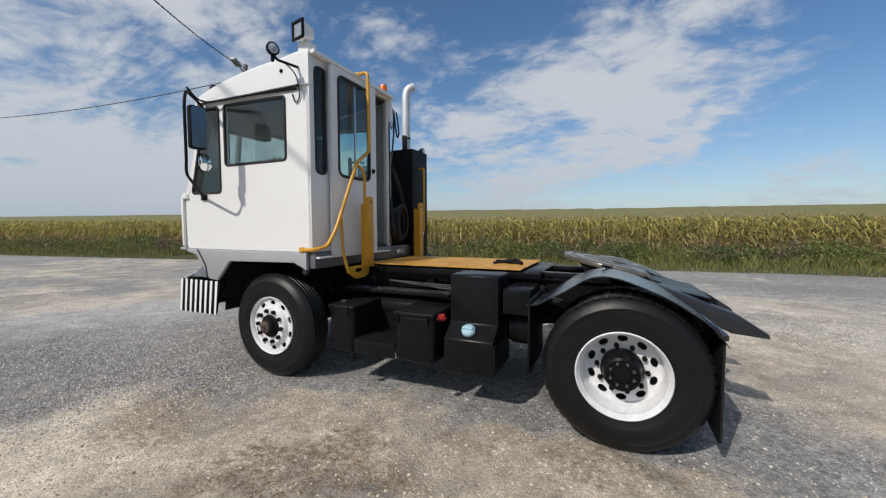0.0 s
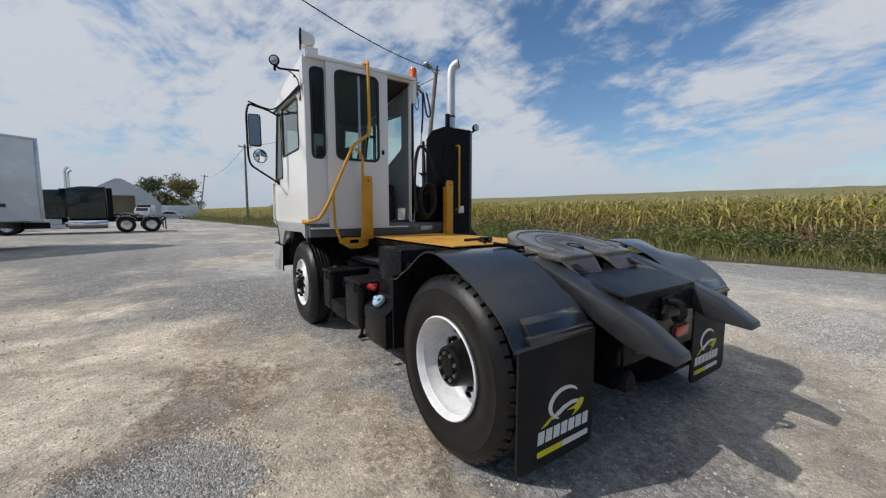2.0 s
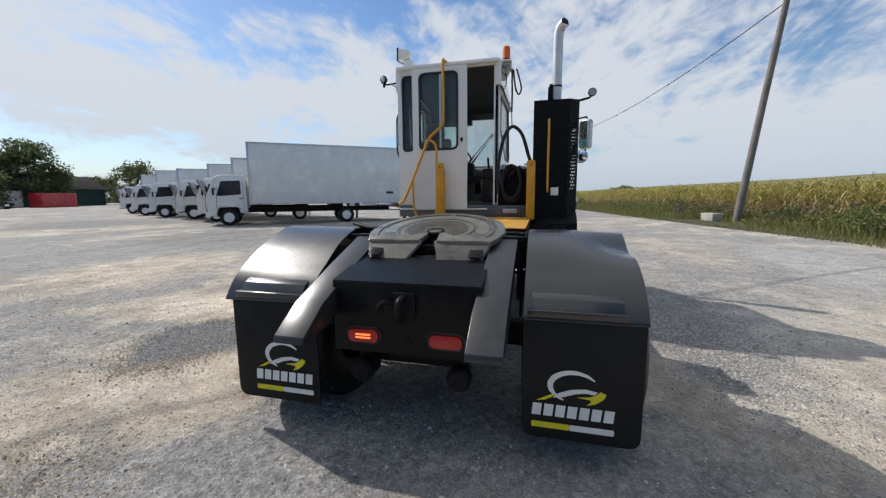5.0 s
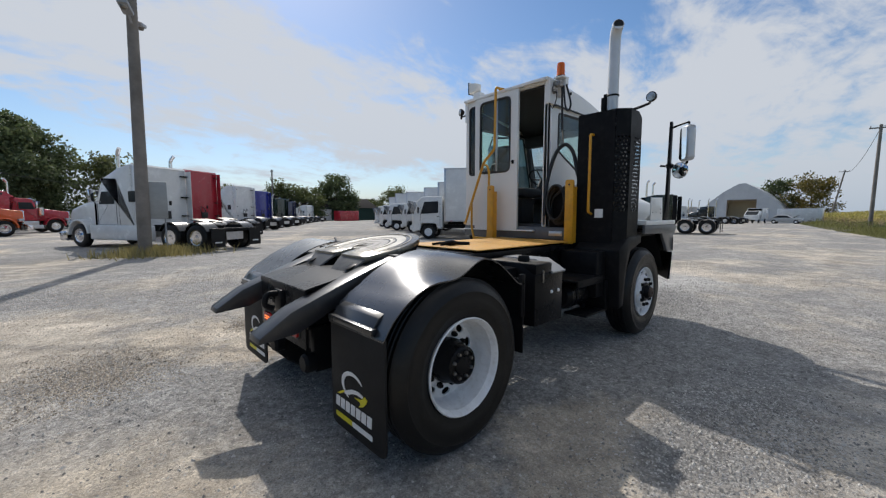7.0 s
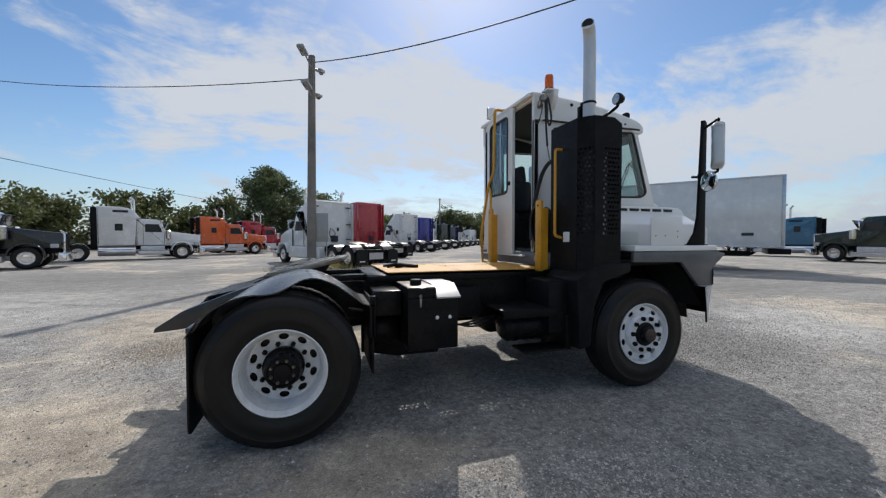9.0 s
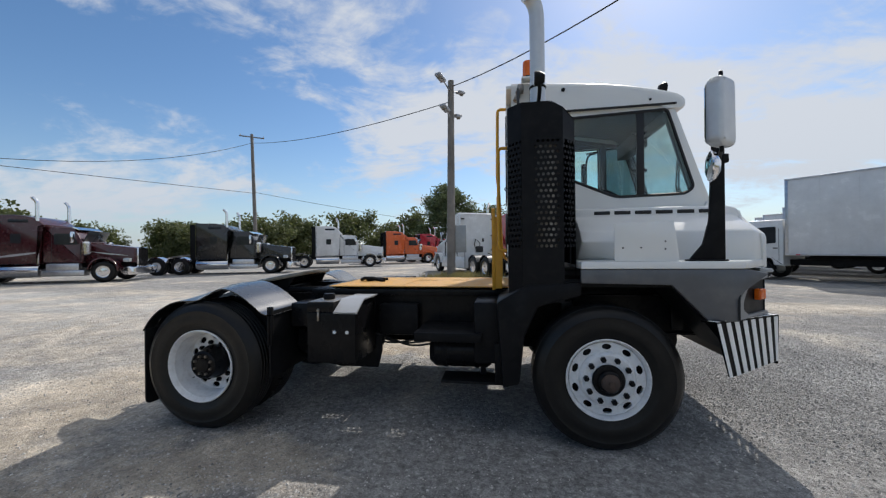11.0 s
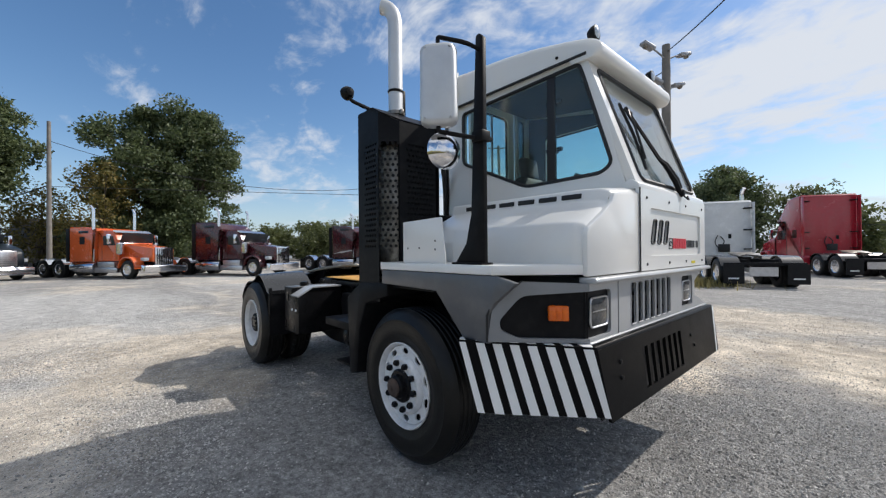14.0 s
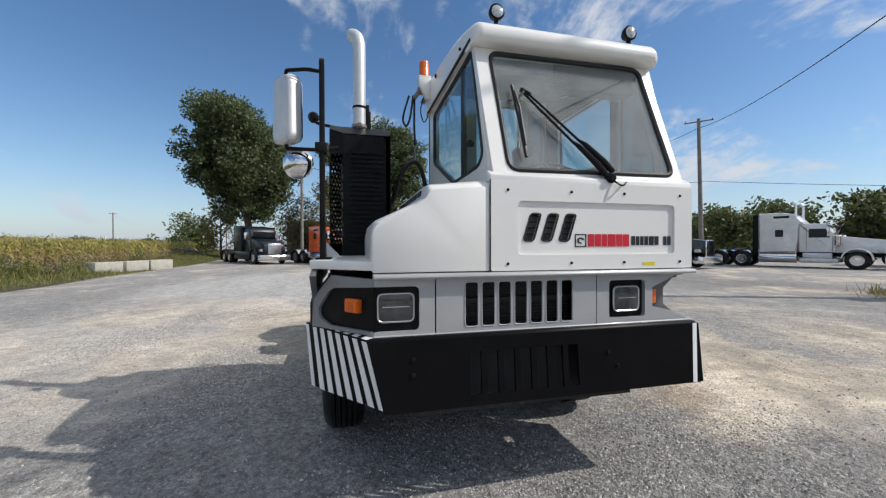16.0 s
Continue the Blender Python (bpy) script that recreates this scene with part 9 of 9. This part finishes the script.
tree(-46, -7.0, 7.5, 3.8, 6000, 5, LEAF_AUT, 0.13, "low brownish autumn tree behind the trucks", 0.10)
tree(-42.5, -15.5, 6.0, 2.4, 2500, 6, LEAF_AUT, 0.12, "half bare low tree on the verge", 0.15)
tree(-6.6, 57, 12.0, 5.0, 26000, 7, LEAF_DARK, 0.18, "round dark green tree behind the yard", 0.12, fill=150)
far_a = tree(-14, 62, 7.5, 4.8, 6000, 8, LEAF_MID, 0.26, "distant dull green hedgerow tree", 0.08, group="distant hedgerow")
far_b = tree(-24, 60, 8.0, 4.8, 6000, 9, LEAF_MID, 0.26, "distant mid green hedgerow tree", 0.08, group="distant hedgerow")
far_c = tree(-33, 56, 7.0, 5.2, 6000, 10, LEAF_MID, 0.26, "distant wide green hedgerow tree", 0.06, group="distant hedgerow")
r_ = random.Random(4)
spots = [(-40, 50), (-47, 46), (-52, 39), (-56, 33), (-60, 26), (-63, 18), (-65, 11), (-28, 64), (-19, 66), (3, 66), (9, 74), (-36, 62), (-44, 56), (-50, 50), (-58, 42), (-64, 32), (17, 84), (24, 90), (62, 112), (70, 108), (80, 110), (-70, 22), (-72, 4), (-33, 47), (-10, 70), (-42, 44), (-56, 24), (-62, 5)]
for k, (x, y) in enumerate(spots):
    src = (far_a, far_b, far_c)[k % 3]
    s = r_.uniform(0.6, 0.9)
    c = copy_thing(src, pose(x, y, 0, 0, 0, r_.uniform(0, 360)))
    c.scale = (s * 1.1, s * 1.1, s)
tree(120, 3, 10.5, 5.0, 5000, 12, LEAF_AUT, 0.25, "dark tree with reddish leaves beside the shed", 0.08)
tree(122, 9, 10.0, 4.5, 4500, 13, LEAF_DARK, 0.25, "dark green tree beside the shed", 0.08)
tree(50, 96, 12.0, 6.2, 16000, 31, LEAF_DARK, 0.26, "round green tree beyond the parked rows", 0.08)
tree(34, 94, 9.5, 4.4, 5000, 32, LEAF_MID, 0.26, "green tree beyond the parked rows", 0.08)
tree(40, 92, 8.5, 4.6, 5000, 33, LEAF_MID, 0.26, "wide green tree beyond the parked rows", 0.08)
tree(67, 91, 9.5, 4.8, 5000, 34, LEAF_MID, 0.26, "green tree behind the box trucks", 0.08)
tree(0.5, 60, 9.0, 3.2, 5000, 35, LEAF_MID, 0.19, "lighter green tree beside the dark one", 0.12)
tree(-53, -22, 3.2, 2.8, 4000, 36, LEAF_MID, 0.2, "low green bush at the field's edge", 0.05)
tree(-59, -25, 5.5, 4.2, 4000, 37, LEAF_MID, 0.2, "broad green bush at the field's edge", 0.05)
# low far woods along the horizon
for k in range(26):
    ang = radians(-62 + 3.4 * k) if k < 16 else radians(205 + 3.2 * (k - 16))
    d = r_.uniform(240, 330)
    c = copy_thing((far_a, far_b, far_c)[k % 3], pose(d * math.cos(ang), d * math.sin(ang), 0, 0, 0, r_.uniform(0, 360)))
    c.scale = (1.7, 1.7, r_.uniform(0.65, 0.95))
# tufts at the foot of the yard pole
N = 2600
tx, ty = rs.normal(0.3, 0.7, N), 14.3 + rs.normal(0, 0.55, N)
th = rs.uniform(0.1, 0.42, N)
ta = rs.uniform(0, 6.28, N)
q = np.zeros((N, 3, 3))
q[:, 0] = np.stack([tx - 0.016 * np.cos(ta), ty - 0.016 * np.sin(ta), 0 * th], 1)
q[:, 1] = np.stack([tx + 0.016 * np.cos(ta), ty + 0.016 * np.sin(ta), 0 * th], 1)
q[:, 2] = np.stack([tx + rs.normal(0, 0.1, N), ty + rs.normal(0, 0.1, N), th], 1)
stuff_mesh("pole_grass", q.reshape(-1, 3), np.arange(N * 3).reshape(-1, 3), [DRY_GRASS], "dry grass tufts round the yard pole's foot", "grass")
